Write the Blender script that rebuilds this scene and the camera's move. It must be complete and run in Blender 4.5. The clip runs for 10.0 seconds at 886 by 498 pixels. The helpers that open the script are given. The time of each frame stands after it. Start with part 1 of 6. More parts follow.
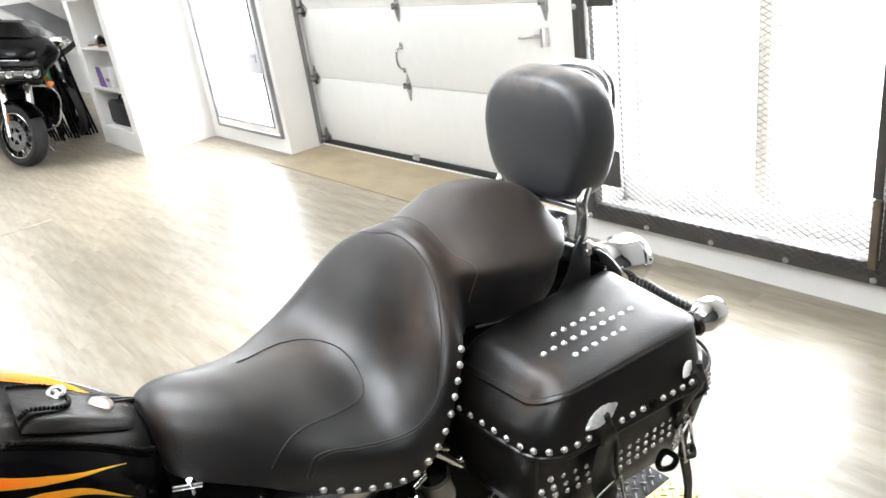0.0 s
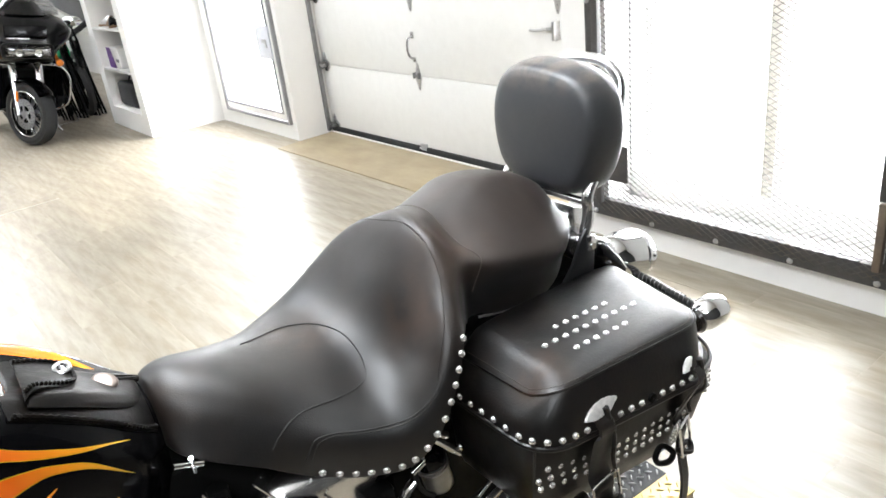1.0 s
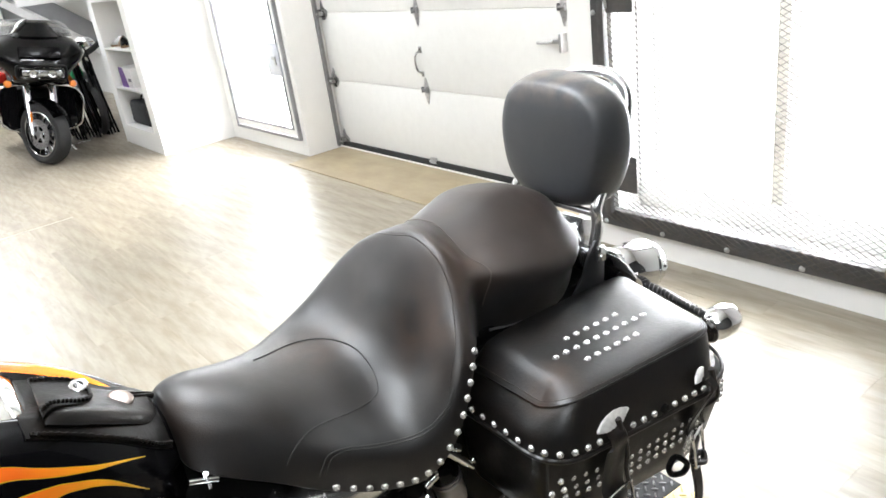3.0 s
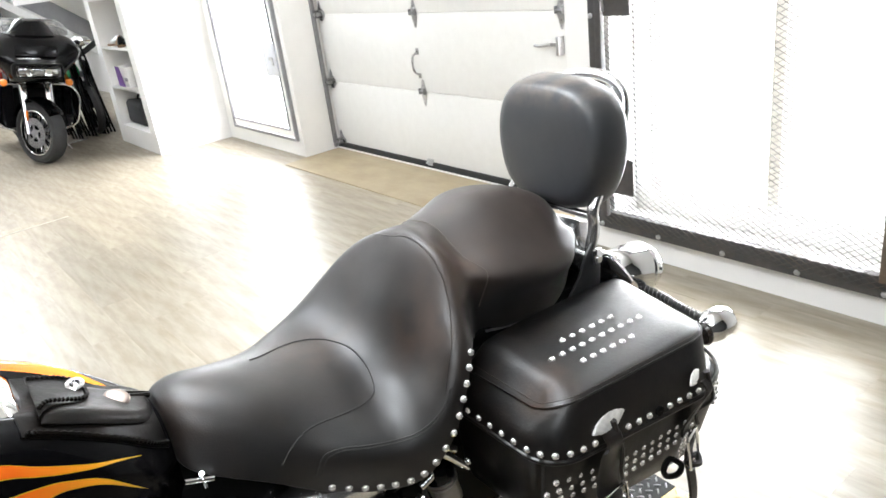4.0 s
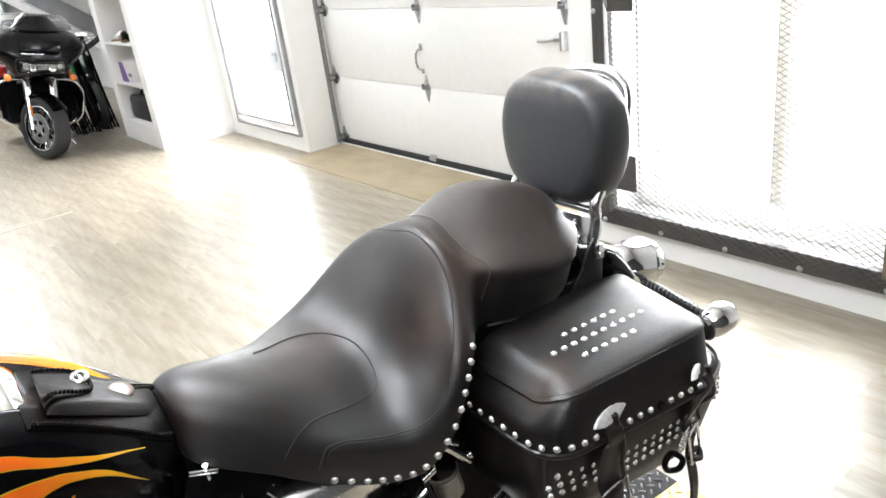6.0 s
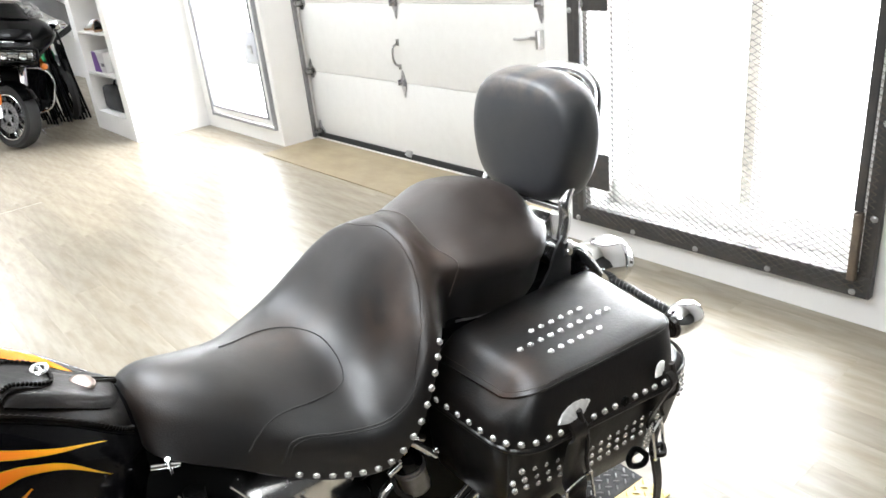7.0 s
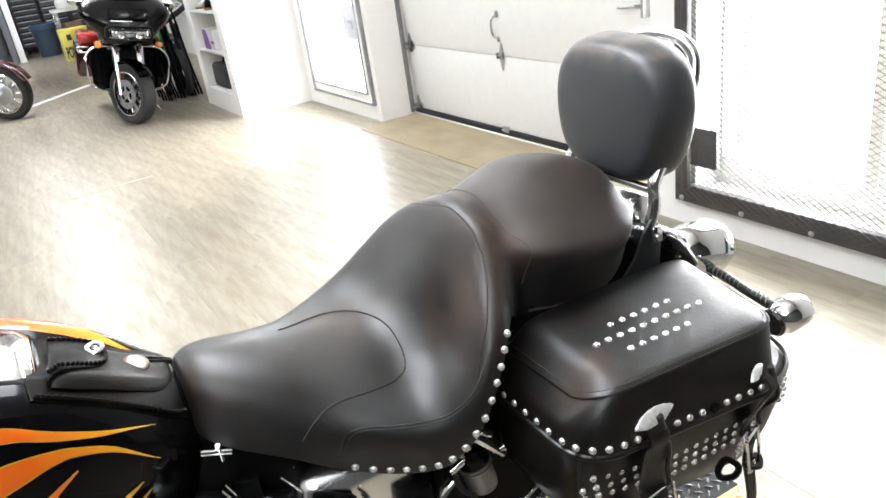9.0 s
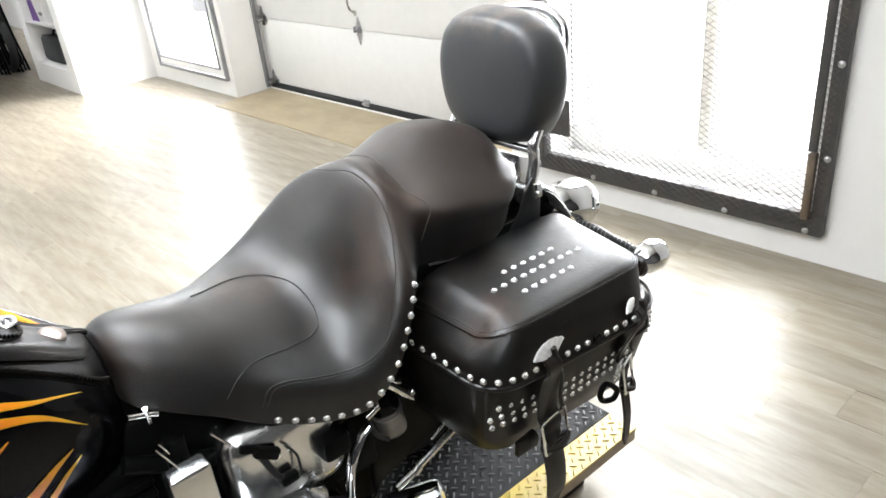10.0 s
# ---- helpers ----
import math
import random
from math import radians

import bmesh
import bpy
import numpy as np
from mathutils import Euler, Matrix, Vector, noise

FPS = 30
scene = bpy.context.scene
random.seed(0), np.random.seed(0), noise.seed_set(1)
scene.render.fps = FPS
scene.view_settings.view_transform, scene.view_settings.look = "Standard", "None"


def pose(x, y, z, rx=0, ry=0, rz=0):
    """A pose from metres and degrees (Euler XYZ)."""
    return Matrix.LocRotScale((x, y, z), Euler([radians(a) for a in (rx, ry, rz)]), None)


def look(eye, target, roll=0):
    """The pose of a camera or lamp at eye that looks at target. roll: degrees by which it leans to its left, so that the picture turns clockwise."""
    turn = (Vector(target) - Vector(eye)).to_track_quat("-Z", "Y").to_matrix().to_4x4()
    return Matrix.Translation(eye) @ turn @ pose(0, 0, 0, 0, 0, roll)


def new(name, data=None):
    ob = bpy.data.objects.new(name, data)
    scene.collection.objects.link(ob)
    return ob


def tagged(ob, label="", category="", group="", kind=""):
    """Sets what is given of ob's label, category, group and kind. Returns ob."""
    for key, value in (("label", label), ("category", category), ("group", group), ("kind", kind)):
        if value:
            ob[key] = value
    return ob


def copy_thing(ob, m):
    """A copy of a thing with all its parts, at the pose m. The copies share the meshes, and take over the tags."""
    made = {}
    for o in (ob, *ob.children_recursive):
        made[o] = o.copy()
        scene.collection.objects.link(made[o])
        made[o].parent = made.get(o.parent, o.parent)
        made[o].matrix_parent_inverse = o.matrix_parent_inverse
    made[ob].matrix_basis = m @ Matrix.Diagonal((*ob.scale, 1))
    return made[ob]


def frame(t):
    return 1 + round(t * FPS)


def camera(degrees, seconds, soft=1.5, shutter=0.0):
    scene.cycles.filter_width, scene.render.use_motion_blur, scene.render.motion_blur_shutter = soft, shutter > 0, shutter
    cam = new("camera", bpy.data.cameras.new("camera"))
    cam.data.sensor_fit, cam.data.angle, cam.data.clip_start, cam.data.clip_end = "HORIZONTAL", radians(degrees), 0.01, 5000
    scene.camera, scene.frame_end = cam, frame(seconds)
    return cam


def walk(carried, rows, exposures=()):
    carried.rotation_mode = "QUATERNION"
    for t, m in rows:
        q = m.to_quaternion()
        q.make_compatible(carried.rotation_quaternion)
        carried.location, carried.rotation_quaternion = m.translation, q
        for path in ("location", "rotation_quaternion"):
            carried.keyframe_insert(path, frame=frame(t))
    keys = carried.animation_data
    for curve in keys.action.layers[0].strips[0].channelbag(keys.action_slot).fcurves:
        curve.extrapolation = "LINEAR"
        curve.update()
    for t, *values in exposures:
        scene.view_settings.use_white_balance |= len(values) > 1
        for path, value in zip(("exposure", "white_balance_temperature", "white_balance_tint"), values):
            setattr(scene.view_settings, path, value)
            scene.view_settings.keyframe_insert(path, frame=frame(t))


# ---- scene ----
# The camera: hand-held, nearly standing, its eye about 1.5 m over the floor.
cam = camera(61.54, 10.0, soft=1.6)
PATH = [  # seconds, eye, yaw, pitch, roll
    (0, 0.0005, 0.0004, 1.5046, -37.20, -22.87, -8.37),
    (0.2, 0.0009, -0.0012, 1.5077, -37.45, -23.25, -8.00),
    (0.5, -0.0029, -0.0031, 1.5110, -37.35, -22.64, -7.21),
    (0.7, -0.0052, -0.0038, 1.5105, -37.31, -22.78, -7.05),
    (1, -0.0060, -0.0048, 1.5043, -36.75, -23.50, -6.80),
    (1.2, -0.0049, -0.0046, 1.5049, -36.71, -23.34, -7.23),
    (1.5, -0.0079, -0.0051, 1.5030, -36.63, -23.43, -7.36),
    (1.7, -0.0121, -0.0066, 1.5034, -36.43, -23.19, -7.07),
    (2, -0.0114, -0.0055, 1.5078, -36.14, -22.91, -7.74),
    (2.5, -0.0098, -0.0074, 1.5052, -35.94, -22.91, -7.40),
    (2.7, -0.0079, -0.0108, 1.5069, -35.90, -22.57, -7.90),
    (3.8, -0.0123, -0.0137, 1.5123, -36.32, -22.28, -7.63),
    (4, -0.0126, -0.0140, 1.5107, -36.33, -22.35, -7.43),
    (4.5, -0.0135, -0.0139, 1.5116, -36.37, -22.20, -7.56),
    (5, -0.0112, -0.0165, 1.5100, -36.19, -22.14, -7.80),
    (5.2, -0.0124, -0.0155, 1.5087, -36.00, -22.24, -7.73),
    (6.3, -0.0187, -0.0213, 1.5116, -36.13, -22.66, -7.21),
    (6.5, -0.0215, -0.0230, 1.5127, -36.68, -22.42, -6.14),
    (6.8, -0.0127, -0.0284, 1.5091, -37.21, -22.55, -5.93),
    (7, -0.0051, -0.0309, 1.5069, -37.92, -23.08, -6.01),
    (7.2, 0.0007, -0.0335, 1.5111, -38.12, -22.89, -6.31),
    (7.5, 0.0084, -0.0327, 1.4961, -37.65, -24.25, -7.02),
    (7.7, 0.0119, -0.0304, 1.4936, -34.84, -23.22, -8.56),
    (8, 0.0461, -0.0180, 1.4912, -29.56, -21.39, -10.62),
    (8.2, 0.0803, -0.0035, 1.4872, -28.67, -21.90, -9.34),
    (8.5, 0.1064, 0.0067, 1.4849, -28.67, -21.36, -8.83),
    (8.7, 0.1043, 0.0126, 1.4804, -28.18, -22.21, -8.47),
    (9, 0.0973, 0.0114, 1.4731, -29.10, -23.92, -8.33),
    (9.2, 0.0771, 0.0065, 1.4874, -31.98, -24.11, -8.00),
    (9.5, 0.0041, -0.0083, 1.5100, -36.83, -22.87, -8.29),
    (9.7, -0.0539, -0.0123, 1.4973, -39.00, -25.03, -7.14),
    (10, -0.0312, -0.0132, 1.4931, -41.17, -27.08, -5.92),
]


def eye_pose(x, y, z, yaw, pitch, roll):
    return pose(x, y, z, 0, 0, yaw) @ pose(0, 0, 0, 90 + pitch, 0, 0) @ pose(0, 0, 0, 0, 0, roll)


walk(cam, [(t, eye_pose(x, y, z, yaw, pitch, roll)) for t, x, y, z, yaw, pitch, roll in PATH])

# ---- light ----
world = bpy.data.worlds.new("sky")
scene.world = world
world.use_nodes = True
_nt = world.node_tree
_sky = _nt.nodes.new("ShaderNodeTexSky")
_sky.sky_type, _sky.sun_disc = "NISHITA", False
_sky.sun_elevation, _sky.sun_rotation = radians(48), radians(60)
_nt.links.new(_sky.outputs[0], _nt.nodes["Background"].inputs[0])
_nt.nodes["Background"].inputs[1].default_value = 0.12
scene.view_settings.exposure = 0.0


def area_light(name, m, sx, sy, power, color=(1, 1, 1)):
    d = bpy.data.lights.new(name, "AREA")
    d.shape, d.size, d.size_y, d.energy, d.color = "RECTANGLE", sx, sy, power, color
    ob = new(name, d)
    ob.matrix_world = m
    return ob


sun = new("sun", bpy.data.lights.new("sun", "SUN"))
sun.data.energy, sun.data.angle, sun.data.color = 2.0, radians(1.0), (1.0, 0.96, 0.9)
sun.matrix_world = look((20, 12, 22), (0, 0, 0))
# daylight coming in by the two glazed doors
area_light("daylight_gate", look((2.93, 1.585, 1.25), (0.0, 1.585, 1.25)), 1.22, 2.08, 195, (0.9, 0.95, 1.0))
area_light("daylight_door", look((2.82, 6.15, 1.25), (0.0, 6.15, 0.9)), 1.1, 2.1, 140, (0.9, 0.95, 1.0))
# unseen fill lamps, added here; they shine down and up at the white ceiling
FILL_LAMPS = [(0.5, 1.65, 1.0), (-0.4, -0.4, 0.4), (1.5, 4.9, 0.5), (-1.6, 4.6, 0.95), (0.6, 9.6, 1.85), (-2.4, 8.4, 1.6), (0.6, 14.5, 1.9)]  # x, y, power
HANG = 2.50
for x, y, k in FILL_LAMPS:
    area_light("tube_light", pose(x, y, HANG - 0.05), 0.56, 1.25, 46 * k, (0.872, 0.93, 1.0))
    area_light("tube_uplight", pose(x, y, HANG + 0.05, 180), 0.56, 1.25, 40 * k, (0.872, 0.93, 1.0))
# ---- helpers of this scene ----
I4 = Matrix.Identity(4)


def mesh_ob(name, bm, mat, parent=None, smooth=True, angle=40):
    """One mesh object out of a bmesh."""
    bmesh.ops.recalc_face_normals(bm, faces=bm.faces)
    me = bpy.data.meshes.new(name)
    bm.to_mesh(me)
    bm.free()
    for m in mat if isinstance(mat, (list, tuple)) else [mat]:
        me.materials.append(m)
    if smooth:
        me.polygons.foreach_set("use_smooth", [True] * len(me.polygons))
        me.set_sharp_from_angle(angle=radians(angle))
    ob = new(name, me)
    if parent is not None:
        ob.parent = parent
    return ob


def part(name, bm, mat, parent, label="", angle=40):
    ob = mesh_ob(name, bm, mat, parent, angle=angle)
    if label:
        tagged(ob, label)
    return ob


def thing(name, m, label, category, group="", kind=""):
    ob = new(name)
    ob.empty_display_size = 0.1
    ob.matrix_world = m
    return tagged(ob, label, category, group, kind)


def share(name, ob, m, parent, label=""):
    """Another object on the mesh of ob."""
    o = new(name, ob.data)
    o.parent = parent
    o.matrix_basis = m
    if label:
        tagged(o, label)
    return o


def join(*bms):
    out = bms[0]
    for b in bms[1:]:
        me = bpy.data.meshes.new("tmp")
        b.to_mesh(me)
        out.from_mesh(me)
        bpy.data.meshes.remove(me)
        b.free()
    return out


def moved(bm, m):
    bmesh.ops.transform(bm, matrix=m, verts=bm.verts)
    return bm


def box(x0, x1, y0, y1, z0, z1, bevel=0.0, seg=2):
    bm = bmesh.new()
    bmesh.ops.create_cube(bm, size=1.0)
    bmesh.ops.transform(bm, matrix=Matrix.Translation(((x0 + x1) / 2, (y0 + y1) / 2, (z0 + z1) / 2)) @ Matrix.Diagonal((abs(x1 - x0), abs(y1 - y0), abs(z1 - z0), 1)), verts=bm.verts)
    if bevel > 0:
        bmesh.ops.bevel(bm, geom=bm.edges[:], offset=bevel, segments=seg, profile=0.5, affect="EDGES")
    return bm


def loft(rings, closed=True, caps=True, ends_tri=False):
    """A skin over rings of equal length."""
    bm = bmesh.new()
    vs = [[bm.verts.new(p) for p in r] for r in rings]
    n = len(rings[0])
    for a, b in zip(vs, vs[1:]):
        for i in range(n if closed else n - 1):
            j = (i + 1) % n
            bm.faces.new((a[i], a[j], b[j], b[i]))
    if caps and closed:
        bm.faces.new(vs[0][::-1])
        bm.faces.new(vs[-1])
    return bm


def lathe(profile, n=24, m=I4, caps=True):
    """A body of revolution about z out of (radius, z)."""
    rings = [[(r * math.cos(2 * math.pi * i / n), r * math.sin(2 * math.pi * i / n), z) for i in range(n)] for r, z in profile]
    return moved(loft(rings, caps=caps), m)


def spline(pts, n, closed=False):
    """n points for each span of a Catmull-Rom curve."""
    pts = [Vector(p) for p in pts]
    out, k = [], len(pts)
    for i in range(k if closed else k - 1):
        p = [pts[(i + d) % k] if closed else pts[min(max(i + d, 0), k - 1)] for d in (-1, 0, 1, 2)]
        for j in range(n):
            t = j / n
            out.append(0.5 * ((2 * p[1]) + (p[2] - p[0]) * t + (2 * p[0] - 5 * p[1] + 4 * p[2] - p[3]) * t * t + (3 * p[1] - p[0] - 3 * p[2] + p[3]) * t ** 3))
    if not closed:
        out.append(pts[-1])
    return out


def tube(pts, r, n=10, closed=False, squash=1.0):
    """A round bar along points; r a number or one for each point."""
    pts = [Vector(p) for p in pts]
    k = len(pts)
    rings, side = [], None
    for i, p in enumerate(pts):
        a, b = (pts[(i - 1) % k], pts[(i + 1) % k]) if closed else (pts[max(i - 1, 0)], pts[min(i + 1, k - 1)])
        d = (b - a).normalized()
        if side is None:
            side = d.cross(Vector((0, 0, 1)) if abs(d.z) < 0.9 else Vector((1, 0, 0))).normalized()
        side = (side - d * side.dot(d)).normalized()
        up = side.cross(d)
        q = r[i] if isinstance(r, (list, tuple)) else r
        rings.append([p + q * (math.cos(2 * math.pi * j / n) * side + squash * math.sin(2 * math.pi * j / n) * up) for j in range(n)])
    if closed:
        rings.append(rings[0])
        bm = loft(rings, caps=False)
        bmesh.ops.remove_doubles(bm, verts=bm.verts, dist=1e-6)
        return bm
    return loft(rings)


def rod(a, b, r, n=14):
    return tube([a, b], r, n)


def plate(outline, thick, bevel=0.0, seg=2):
    """A flat slab: outline in x, y; thick along z from 0."""
    bm = bmesh.new()
    f = bm.faces.new([bm.verts.new((x, y, 0)) for x, y in outline])
    res = bmesh.ops.extrude_face_region(bm, geom=[f])
    bmesh.ops.translate(bm, vec=(0, 0, thick), verts=[v for v in res["geom"] if isinstance(v, bmesh.types.BMVert)])
    bmesh.ops.recalc_face_normals(bm, faces=bm.faces)
    if bevel:
        rim = [e for e in bm.edges if abs(e.verts[0].co.z - e.verts[1].co.z) < 1e-9]
        bmesh.ops.bevel(bm, geom=rim, offset=bevel, segments=seg, profile=0.5, affect="EDGES")
    return bm


def dome(r, h, n=12, k=4):
    """A stud's round head on z = 0."""
    prof = [(r * math.cos(math.pi / 2 * i / k), h * math.sin(math.pi / 2 * i / k)) for i in range(k)] + [(r * 0.04, h)]
    return lathe([(r, -0.002)] + prof, n)


def aim(p, normal, spin=0):
    """A pose at p with z along normal."""
    return Matrix.Translation(p) @ Vector(normal).to_track_quat("Z", "Y").to_matrix().to_4x4() @ pose(0, 0, 0, 0, 0, spin)


# ---- materials ----
def _mix(nt, kind, a, b, fac):
    n = nt.nodes.new("ShaderNodeMix")
    n.data_type, n.blend_type = "RGBA", kind
    for s, v in ((n.inputs[0], fac), (n.inputs[6], a), (n.inputs[7], b)):
        if isinstance(v, bpy.types.NodeSocket):
            nt.links.new(v, s)
        elif isinstance(v, (int, float)):
            s.default_value = v
        else:
            s.default_value = (*v, 1)
    return n.outputs[2]


def _ramp(nt, src, a, b):
    n = nt.nodes.new("ShaderNodeMapRange")
    n.inputs[1].default_value, n.inputs[2].default_value = a, b
    nt.links.new(src, n.inputs[0])
    return n.outputs[0]


def material(name, color, rough=0.5, metal=0.0, grain=0.0, grain_size=60, stain=0.0, stain_size=4, bump=0.0, bump_size=200, coat=0.0, color2=None, stretch=(1, 1, 1), island=0.0, spec=0.5, rough_var=0.0, objectwise=0.0):
    """A surface with fine grain, broader stains and relief, at real size."""
    m = bpy.data.materials.new(name)
    m.use_nodes = True
    nt = m.node_tree
    bsdf = nt.nodes["Principled BSDF"]
    tc = nt.nodes.new("ShaderNodeTexCoord")
    mp = nt.nodes.new("ShaderNodeMapping")
    mp.inputs[3].default_value = stretch
    nt.links.new(tc.outputs["Object"], mp.inputs[0])

    def tex(size, detail=4, rough_=0.6):
        n = nt.nodes.new("ShaderNodeTexNoise")
        n.inputs["Scale"].default_value, n.inputs["Detail"].default_value, n.inputs["Roughness"].default_value = size, detail, rough_
        nt.links.new(mp.outputs[0], n.inputs[0])
        return n.outputs[0]

    c2 = color2 or tuple(v * 0.6 for v in color)
    col = _mix(nt, "MIX", color, c2, 0.0)
    if stain > 0:
        fac = nt.nodes.new("ShaderNodeMath")
        fac.operation = "MULTIPLY"
        nt.links.new(_ramp(nt, tex(stain_size, 3), 0.38, 0.68), fac.inputs[0])
        fac.inputs[1].default_value = stain
        col = _mix(nt, "MIX", color, c2, fac.outputs[0])
    if grain > 0:
        fac = nt.nodes.new("ShaderNodeMath")
        fac.operation = "MULTIPLY"
        nt.links.new(_ramp(nt, tex(grain_size, 5, 0.7), 0.35, 0.7), fac.inputs[0])
        fac.inputs[1].default_value = grain
        col = _mix(nt, "MULTIPLY", col, (0.45, 0.42, 0.4), fac.outputs[0])
    if island > 0 or objectwise > 0:
        if island > 0:
            g = nt.nodes.new("ShaderNodeNewGeometry").outputs["Random Per Island"]
        else:
            g = nt.nodes.new("ShaderNodeObjectInfo").outputs["Random"]
        hsv = nt.nodes.new("ShaderNodeHueSaturation")
        nt.links.new(col, hsv.inputs["Color"])
        mr = nt.nodes.new("ShaderNodeMapRange")
        amount = island or objectwise
        mr.inputs[3].default_value, mr.inputs[4].default_value = 1 - amount, 1 + amount
        nt.links.new(g, mr.inputs[0])
        nt.links.new(mr.outputs[0], hsv.inputs["Value"])
        col = hsv.outputs[0]
    nt.links.new(col, bsdf.inputs["Base Color"])
    bsdf.inputs["Roughness"].default_value = rough
    if rough_var > 0:
        mr = nt.nodes.new("ShaderNodeMapRange")
        mr.inputs[1].default_value, mr.inputs[2].default_value = 0.35, 0.7
        mr.inputs[3].default_value, mr.inputs[4].default_value = max(rough - rough_var, 0.02), min(rough + rough_var, 1)
        nt.links.new(tex(stain_size * 2.3, 4), mr.inputs[0])
        nt.links.new(mr.outputs[0], bsdf.inputs["Roughness"])
    bsdf.inputs["Metallic"].default_value = metal
    bsdf.inputs["Specular IOR Level"].default_value = spec
    bsdf.inputs["Coat Weight"].default_value = coat
    bsdf.inputs["Coat Roughness"].default_value = 0.04
    if bump > 0:
        b = nt.nodes.new("ShaderNodeBump")
        b.inputs["Strength"].default_value, b.inputs["Distance"].default_value = bump, 0.002
        nt.links.new(tex(bump_size, 3), b.inputs["Height"])
        nt.links.new(b.outputs[0], bsdf.inputs["Normal"])
    return m


def glow(name, color, strength):
    m = bpy.data.materials.new(name)
    m.use_nodes = True
    nt = m.node_tree
    nt.nodes.remove(nt.nodes["Principled BSDF"])
    e = nt.nodes.new("ShaderNodeEmission")
    e.inputs[0].default_value, e.inputs[1].default_value = (*color, 1), strength
    nt.links.new(e.outputs[0], nt.nodes["Material Output"].inputs[0])
    return m


def glass(name, color=(1, 1, 1), rough=0.0):
    m = bpy.data.materials.new(name)
    m.use_nodes = True
    b = m.node_tree.nodes["Principled BSDF"]
    b.inputs["Base Color"].default_value = (*color, 1)
    b.inputs["Transmission Weight"].default_value, b.inputs["Roughness"].default_value, b.inputs["IOR"].default_value = 1.0, rough, 1.45
    return m


LEATHER = material("black_leather", (0.0044, 0.0041, 0.0040), 0.44, grain=0.3, grain_size=80, stain=0.45, stain_size=8, bump=0.22, bump_size=360, color2=(0.019, 0.0105, 0.0064), spec=0.66, rough_var=0.05)
LEATHER.node_tree.nodes["Principled BSDF"].inputs["Sheen Weight"].default_value = 0.05
LEATHER.node_tree.nodes["Principled BSDF"].inputs["Sheen Roughness"].default_value = 0.35
# brown fade of the passenger's part; the height ramp paints its lit top lighter
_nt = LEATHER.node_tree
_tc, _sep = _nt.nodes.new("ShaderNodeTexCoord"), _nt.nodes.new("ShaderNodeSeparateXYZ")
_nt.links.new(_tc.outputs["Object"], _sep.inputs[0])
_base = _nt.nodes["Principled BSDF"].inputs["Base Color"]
_brown_top = _nt.nodes.new("ShaderNodeMath")
_brown_top.operation = "MULTIPLY"
_nt.links.new(_ramp(_nt, _sep.outputs[0], 0.62, 0.84), _brown_top.inputs[0])
_nt.links.new(_ramp(_nt, _sep.outputs[2], 0.87, 0.93), _brown_top.inputs[1])
_nt.links.new(_mix(_nt, "ADD", _base.links[0].from_socket, (0.0165, 0.0098, 0.0066), _brown_top.outputs[0]), _base)
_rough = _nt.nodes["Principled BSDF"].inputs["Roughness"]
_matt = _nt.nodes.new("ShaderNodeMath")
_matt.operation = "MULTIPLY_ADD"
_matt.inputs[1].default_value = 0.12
_nt.links.new(_brown_top.outputs[0], _matt.inputs[0])
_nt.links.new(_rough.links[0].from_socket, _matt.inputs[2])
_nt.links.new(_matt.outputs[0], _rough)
FADED_THREAD = material("faded_thread", (0.075, 0.062, 0.053), 0.7, bump=0.4, bump_size=900)
BAG_LEATHER = material("bag_leather", (0.0042, 0.0038, 0.0036), 0.40, grain=0.3, grain_size=70, stain=0.5, stain_size=16, bump=0.20, bump_size=190, color2=(0.016, 0.0095, 0.0062), spec=0.5, rough_var=0.05)
VINYL_PAD = material("pad_vinyl", (0.039, 0.041, 0.046), 0.42, grain=0.2, grain_size=120, stain=0.4, stain_size=8, bump=0.25, bump_size=500, spec=0.72, color2=(0.050, 0.047, 0.047), rough_var=0.05)


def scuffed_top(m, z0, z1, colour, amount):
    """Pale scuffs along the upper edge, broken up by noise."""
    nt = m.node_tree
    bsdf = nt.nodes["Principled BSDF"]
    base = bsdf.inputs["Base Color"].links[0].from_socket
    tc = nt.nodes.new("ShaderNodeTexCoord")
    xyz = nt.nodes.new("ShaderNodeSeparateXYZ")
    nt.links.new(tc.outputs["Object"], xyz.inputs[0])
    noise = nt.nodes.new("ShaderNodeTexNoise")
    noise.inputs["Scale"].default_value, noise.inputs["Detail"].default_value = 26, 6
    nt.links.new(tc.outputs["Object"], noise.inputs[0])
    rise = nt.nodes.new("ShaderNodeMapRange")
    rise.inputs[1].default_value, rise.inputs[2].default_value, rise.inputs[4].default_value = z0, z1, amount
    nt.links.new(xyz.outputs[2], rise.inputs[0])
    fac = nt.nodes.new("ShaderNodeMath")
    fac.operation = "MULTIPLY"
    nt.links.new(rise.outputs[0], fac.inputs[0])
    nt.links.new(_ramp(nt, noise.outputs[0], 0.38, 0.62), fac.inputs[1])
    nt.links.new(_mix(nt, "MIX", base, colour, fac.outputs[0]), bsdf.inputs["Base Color"])


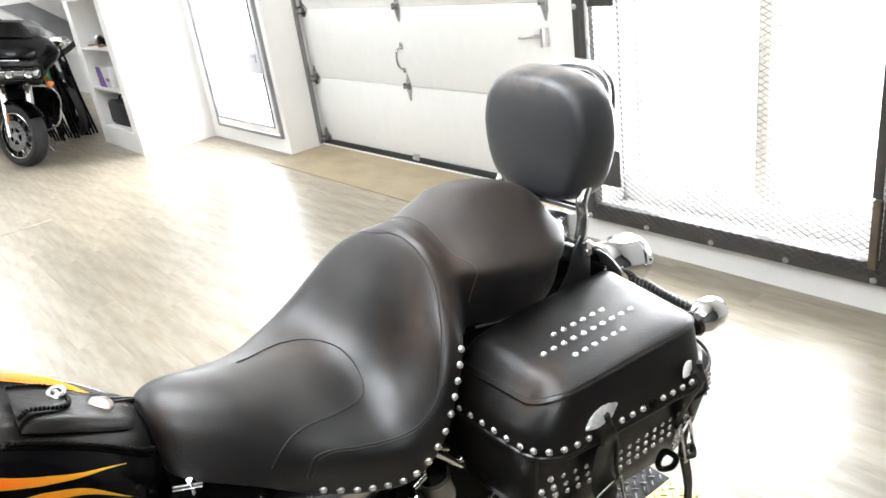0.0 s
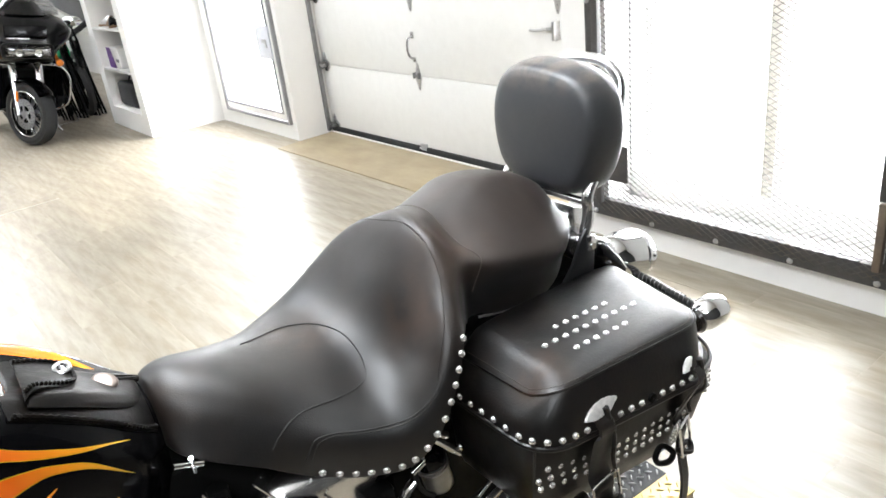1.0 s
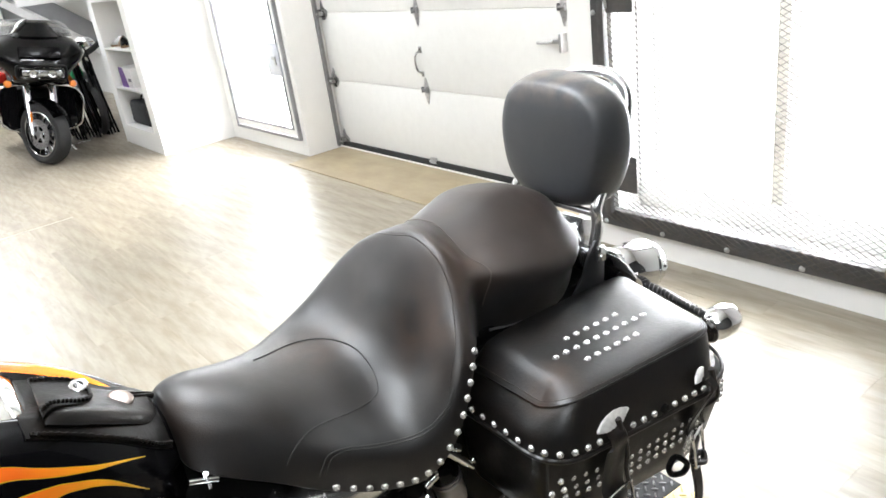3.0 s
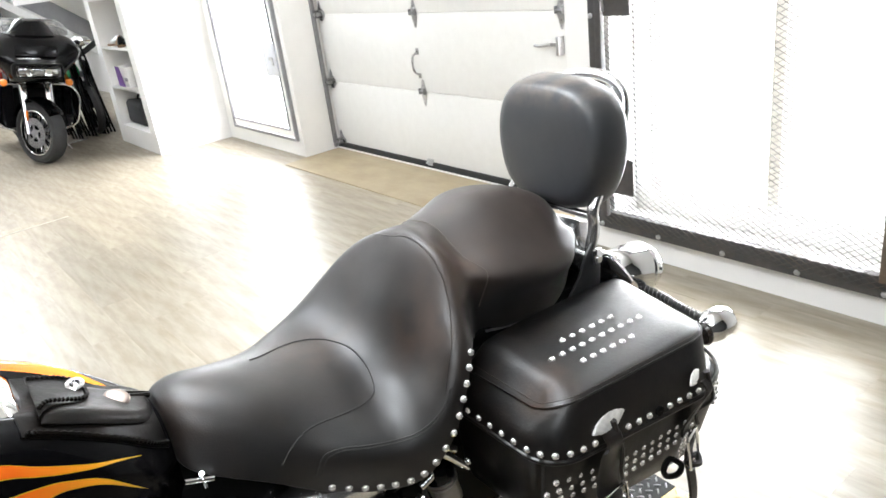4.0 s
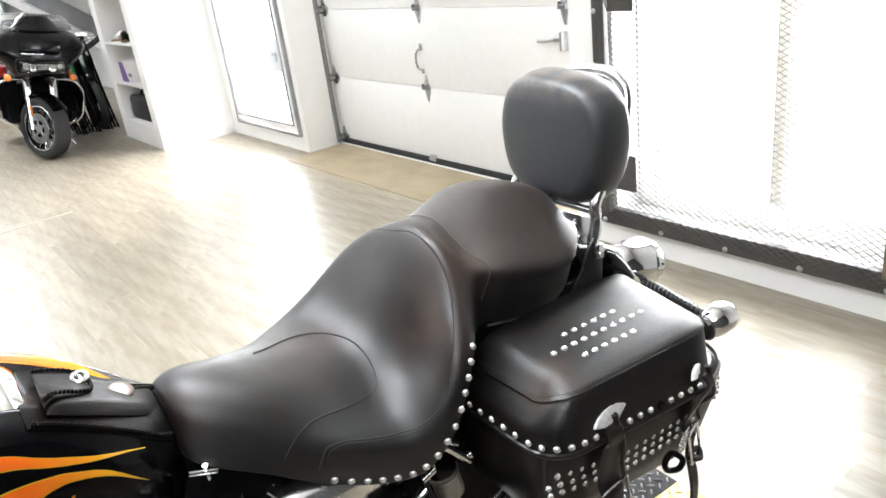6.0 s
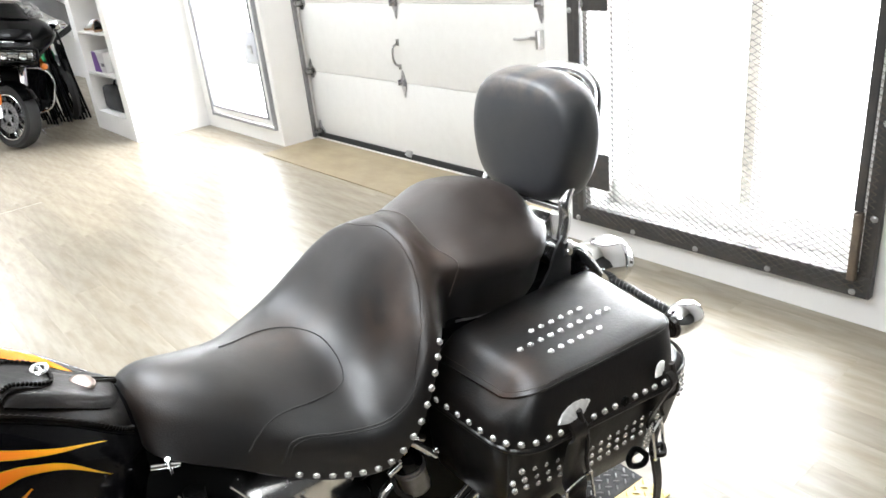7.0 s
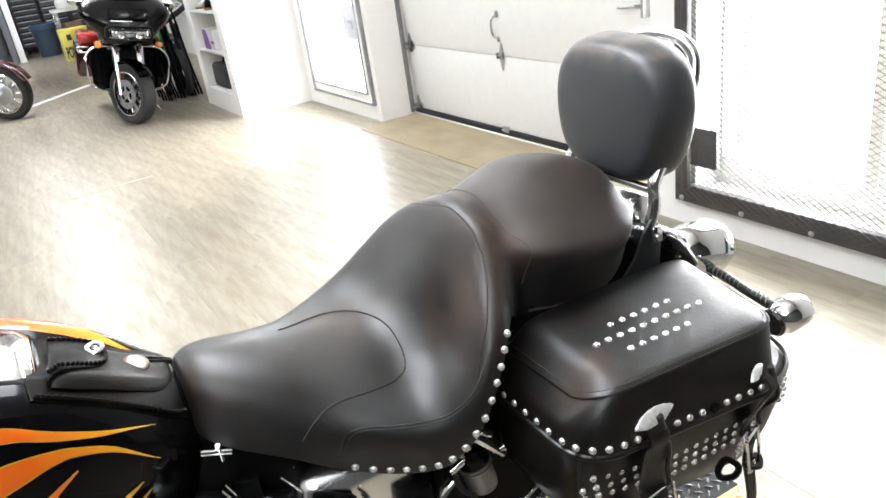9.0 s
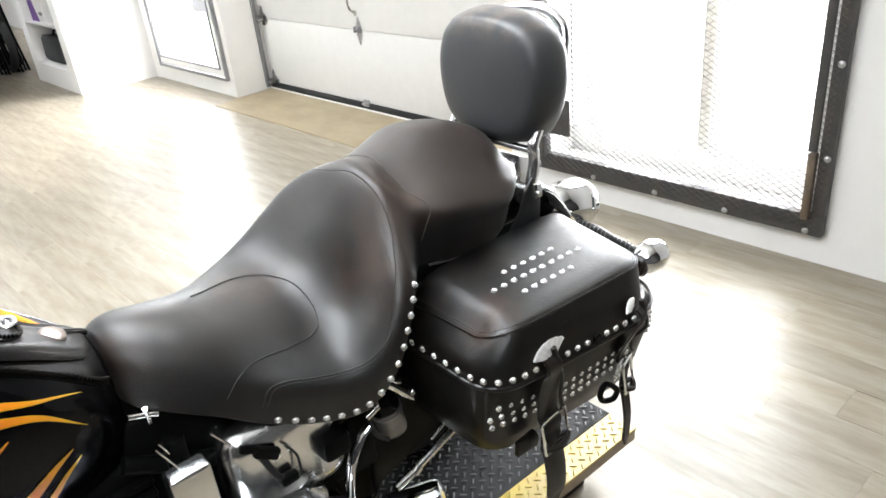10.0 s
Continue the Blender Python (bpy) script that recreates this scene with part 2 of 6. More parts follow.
def worn_patch(m, centre, radius, colour, amount, size=18):
    """Leather rubbed brown about one spot, with a ragged outline."""
    nt = m.node_tree
    bsdf = nt.nodes["Principled BSDF"]
    base = bsdf.inputs["Base Color"].links[0].from_socket
    tc = nt.nodes.new("ShaderNodeTexCoord")
    far = nt.nodes.new("ShaderNodeVectorMath")
    far.operation = "DISTANCE"
    nt.links.new(tc.outputs["Object"], far.inputs[0])
    far.inputs[1].default_value = centre
    fall = nt.nodes.new("ShaderNodeMapRange")
    fall.inputs[1].default_value, fall.inputs[2].default_value, fall.inputs[3].default_value, fall.inputs[4].default_value = radius * 0.15, radius, amount, 0.0
    nt.links.new(far.outputs["Value"], fall.inputs[0])
    noise = nt.nodes.new("ShaderNodeTexNoise")
    noise.inputs["Scale"].default_value, noise.inputs["Detail"].default_value = size, 5
    nt.links.new(tc.outputs["Object"], noise.inputs[0])
    fac = nt.nodes.new("ShaderNodeMath")
    fac.operation = "MULTIPLY"
    nt.links.new(fall.outputs[0], fac.inputs[0])
    nt.links.new(_ramp(nt, noise.outputs[0], 0.30, 0.60), fac.inputs[1])
    nt.links.new(_mix(nt, "MIX", base, colour, fac.outputs[0]), bsdf.inputs["Base Color"])


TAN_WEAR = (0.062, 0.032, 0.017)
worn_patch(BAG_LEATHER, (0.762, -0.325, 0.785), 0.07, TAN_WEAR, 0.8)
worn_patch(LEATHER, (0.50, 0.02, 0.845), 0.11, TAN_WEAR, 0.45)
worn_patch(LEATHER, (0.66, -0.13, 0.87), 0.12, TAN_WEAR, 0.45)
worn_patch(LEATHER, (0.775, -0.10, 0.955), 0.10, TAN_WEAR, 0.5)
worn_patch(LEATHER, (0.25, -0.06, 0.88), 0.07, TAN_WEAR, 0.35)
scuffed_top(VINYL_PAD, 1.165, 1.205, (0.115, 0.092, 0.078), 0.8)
STITCH = material("thread", (0.03, 0.028, 0.027), 0.7, bump=0.4, bump_size=900)
CHROME = material("chrome", (0.82, 0.83, 0.84), 0.06, 1.0, stain=0.25, stain_size=14, color2=(0.7, 0.7, 0.7), rough_var=0.04)
SATIN = material("satin_chrome", (0.86, 0.86, 0.87), 0.22, 1.0, stain=0.3, stain_size=20, color2=(0.7, 0.7, 0.71), rough_var=0.06)
STEEL = material("worn_steel", (0.5, 0.5, 0.5), 0.3, 1.0, grain=0.3, stain=0.4, stain_size=10, rough_var=0.12)
BLACK_PAINT = material("black_gloss_paint", (0.003, 0.003, 0.0035), 0.1, coat=0.0, spec=0.16, stain=0.2, stain_size=5, rough_var=0.04)
BLACK_HAZE = material("hazy_black_paint", (0.004, 0.004, 0.0045), 0.2, spec=0.28, stain=0.3, stain_size=4, rough_var=0.08)
BLACK_METAL = material("black_metal", (0.0035, 0.0035, 0.0035), 0.5, 0.0, grain=0.2, stain=0.3, bump=0.1, spec=0.1)
SATIN_BLACK = material("satin_black_steel", (0.016, 0.016, 0.017), 0.4, 0.0, grain=0.2, stain=0.3, spec=0.5)
RUBBER = material("rubber", (0.015, 0.015, 0.015), 0.75, grain=0.3, grain_size=40, stain=0.4, bump=0.4, bump_size=120, color2=(0.03, 0.029, 0.028))
def flame_paint(name, tail, tip, x0, x1):
    """Airbrushed paint that runs from one colour to another along the tank."""
    m = material(name, tail, 0.15, coat=1.0)
    nt = m.node_tree
    bsdf = nt.nodes["Principled BSDF"]
    sep = nt.nodes.new("ShaderNodeSeparateXYZ")
    tc = nt.nodes.new("ShaderNodeTexCoord")
    nt.links.new(tc.outputs["Object"], sep.inputs[0])
    nt.links.new(_mix(nt, "MIX", tail, tip, _ramp(nt, sep.outputs[0], x0, x1)), bsdf.inputs["Base Color"])
    return m


FLAME_YELLOW = material("flame_yellow", (0.72, 0.47, 0.02), 0.15, coat=1.0, stain=0.3, stain_size=9, color2=(0.8, 0.42, 0.02))
FLAME_ORANGE = flame_paint("flame_orange", (0.9, 0.16, 0.01), (0.74, 0.56, 0.03), 0.0, 0.19)
STUD_NICKEL = material("stud_nickel", (0.88, 0.87, 0.85), 0.26, 0.7, stain=0.25, stain_size=90, color2=(0.75, 0.73, 0.7), rough_var=0.06)
MESH_STEEL = material("weathered_mesh", (0.085, 0.082, 0.08), 0.6, 0.2, grain=0.3, grain_size=40, stain=0.6, stain_size=5, color2=(0.16, 0.12, 0.08))
FLAME_RIM = flame_paint("flame_rim", (0.9, 0.22, 0.02), (0.82, 0.52, 0.03), 0.07, 0.15)
NICKEL = material("engraved_nickel", (0.86, 0.85, 0.83), 0.36, 0.55, grain=0.2, stain=0.3, stain_size=60)
BRONZE = material("worn_nickel", (0.26, 0.215, 0.19), 0.38, 1.0, grain=0.2, stain=0.4, stain_size=30)
TANK_LEATHER = material("tank_leather", (0.0045, 0.004, 0.0036), 0.36, grain=0.3, grain_size=80, stain=0.5, stain_size=20, bump=0.25, bump_size=160, color2=(0.010, 0.0065, 0.0045), spec=0.07, rough_var=0.06)
WALL = material("wall_paint", (0.83, 0.818, 0.80), 0.6, grain=0.05, grain_size=9, stain=0.25, stain_size=1.3, bump=0.15, bump_size=90, color2=(0.74, 0.72, 0.68))
DOOR_WHITE = material("door_panel_white", (0.747, 0.743, 0.725), 0.42, grain=0.08, grain_size=14, stain=0.3, stain_size=2.0, bump=0.35, bump_size=60, color2=(0.78, 0.775, 0.75))
TRIM_WHITE = material("trim_white", (0.82, 0.81, 0.79), 0.4, grain=0.1, grain_size=20, stain=0.3, stain_size=3)
GATE_STEEL = material("gate_dark_steel", (0.07, 0.07, 0.072), 0.45, 0.4, grain=0.35, grain_size=40, stain=0.5, stain_size=8, bump=0.2, color2=(0.12, 0.1, 0.085))
HINGE_STEEL = material("dull_hinge_steel", (0.32, 0.32, 0.33), 0.35, 0.9, grain=0.35, grain_size=60, stain=0.5, stain_size=25)
GALV = material("galvanised", (0.55, 0.55, 0.56), 0.35, 0.9, grain=0.3, grain_size=60, stain=0.4, stain_size=20)
# ---- the room ----
WX, GX = 2.674, 3.08  # gate wall, garage door
DX = 2.745  # wall of the side door
CEIL = 2.95


def structure(name, bm, mat, label, category, smooth=False, angle=30):
    ob = mesh_ob(name, bm, mat, None, smooth=True, angle=angle)
    return tagged(ob, label, category, kind="structure")


WOOD = material("wood_look_vinyl", (0.306, 0.272, 0.214), 0.37, grain=0.3, grain_size=6, stain=0.95, stain_size=2.2, bump=0.06, bump_size=60, color2=(0.205, 0.168, 0.117), stretch=(7, 1.1, 1), objectwise=0.1, rough_var=0.07, spec=0.5)
WOOD_FAR = material("wood_look_vinyl_far", (0.306, 0.272, 0.214), 0.37, grain=0.3, grain_size=6, stain=0.95, stain_size=2.2, bump=0.06, bump_size=60, color2=(0.205, 0.168, 0.117), stretch=(7, 1.1, 1), island=0.1, rough_var=0.07, spec=0.5)
SCREED = material("floor_joint", (0.27, 0.22, 0.155), 0.8, grain=0.4)
RAMP = material("worn_vinyl_mat", (0.36, 0.295, 0.19), 0.42, grain=0.3, grain_size=4, stain=0.8, stain_size=3, stretch=(2, 1, 1), color2=(0.29, 0.23, 0.14))
CEILING = material("ceiling_white", (0.84, 0.83, 0.81), 0.8, grain=0.1, stain=0.3, stain_size=1)
# lets daylight through so the door frames look washed out by glare
GLARE_WHITE = material("glare_white", (0.85, 0.84, 0.82), 0.5)
GLARE_WHITE.node_tree.nodes["Principled BSDF"].inputs["Transmission Weight"].default_value = 0.24
GLARE_WHITE.node_tree.nodes["Principled BSDF"].inputs["Roughness"].default_value = 0.9
DARK = material("dark_back_wall", (0.15, 0.155, 0.168), 0.6, grain=0.2, stain=0.4, stain_size=1.2)
OUTSIDE = glow("daylight_outside", (1.0, 0.985, 0.96), 9.0)

floor = structure("floor", box(-5, 3.4, -4, 19, -0.2, -0.002), SCREED, "pale wood-look vinyl plank floor with worn sheen", "floor")
# gate wall, with the openings of the gate and the far door left free
structure("wall_east", join(box(WX, 3.0, -4, 0.97, 0, CEIL), box(WX, 3.0, 0.97, 2.20, 0, 0.17), box(WX, 3.0, 0.97, 2.20, 2.3, CEIL), box(WX, 3.0, 2.20, 2.457, 0, CEIL)), WALL, "smooth off-white painted wall beside the garage door", "wall")
structure("wall_lintel", box(WX + 0.05, 3.0, 2.457, 5.493, 2.5, CEIL), WALL, "off-white wall above the garage door", "wall")
structure("pillar", join(box(DX, GX + 0.1, 5.46, 5.53, 0, CEIL), box(DX, 3.05, 5.531, 6.94, 0, 0.16), box(DX, 3.05, 5.531, 6.94, 2.35, CEIL), box(DX, 3.05, 6.73, 6.94, 0.161, 2.349)), WALL, "off-white wall and pillar round the side door", "wall")
structure("wall_partition", join(box(2.04, 3.05, 6.94, 7.10, 0, CEIL), box(2.04, 3.05, 7.94, 8.09, 0, CEIL), box(2.45, 3.05, 7.101, 7.939, 0, CEIL), box(2.04, 2.449, 7.101, 7.939, 0, 0.19), box(2.04, 2.449, 7.101, 7.939, 1.38, CEIL)), WALL, "white partition with an open shelf niche", "wall")
# unseen walls, added near-black so the motorcycle's near side reflects little light
UNSEEN_DARK = material("unseen_dark_wall", (0.035, 0.034, 0.033), 0.7, grain=0.1, stain=0.3, stain_size=1.2)
structure("wall_behind", box(-5, 3.4, -1.7, -1.5, 0, CEIL), UNSEEN_DARK, "unseen near-black wall added to keep reflections dark", "wall")
structure("wall_west", box(-5.2, -5, -4, 19, 0, CEIL), UNSEEN_DARK, "unseen near-black wall added to keep reflections dark", "wall")
structure("wall_far", box(-5, 3.4, 18.8, 19, 0, CEIL), DARK, "dark workshop back wall", "wall")
structure("wall_workshop", box(3.05, 3.25, 8.09, 19, 0, CEIL), WALL, "plain off-white wall", "wall")
structure("ceiling", box(-5.2, 3.4, -4.2, 19, CEIL, CEIL + 0.15), CEILING, "plain white ceiling", "ceiling")
structure("backdrop_outside", join(box(4.6, 4.62, -1.5, 4.6, -0.5, 3.6), box(4.6, 4.62, 4.61, 9.5, -0.5, 3.6)), OUTSIDE, "glaring daylight outside the doors", "backdrop")
structure("ground", box(3.4, 40, -25, 30, -0.25, -0.02), material("pale_concrete", (0.5, 0.48, 0.45), 0.8, grain=0.3, stain=0.5), "pale sunlit concrete yard outside", "ground")


# ---- garage door ----
def garage_door():
    d = thing("garage_door", pose(GX, 4.19, 0), "closed white sectional garage door with steel hinges", "garage door", kind="structure")
    w, s = 1.42, 0.531
    for k in range(4):
        z = 0.03 + s * k
        part("panel", box(0, 0.045, -w, w, max(z + 0.002, 0.052), z + s - 0.002, 0.0012), DOOR_WHITE, d)
        for y in (-1.34, -0.02, 1.3):
            if k < 3:
                zz = z + s
                h = part("hinge", join(plate_x([(y - 0.034, zz - 0.004), (y - 0.006, zz - 0.098), (y + 0.006, zz - 0.098), (y + 0.034, zz - 0.004), (y + 0.007, zz + 0.088), (y - 0.007, zz + 0.088)], -0.005, -0.001), box(-0.012, -0.004, y - 0.018, y + 0.018, zz - 0.012, zz + 0.034, 0.003)), GALV, d, "zinc-plated steel hinge leaf")
                part("hinge_knuckle", join(rod((-0.016, y - 0.03, zz + 0.004), (-0.016, y + 0.03, zz + 0.004), 0.011), box(-0.03, -0.006, y - 0.028, y - 0.022, zz - 0.014, zz + 0.026, 0.002), box(-0.03, -0.006, y + 0.022, y + 0.028, zz - 0.014, zz + 0.026, 0.002)), HINGE_STEEL, h, "dark steel hinge knuckle")
                for dz in (-0.05, -0.08, 0.045):
                    part("hinge_screw", moved(dome(0.005, 0.003, 8, 3), aim((-0.005, y, zz + dz), (-1, 0, 0))), HINGE_STEEL, h)
    part("bottom_seal", box(-0.014, 0.05, -w, w, 0.0, 0.05, 0.003), RUBBER, d, "black rubber bottom seal")
    # white strip painted in for the light that leaks under the door
    part("door_sill", box(-0.05, -0.026, -w + 0.04, w - 0.16, 0.0145, 0.0175, 0.001), TRIM_WHITE, d, "white strip standing in for light under the door")
    part("lift_bracket", join(box(-0.02, 0, -0.03, 0.03, 0.03, 0.075, 0.003), rod((-0.028, -0.025, 0.05), (-0.028, 0.025, 0.05), 0.008)), GALV, d)
    hy = 0.0
    part("handle", join(tube(spline([(-0.004, hy, 0.83), (-0.04, hy + 0.004, 0.81), (-0.045, hy + 0.012, 0.75), (-0.035, hy + 0.006, 0.70), (-0.004, hy, 0.675)], 6), 0.0075), box(-0.005, 0, hy - 0.016, hy + 0.016, 0.815, 0.86, 0.002), box(-0.005, 0, hy - 0.014, hy + 0.014, 0.655, 0.69, 0.002)), STEEL, d, "bent steel lift handle")
    ly = -1.30
    part("latch", join(box(-0.05, 0, ly - 0.05, ly - 0.03, 0.86, 0.96, 0.002), box(-0.03, -0.012, ly - 0.04, ly + 0.05, 0.905, 0.925, 0.002), tube([(-0.03, ly + 0.03, 0.915), (-0.05, ly + 0.09, 0.91), (-0.05, ly + 0.13, 0.912)], 0.009)), GALV, d, "steel slide latch")
    for y in (1.238,):
        t = part("track", join(box(-0.062, -0.056, y + 0.002, y + 0.034, 0.02, 2.3), box(-0.056, -0.02, y + 0.028, y + 0.034, 0.02, 2.3), box(-0.056, -0.04, y + 0.002, y + 0.007, 0.02, 2.3)), HINGE_STEEL, d, "dull steel roller track")
        for z in (0.06, 0.56, 1.09):
            part("roller_bracket", join(plate_x([(y - 0.085, z - 0.01), (y - 0.045, z - 0.05), (y - 0.01, z - 0.045), (y - 0.01, z + 0.045), (y - 0.03, z + 0.10), (y - 0.045, z + 0.05), (y - 0.085, z + 0.02)], -0.012, -0.002), rod((-0.04, y - 0.05, z), (-0.04, y + 0.018, z), 0.014), rod((-0.03, y - 0.052, z + 0.03), (-0.001, y - 0.052, z + 0.03), 0.008), box(-0.045, -0.003, y - 0.022, y - 0.016, z - 0.025, z + 0.035)), STEEL, d)
    return d


def plate_x(outline, x0, x1):
    """A slab in the y, z plane between two x."""
    bm = plate(outline, 1.0)
    m = Matrix(((0, 0, x1 - x0, x0), (1, 0, 0, 0), (0, 1, 0, 0), (0, 0, 0, 1)))
    return moved(bm, m)


garage_door()
structure("ramp", loft([[(2.52, 2.5, 0.0), (2.52, 5.41, 0.0), (2.52, 5.41, 0.006), (2.52, 2.5, 0.006)], [(2.77, 2.5, 0.0), (2.77, 5.41, 0.0), (2.77, 5.41, 0.012), (2.77, 2.5, 0.012)], [(3.06, 2.5, 0.0), (3.06, 5.41, 0.0), (3.06, 5.41, 0.014), (3.06, 2.5, 0.014)]]), RAMP, "worn brown vinyl threshold mat at the garage door", "mat")


# ---- steel mesh security gates with glazed doors behind ----
def expanded_mesh(y0, y1, z0, z1, dy=0.044, dz=0.0125, r=0.0008):
    """Diamond strands in the y, z plane as flat bars."""
    vs, fs = [], []

    def bar(a, b):
        (ya, za), (yb, zb) = a, b
        n = math.hypot(yb - ya, zb - za)
        ny, nz = -(zb - za) / n * r, (yb - ya) / n * r
        i = len(vs)
        for x in (-0.0015, 0.0015):
            vs.extend([(x, ya + ny, za + nz), (x, yb + ny, zb + nz), (x, yb - ny, zb - nz), (x, ya - ny, za - nz)])
        fs.extend([(i, i + 1, i + 2, i + 3), (i + 7, i + 6, i + 5, i + 4), (i, i + 4, i + 5, i + 1), (i + 2, i + 6, i + 7, i + 3)])

    rows, cols = int((z1 - z0) / dz), int((y1 - y0) / dy)
    for k in range(rows):
        for c in range(cols):
            ya, za = y0 + c * dy, z0 + k * dz
            s = (k % 2) * dy / 2
            for sg in (-1, 1):
                yb = ya + s + sg * dy / 2
                if y0 <= ya + s <= y1 and y0 <= yb <= y1:
                    bar((ya + s, za), (yb, za + dz))
    me = bpy.data.meshes.new("expanded_metal")
    me.from_pydata(vs, [], fs)
    return me


def gate(name, y0, y1, z0, z1, label, hinge_low):
    g = thing(name, pose(WX - 0.04, 0, 0), label, "security gate", kind="structure")
    w = 0.085
    part("outer_frame", join(box(0, 0.038, y0, y1, z0, z0 + w, 0.004), box(0, 0.038, y0, y1, z1 - w, z1, 0.004), box(0, 0.038, y0, y0 + 0.048, z0 + w, z1 - w, 0.004), box(0, 0.038, y1 - w * 0.7, y1, z0 + w, z1 - w, 0.004)), GATE_STEEL, g, "dark painted angle-steel frame")
    me = expanded_mesh(y0 + 0.02, y1 - 0.02, z0 + 0.03, z1 - 0.03)
    me.materials.append(MESH_STEEL)
    o = new("expanded_metal", me)
    o.parent = g
    o.location = (-0.006, 0, 0)
    tagged(o, "dark expanded steel mesh", kind="stuff")
    bolt = None
    spots = [(y0 + 0.06 + (y1 - y0 - 0.1) * k / 4, z0 + 0.018) for k in range(5)] + [(y0 + 0.018, z0 + 0.313 + 0.34 * k) for k in range(6)] + [(y1 - 0.016, z0 + 0.2 + 0.4 * k) for k in range(5)]
    for y, z in spots:
        if bolt is None:
            bolt = part("bolt", dome(0.013, 0.007), GALV, g)
            bolt.matrix_basis = aim((-0.001, y, z), (-1, 0, 0))
        else:
            share("bolt", bolt, aim((-0.001, y, z), (-1, 0, 0)), g)
    return g


g1 = gate("gate_1", 0.89, 2.285, 0.127, 2.35, "dark steel security gate with expanded mesh over a door", True)
part("inner_stile", join(box(-0.03, 0.0, 0.938, 0.966, 0.2, 0.46, 0.004), ), material("rusty_steel", (0.16, 0.12, 0.085), 0.5, 0.3, grain=0.4, stain=0.7, stain_size=9, color2=(0.07, 0.06, 0.055)), g1, "rust-worn inner steel upright")
part("leaf_stile", box(-0.03, 0.0, 2.19, 2.225, 0.2, 2.25, 0.004), GATE_STEEL, g1, "dark steel upright of the gate leaf")
part("leaf_stile", box(-0.012, 0.0, 0.944, 0.975, 0.461, 2.26, 0.003), GATE_STEEL, g1, "dark steel upright of the gate leaf")
# white dashes added for the bright wall that shows through the gap
_gap_dash = None
for k in range(44):
    m = pose(-0.001, 0.9405, 0.48 + 0.04 * k)
    if _gap_dash is None:
        _gap_dash = part("mesh_tab", box(-0.003, 0.0, -0.0035, 0.0035, -0.012, 0.012, 0.001), TRIM_WHITE, g1, "white dash standing in for the bright wall seen through the gap")
        _gap_dash.matrix_basis = m
    else:
        share("mesh_tab", _gap_dash, m, g1)
for z0, z1 in ((0.33, 0.50), (1.13, 1.30)):
    part("lock_plate", box(-0.034, -0.028, 2.03, 2.17, z0, z1, 0.001), GATE_STEEL, g1, "dark steel lock plate")
    part("latch_rod", tube(spline([(-0.035, 2.20, z1 - 0.05), (-0.05, 2.17, z1 - 0.045), (-0.05, 2.16, z1 - 0.09), (-0.045, 2.16, z0 + 0.02)], 5), 0.006), GALV, g1)


def glazed_door(name, y0, y1, stiles, z0, z1, label):
    d = thing(name, pose(2.84, 0, 0), label, "door", kind="structure")
    part("bottom_rail", box(0, 0.045, y0, y1, z0, z0 + 0.13, 0.004), GLARE_WHITE, d)
    part("top_rail", box(0, 0.045, y0, y1, z1 - 0.12, z1, 0.004), GLARE_WHITE, d)
    for a, b in stiles:
        part("stile", box(0, 0.045, a, b, z0 + 0.131, z1 - 0.121, 0.004), GLARE_WHITE, d)
    for (a, b), (c, e) in zip(stiles, stiles[1:]):
        p = part("pane", box(0.018, 0.024, b, c, z0 + 0.131, z1 - 0.121), glass("pane_glass"), d)
        p.visible_shadow = False
    return d


_g = glazed_door("door_1", 0.97, 2.2, [(0.97, 1.06), (1.42, 1.52), (2.05, 2.115), (2.19, 2.2)], 0.17, 2.3, "white framed glazed door behind the gate")

part("stile_trim", box(-0.006, -0.0005, 1.470, 1.522, 0.302, 2.178, 0.001), material("warm_cream_trim", (0.86, 0.83, 0.77), 0.5, stain=0.3), _g, "warm cream edge trim of the door stile")

# ---- side door with a slim steel frame ----
d2 = thing("door_2", pose(DX - 0.03, 0, 0), "white side door in a slim dark steel frame", "door", kind="structure")
SLIM = material("slim_frame_grey", (0.30, 0.30, 0.31), 0.4, 0.5, grain=0.3, stain=0.4)


def frame_x(y0, y1, z0, z1, w, x0, x1):
    return join(box(x0, x1, y0, y1, z0, z0 + w), box(x0, x1, y0, y1, z1 - w, z1), box(x0, x1, y0, y0 + w, z0 + w, z1 - w), box(x0, x1, y1 - w, y1, z0 + w, z1 - w))


part("outer_frame", frame_x(5.52, 6.75, 0.13, 2.3, 0.023, 0, 0.03), SLIM, d2, "dark grey steel frame")
part("leaf_frame", frame_x(5.595, 6.69, 0.215, 2.22, 0.015, -0.004, 0.03), SLIM, d2)
part("margin", join(box(0.006, 0.03, 5.556, 5.594, 0.166, 2.26), box(0.006, 0.03, 6.691, 6.714, 0.166, 2.26), box(0.006, 0.03, 5.595, 6.69, 0.166, 0.214)), TRIM_WHITE, d2)
p = part("pane", box(0.01, 0.016, 5.616, 6.669, 0.236, 2.199), glass("door_glass"), d2)
p.visible_shadow = False
st_ = part("sticker", box(0.003, 0.009, 6.47, 6.66, 1.285, 1.40), TRIM_WHITE, d2, "white sticker with red print")
for _k in range(3):
    part("printed_bar", box(0.001, 0.003, 6.49 + 0.055 * _k, 6.53 + 0.055 * _k, 1.30, 1.345), material("red_ink", (0.55, 0.05, 0.05), 0.5), st_)
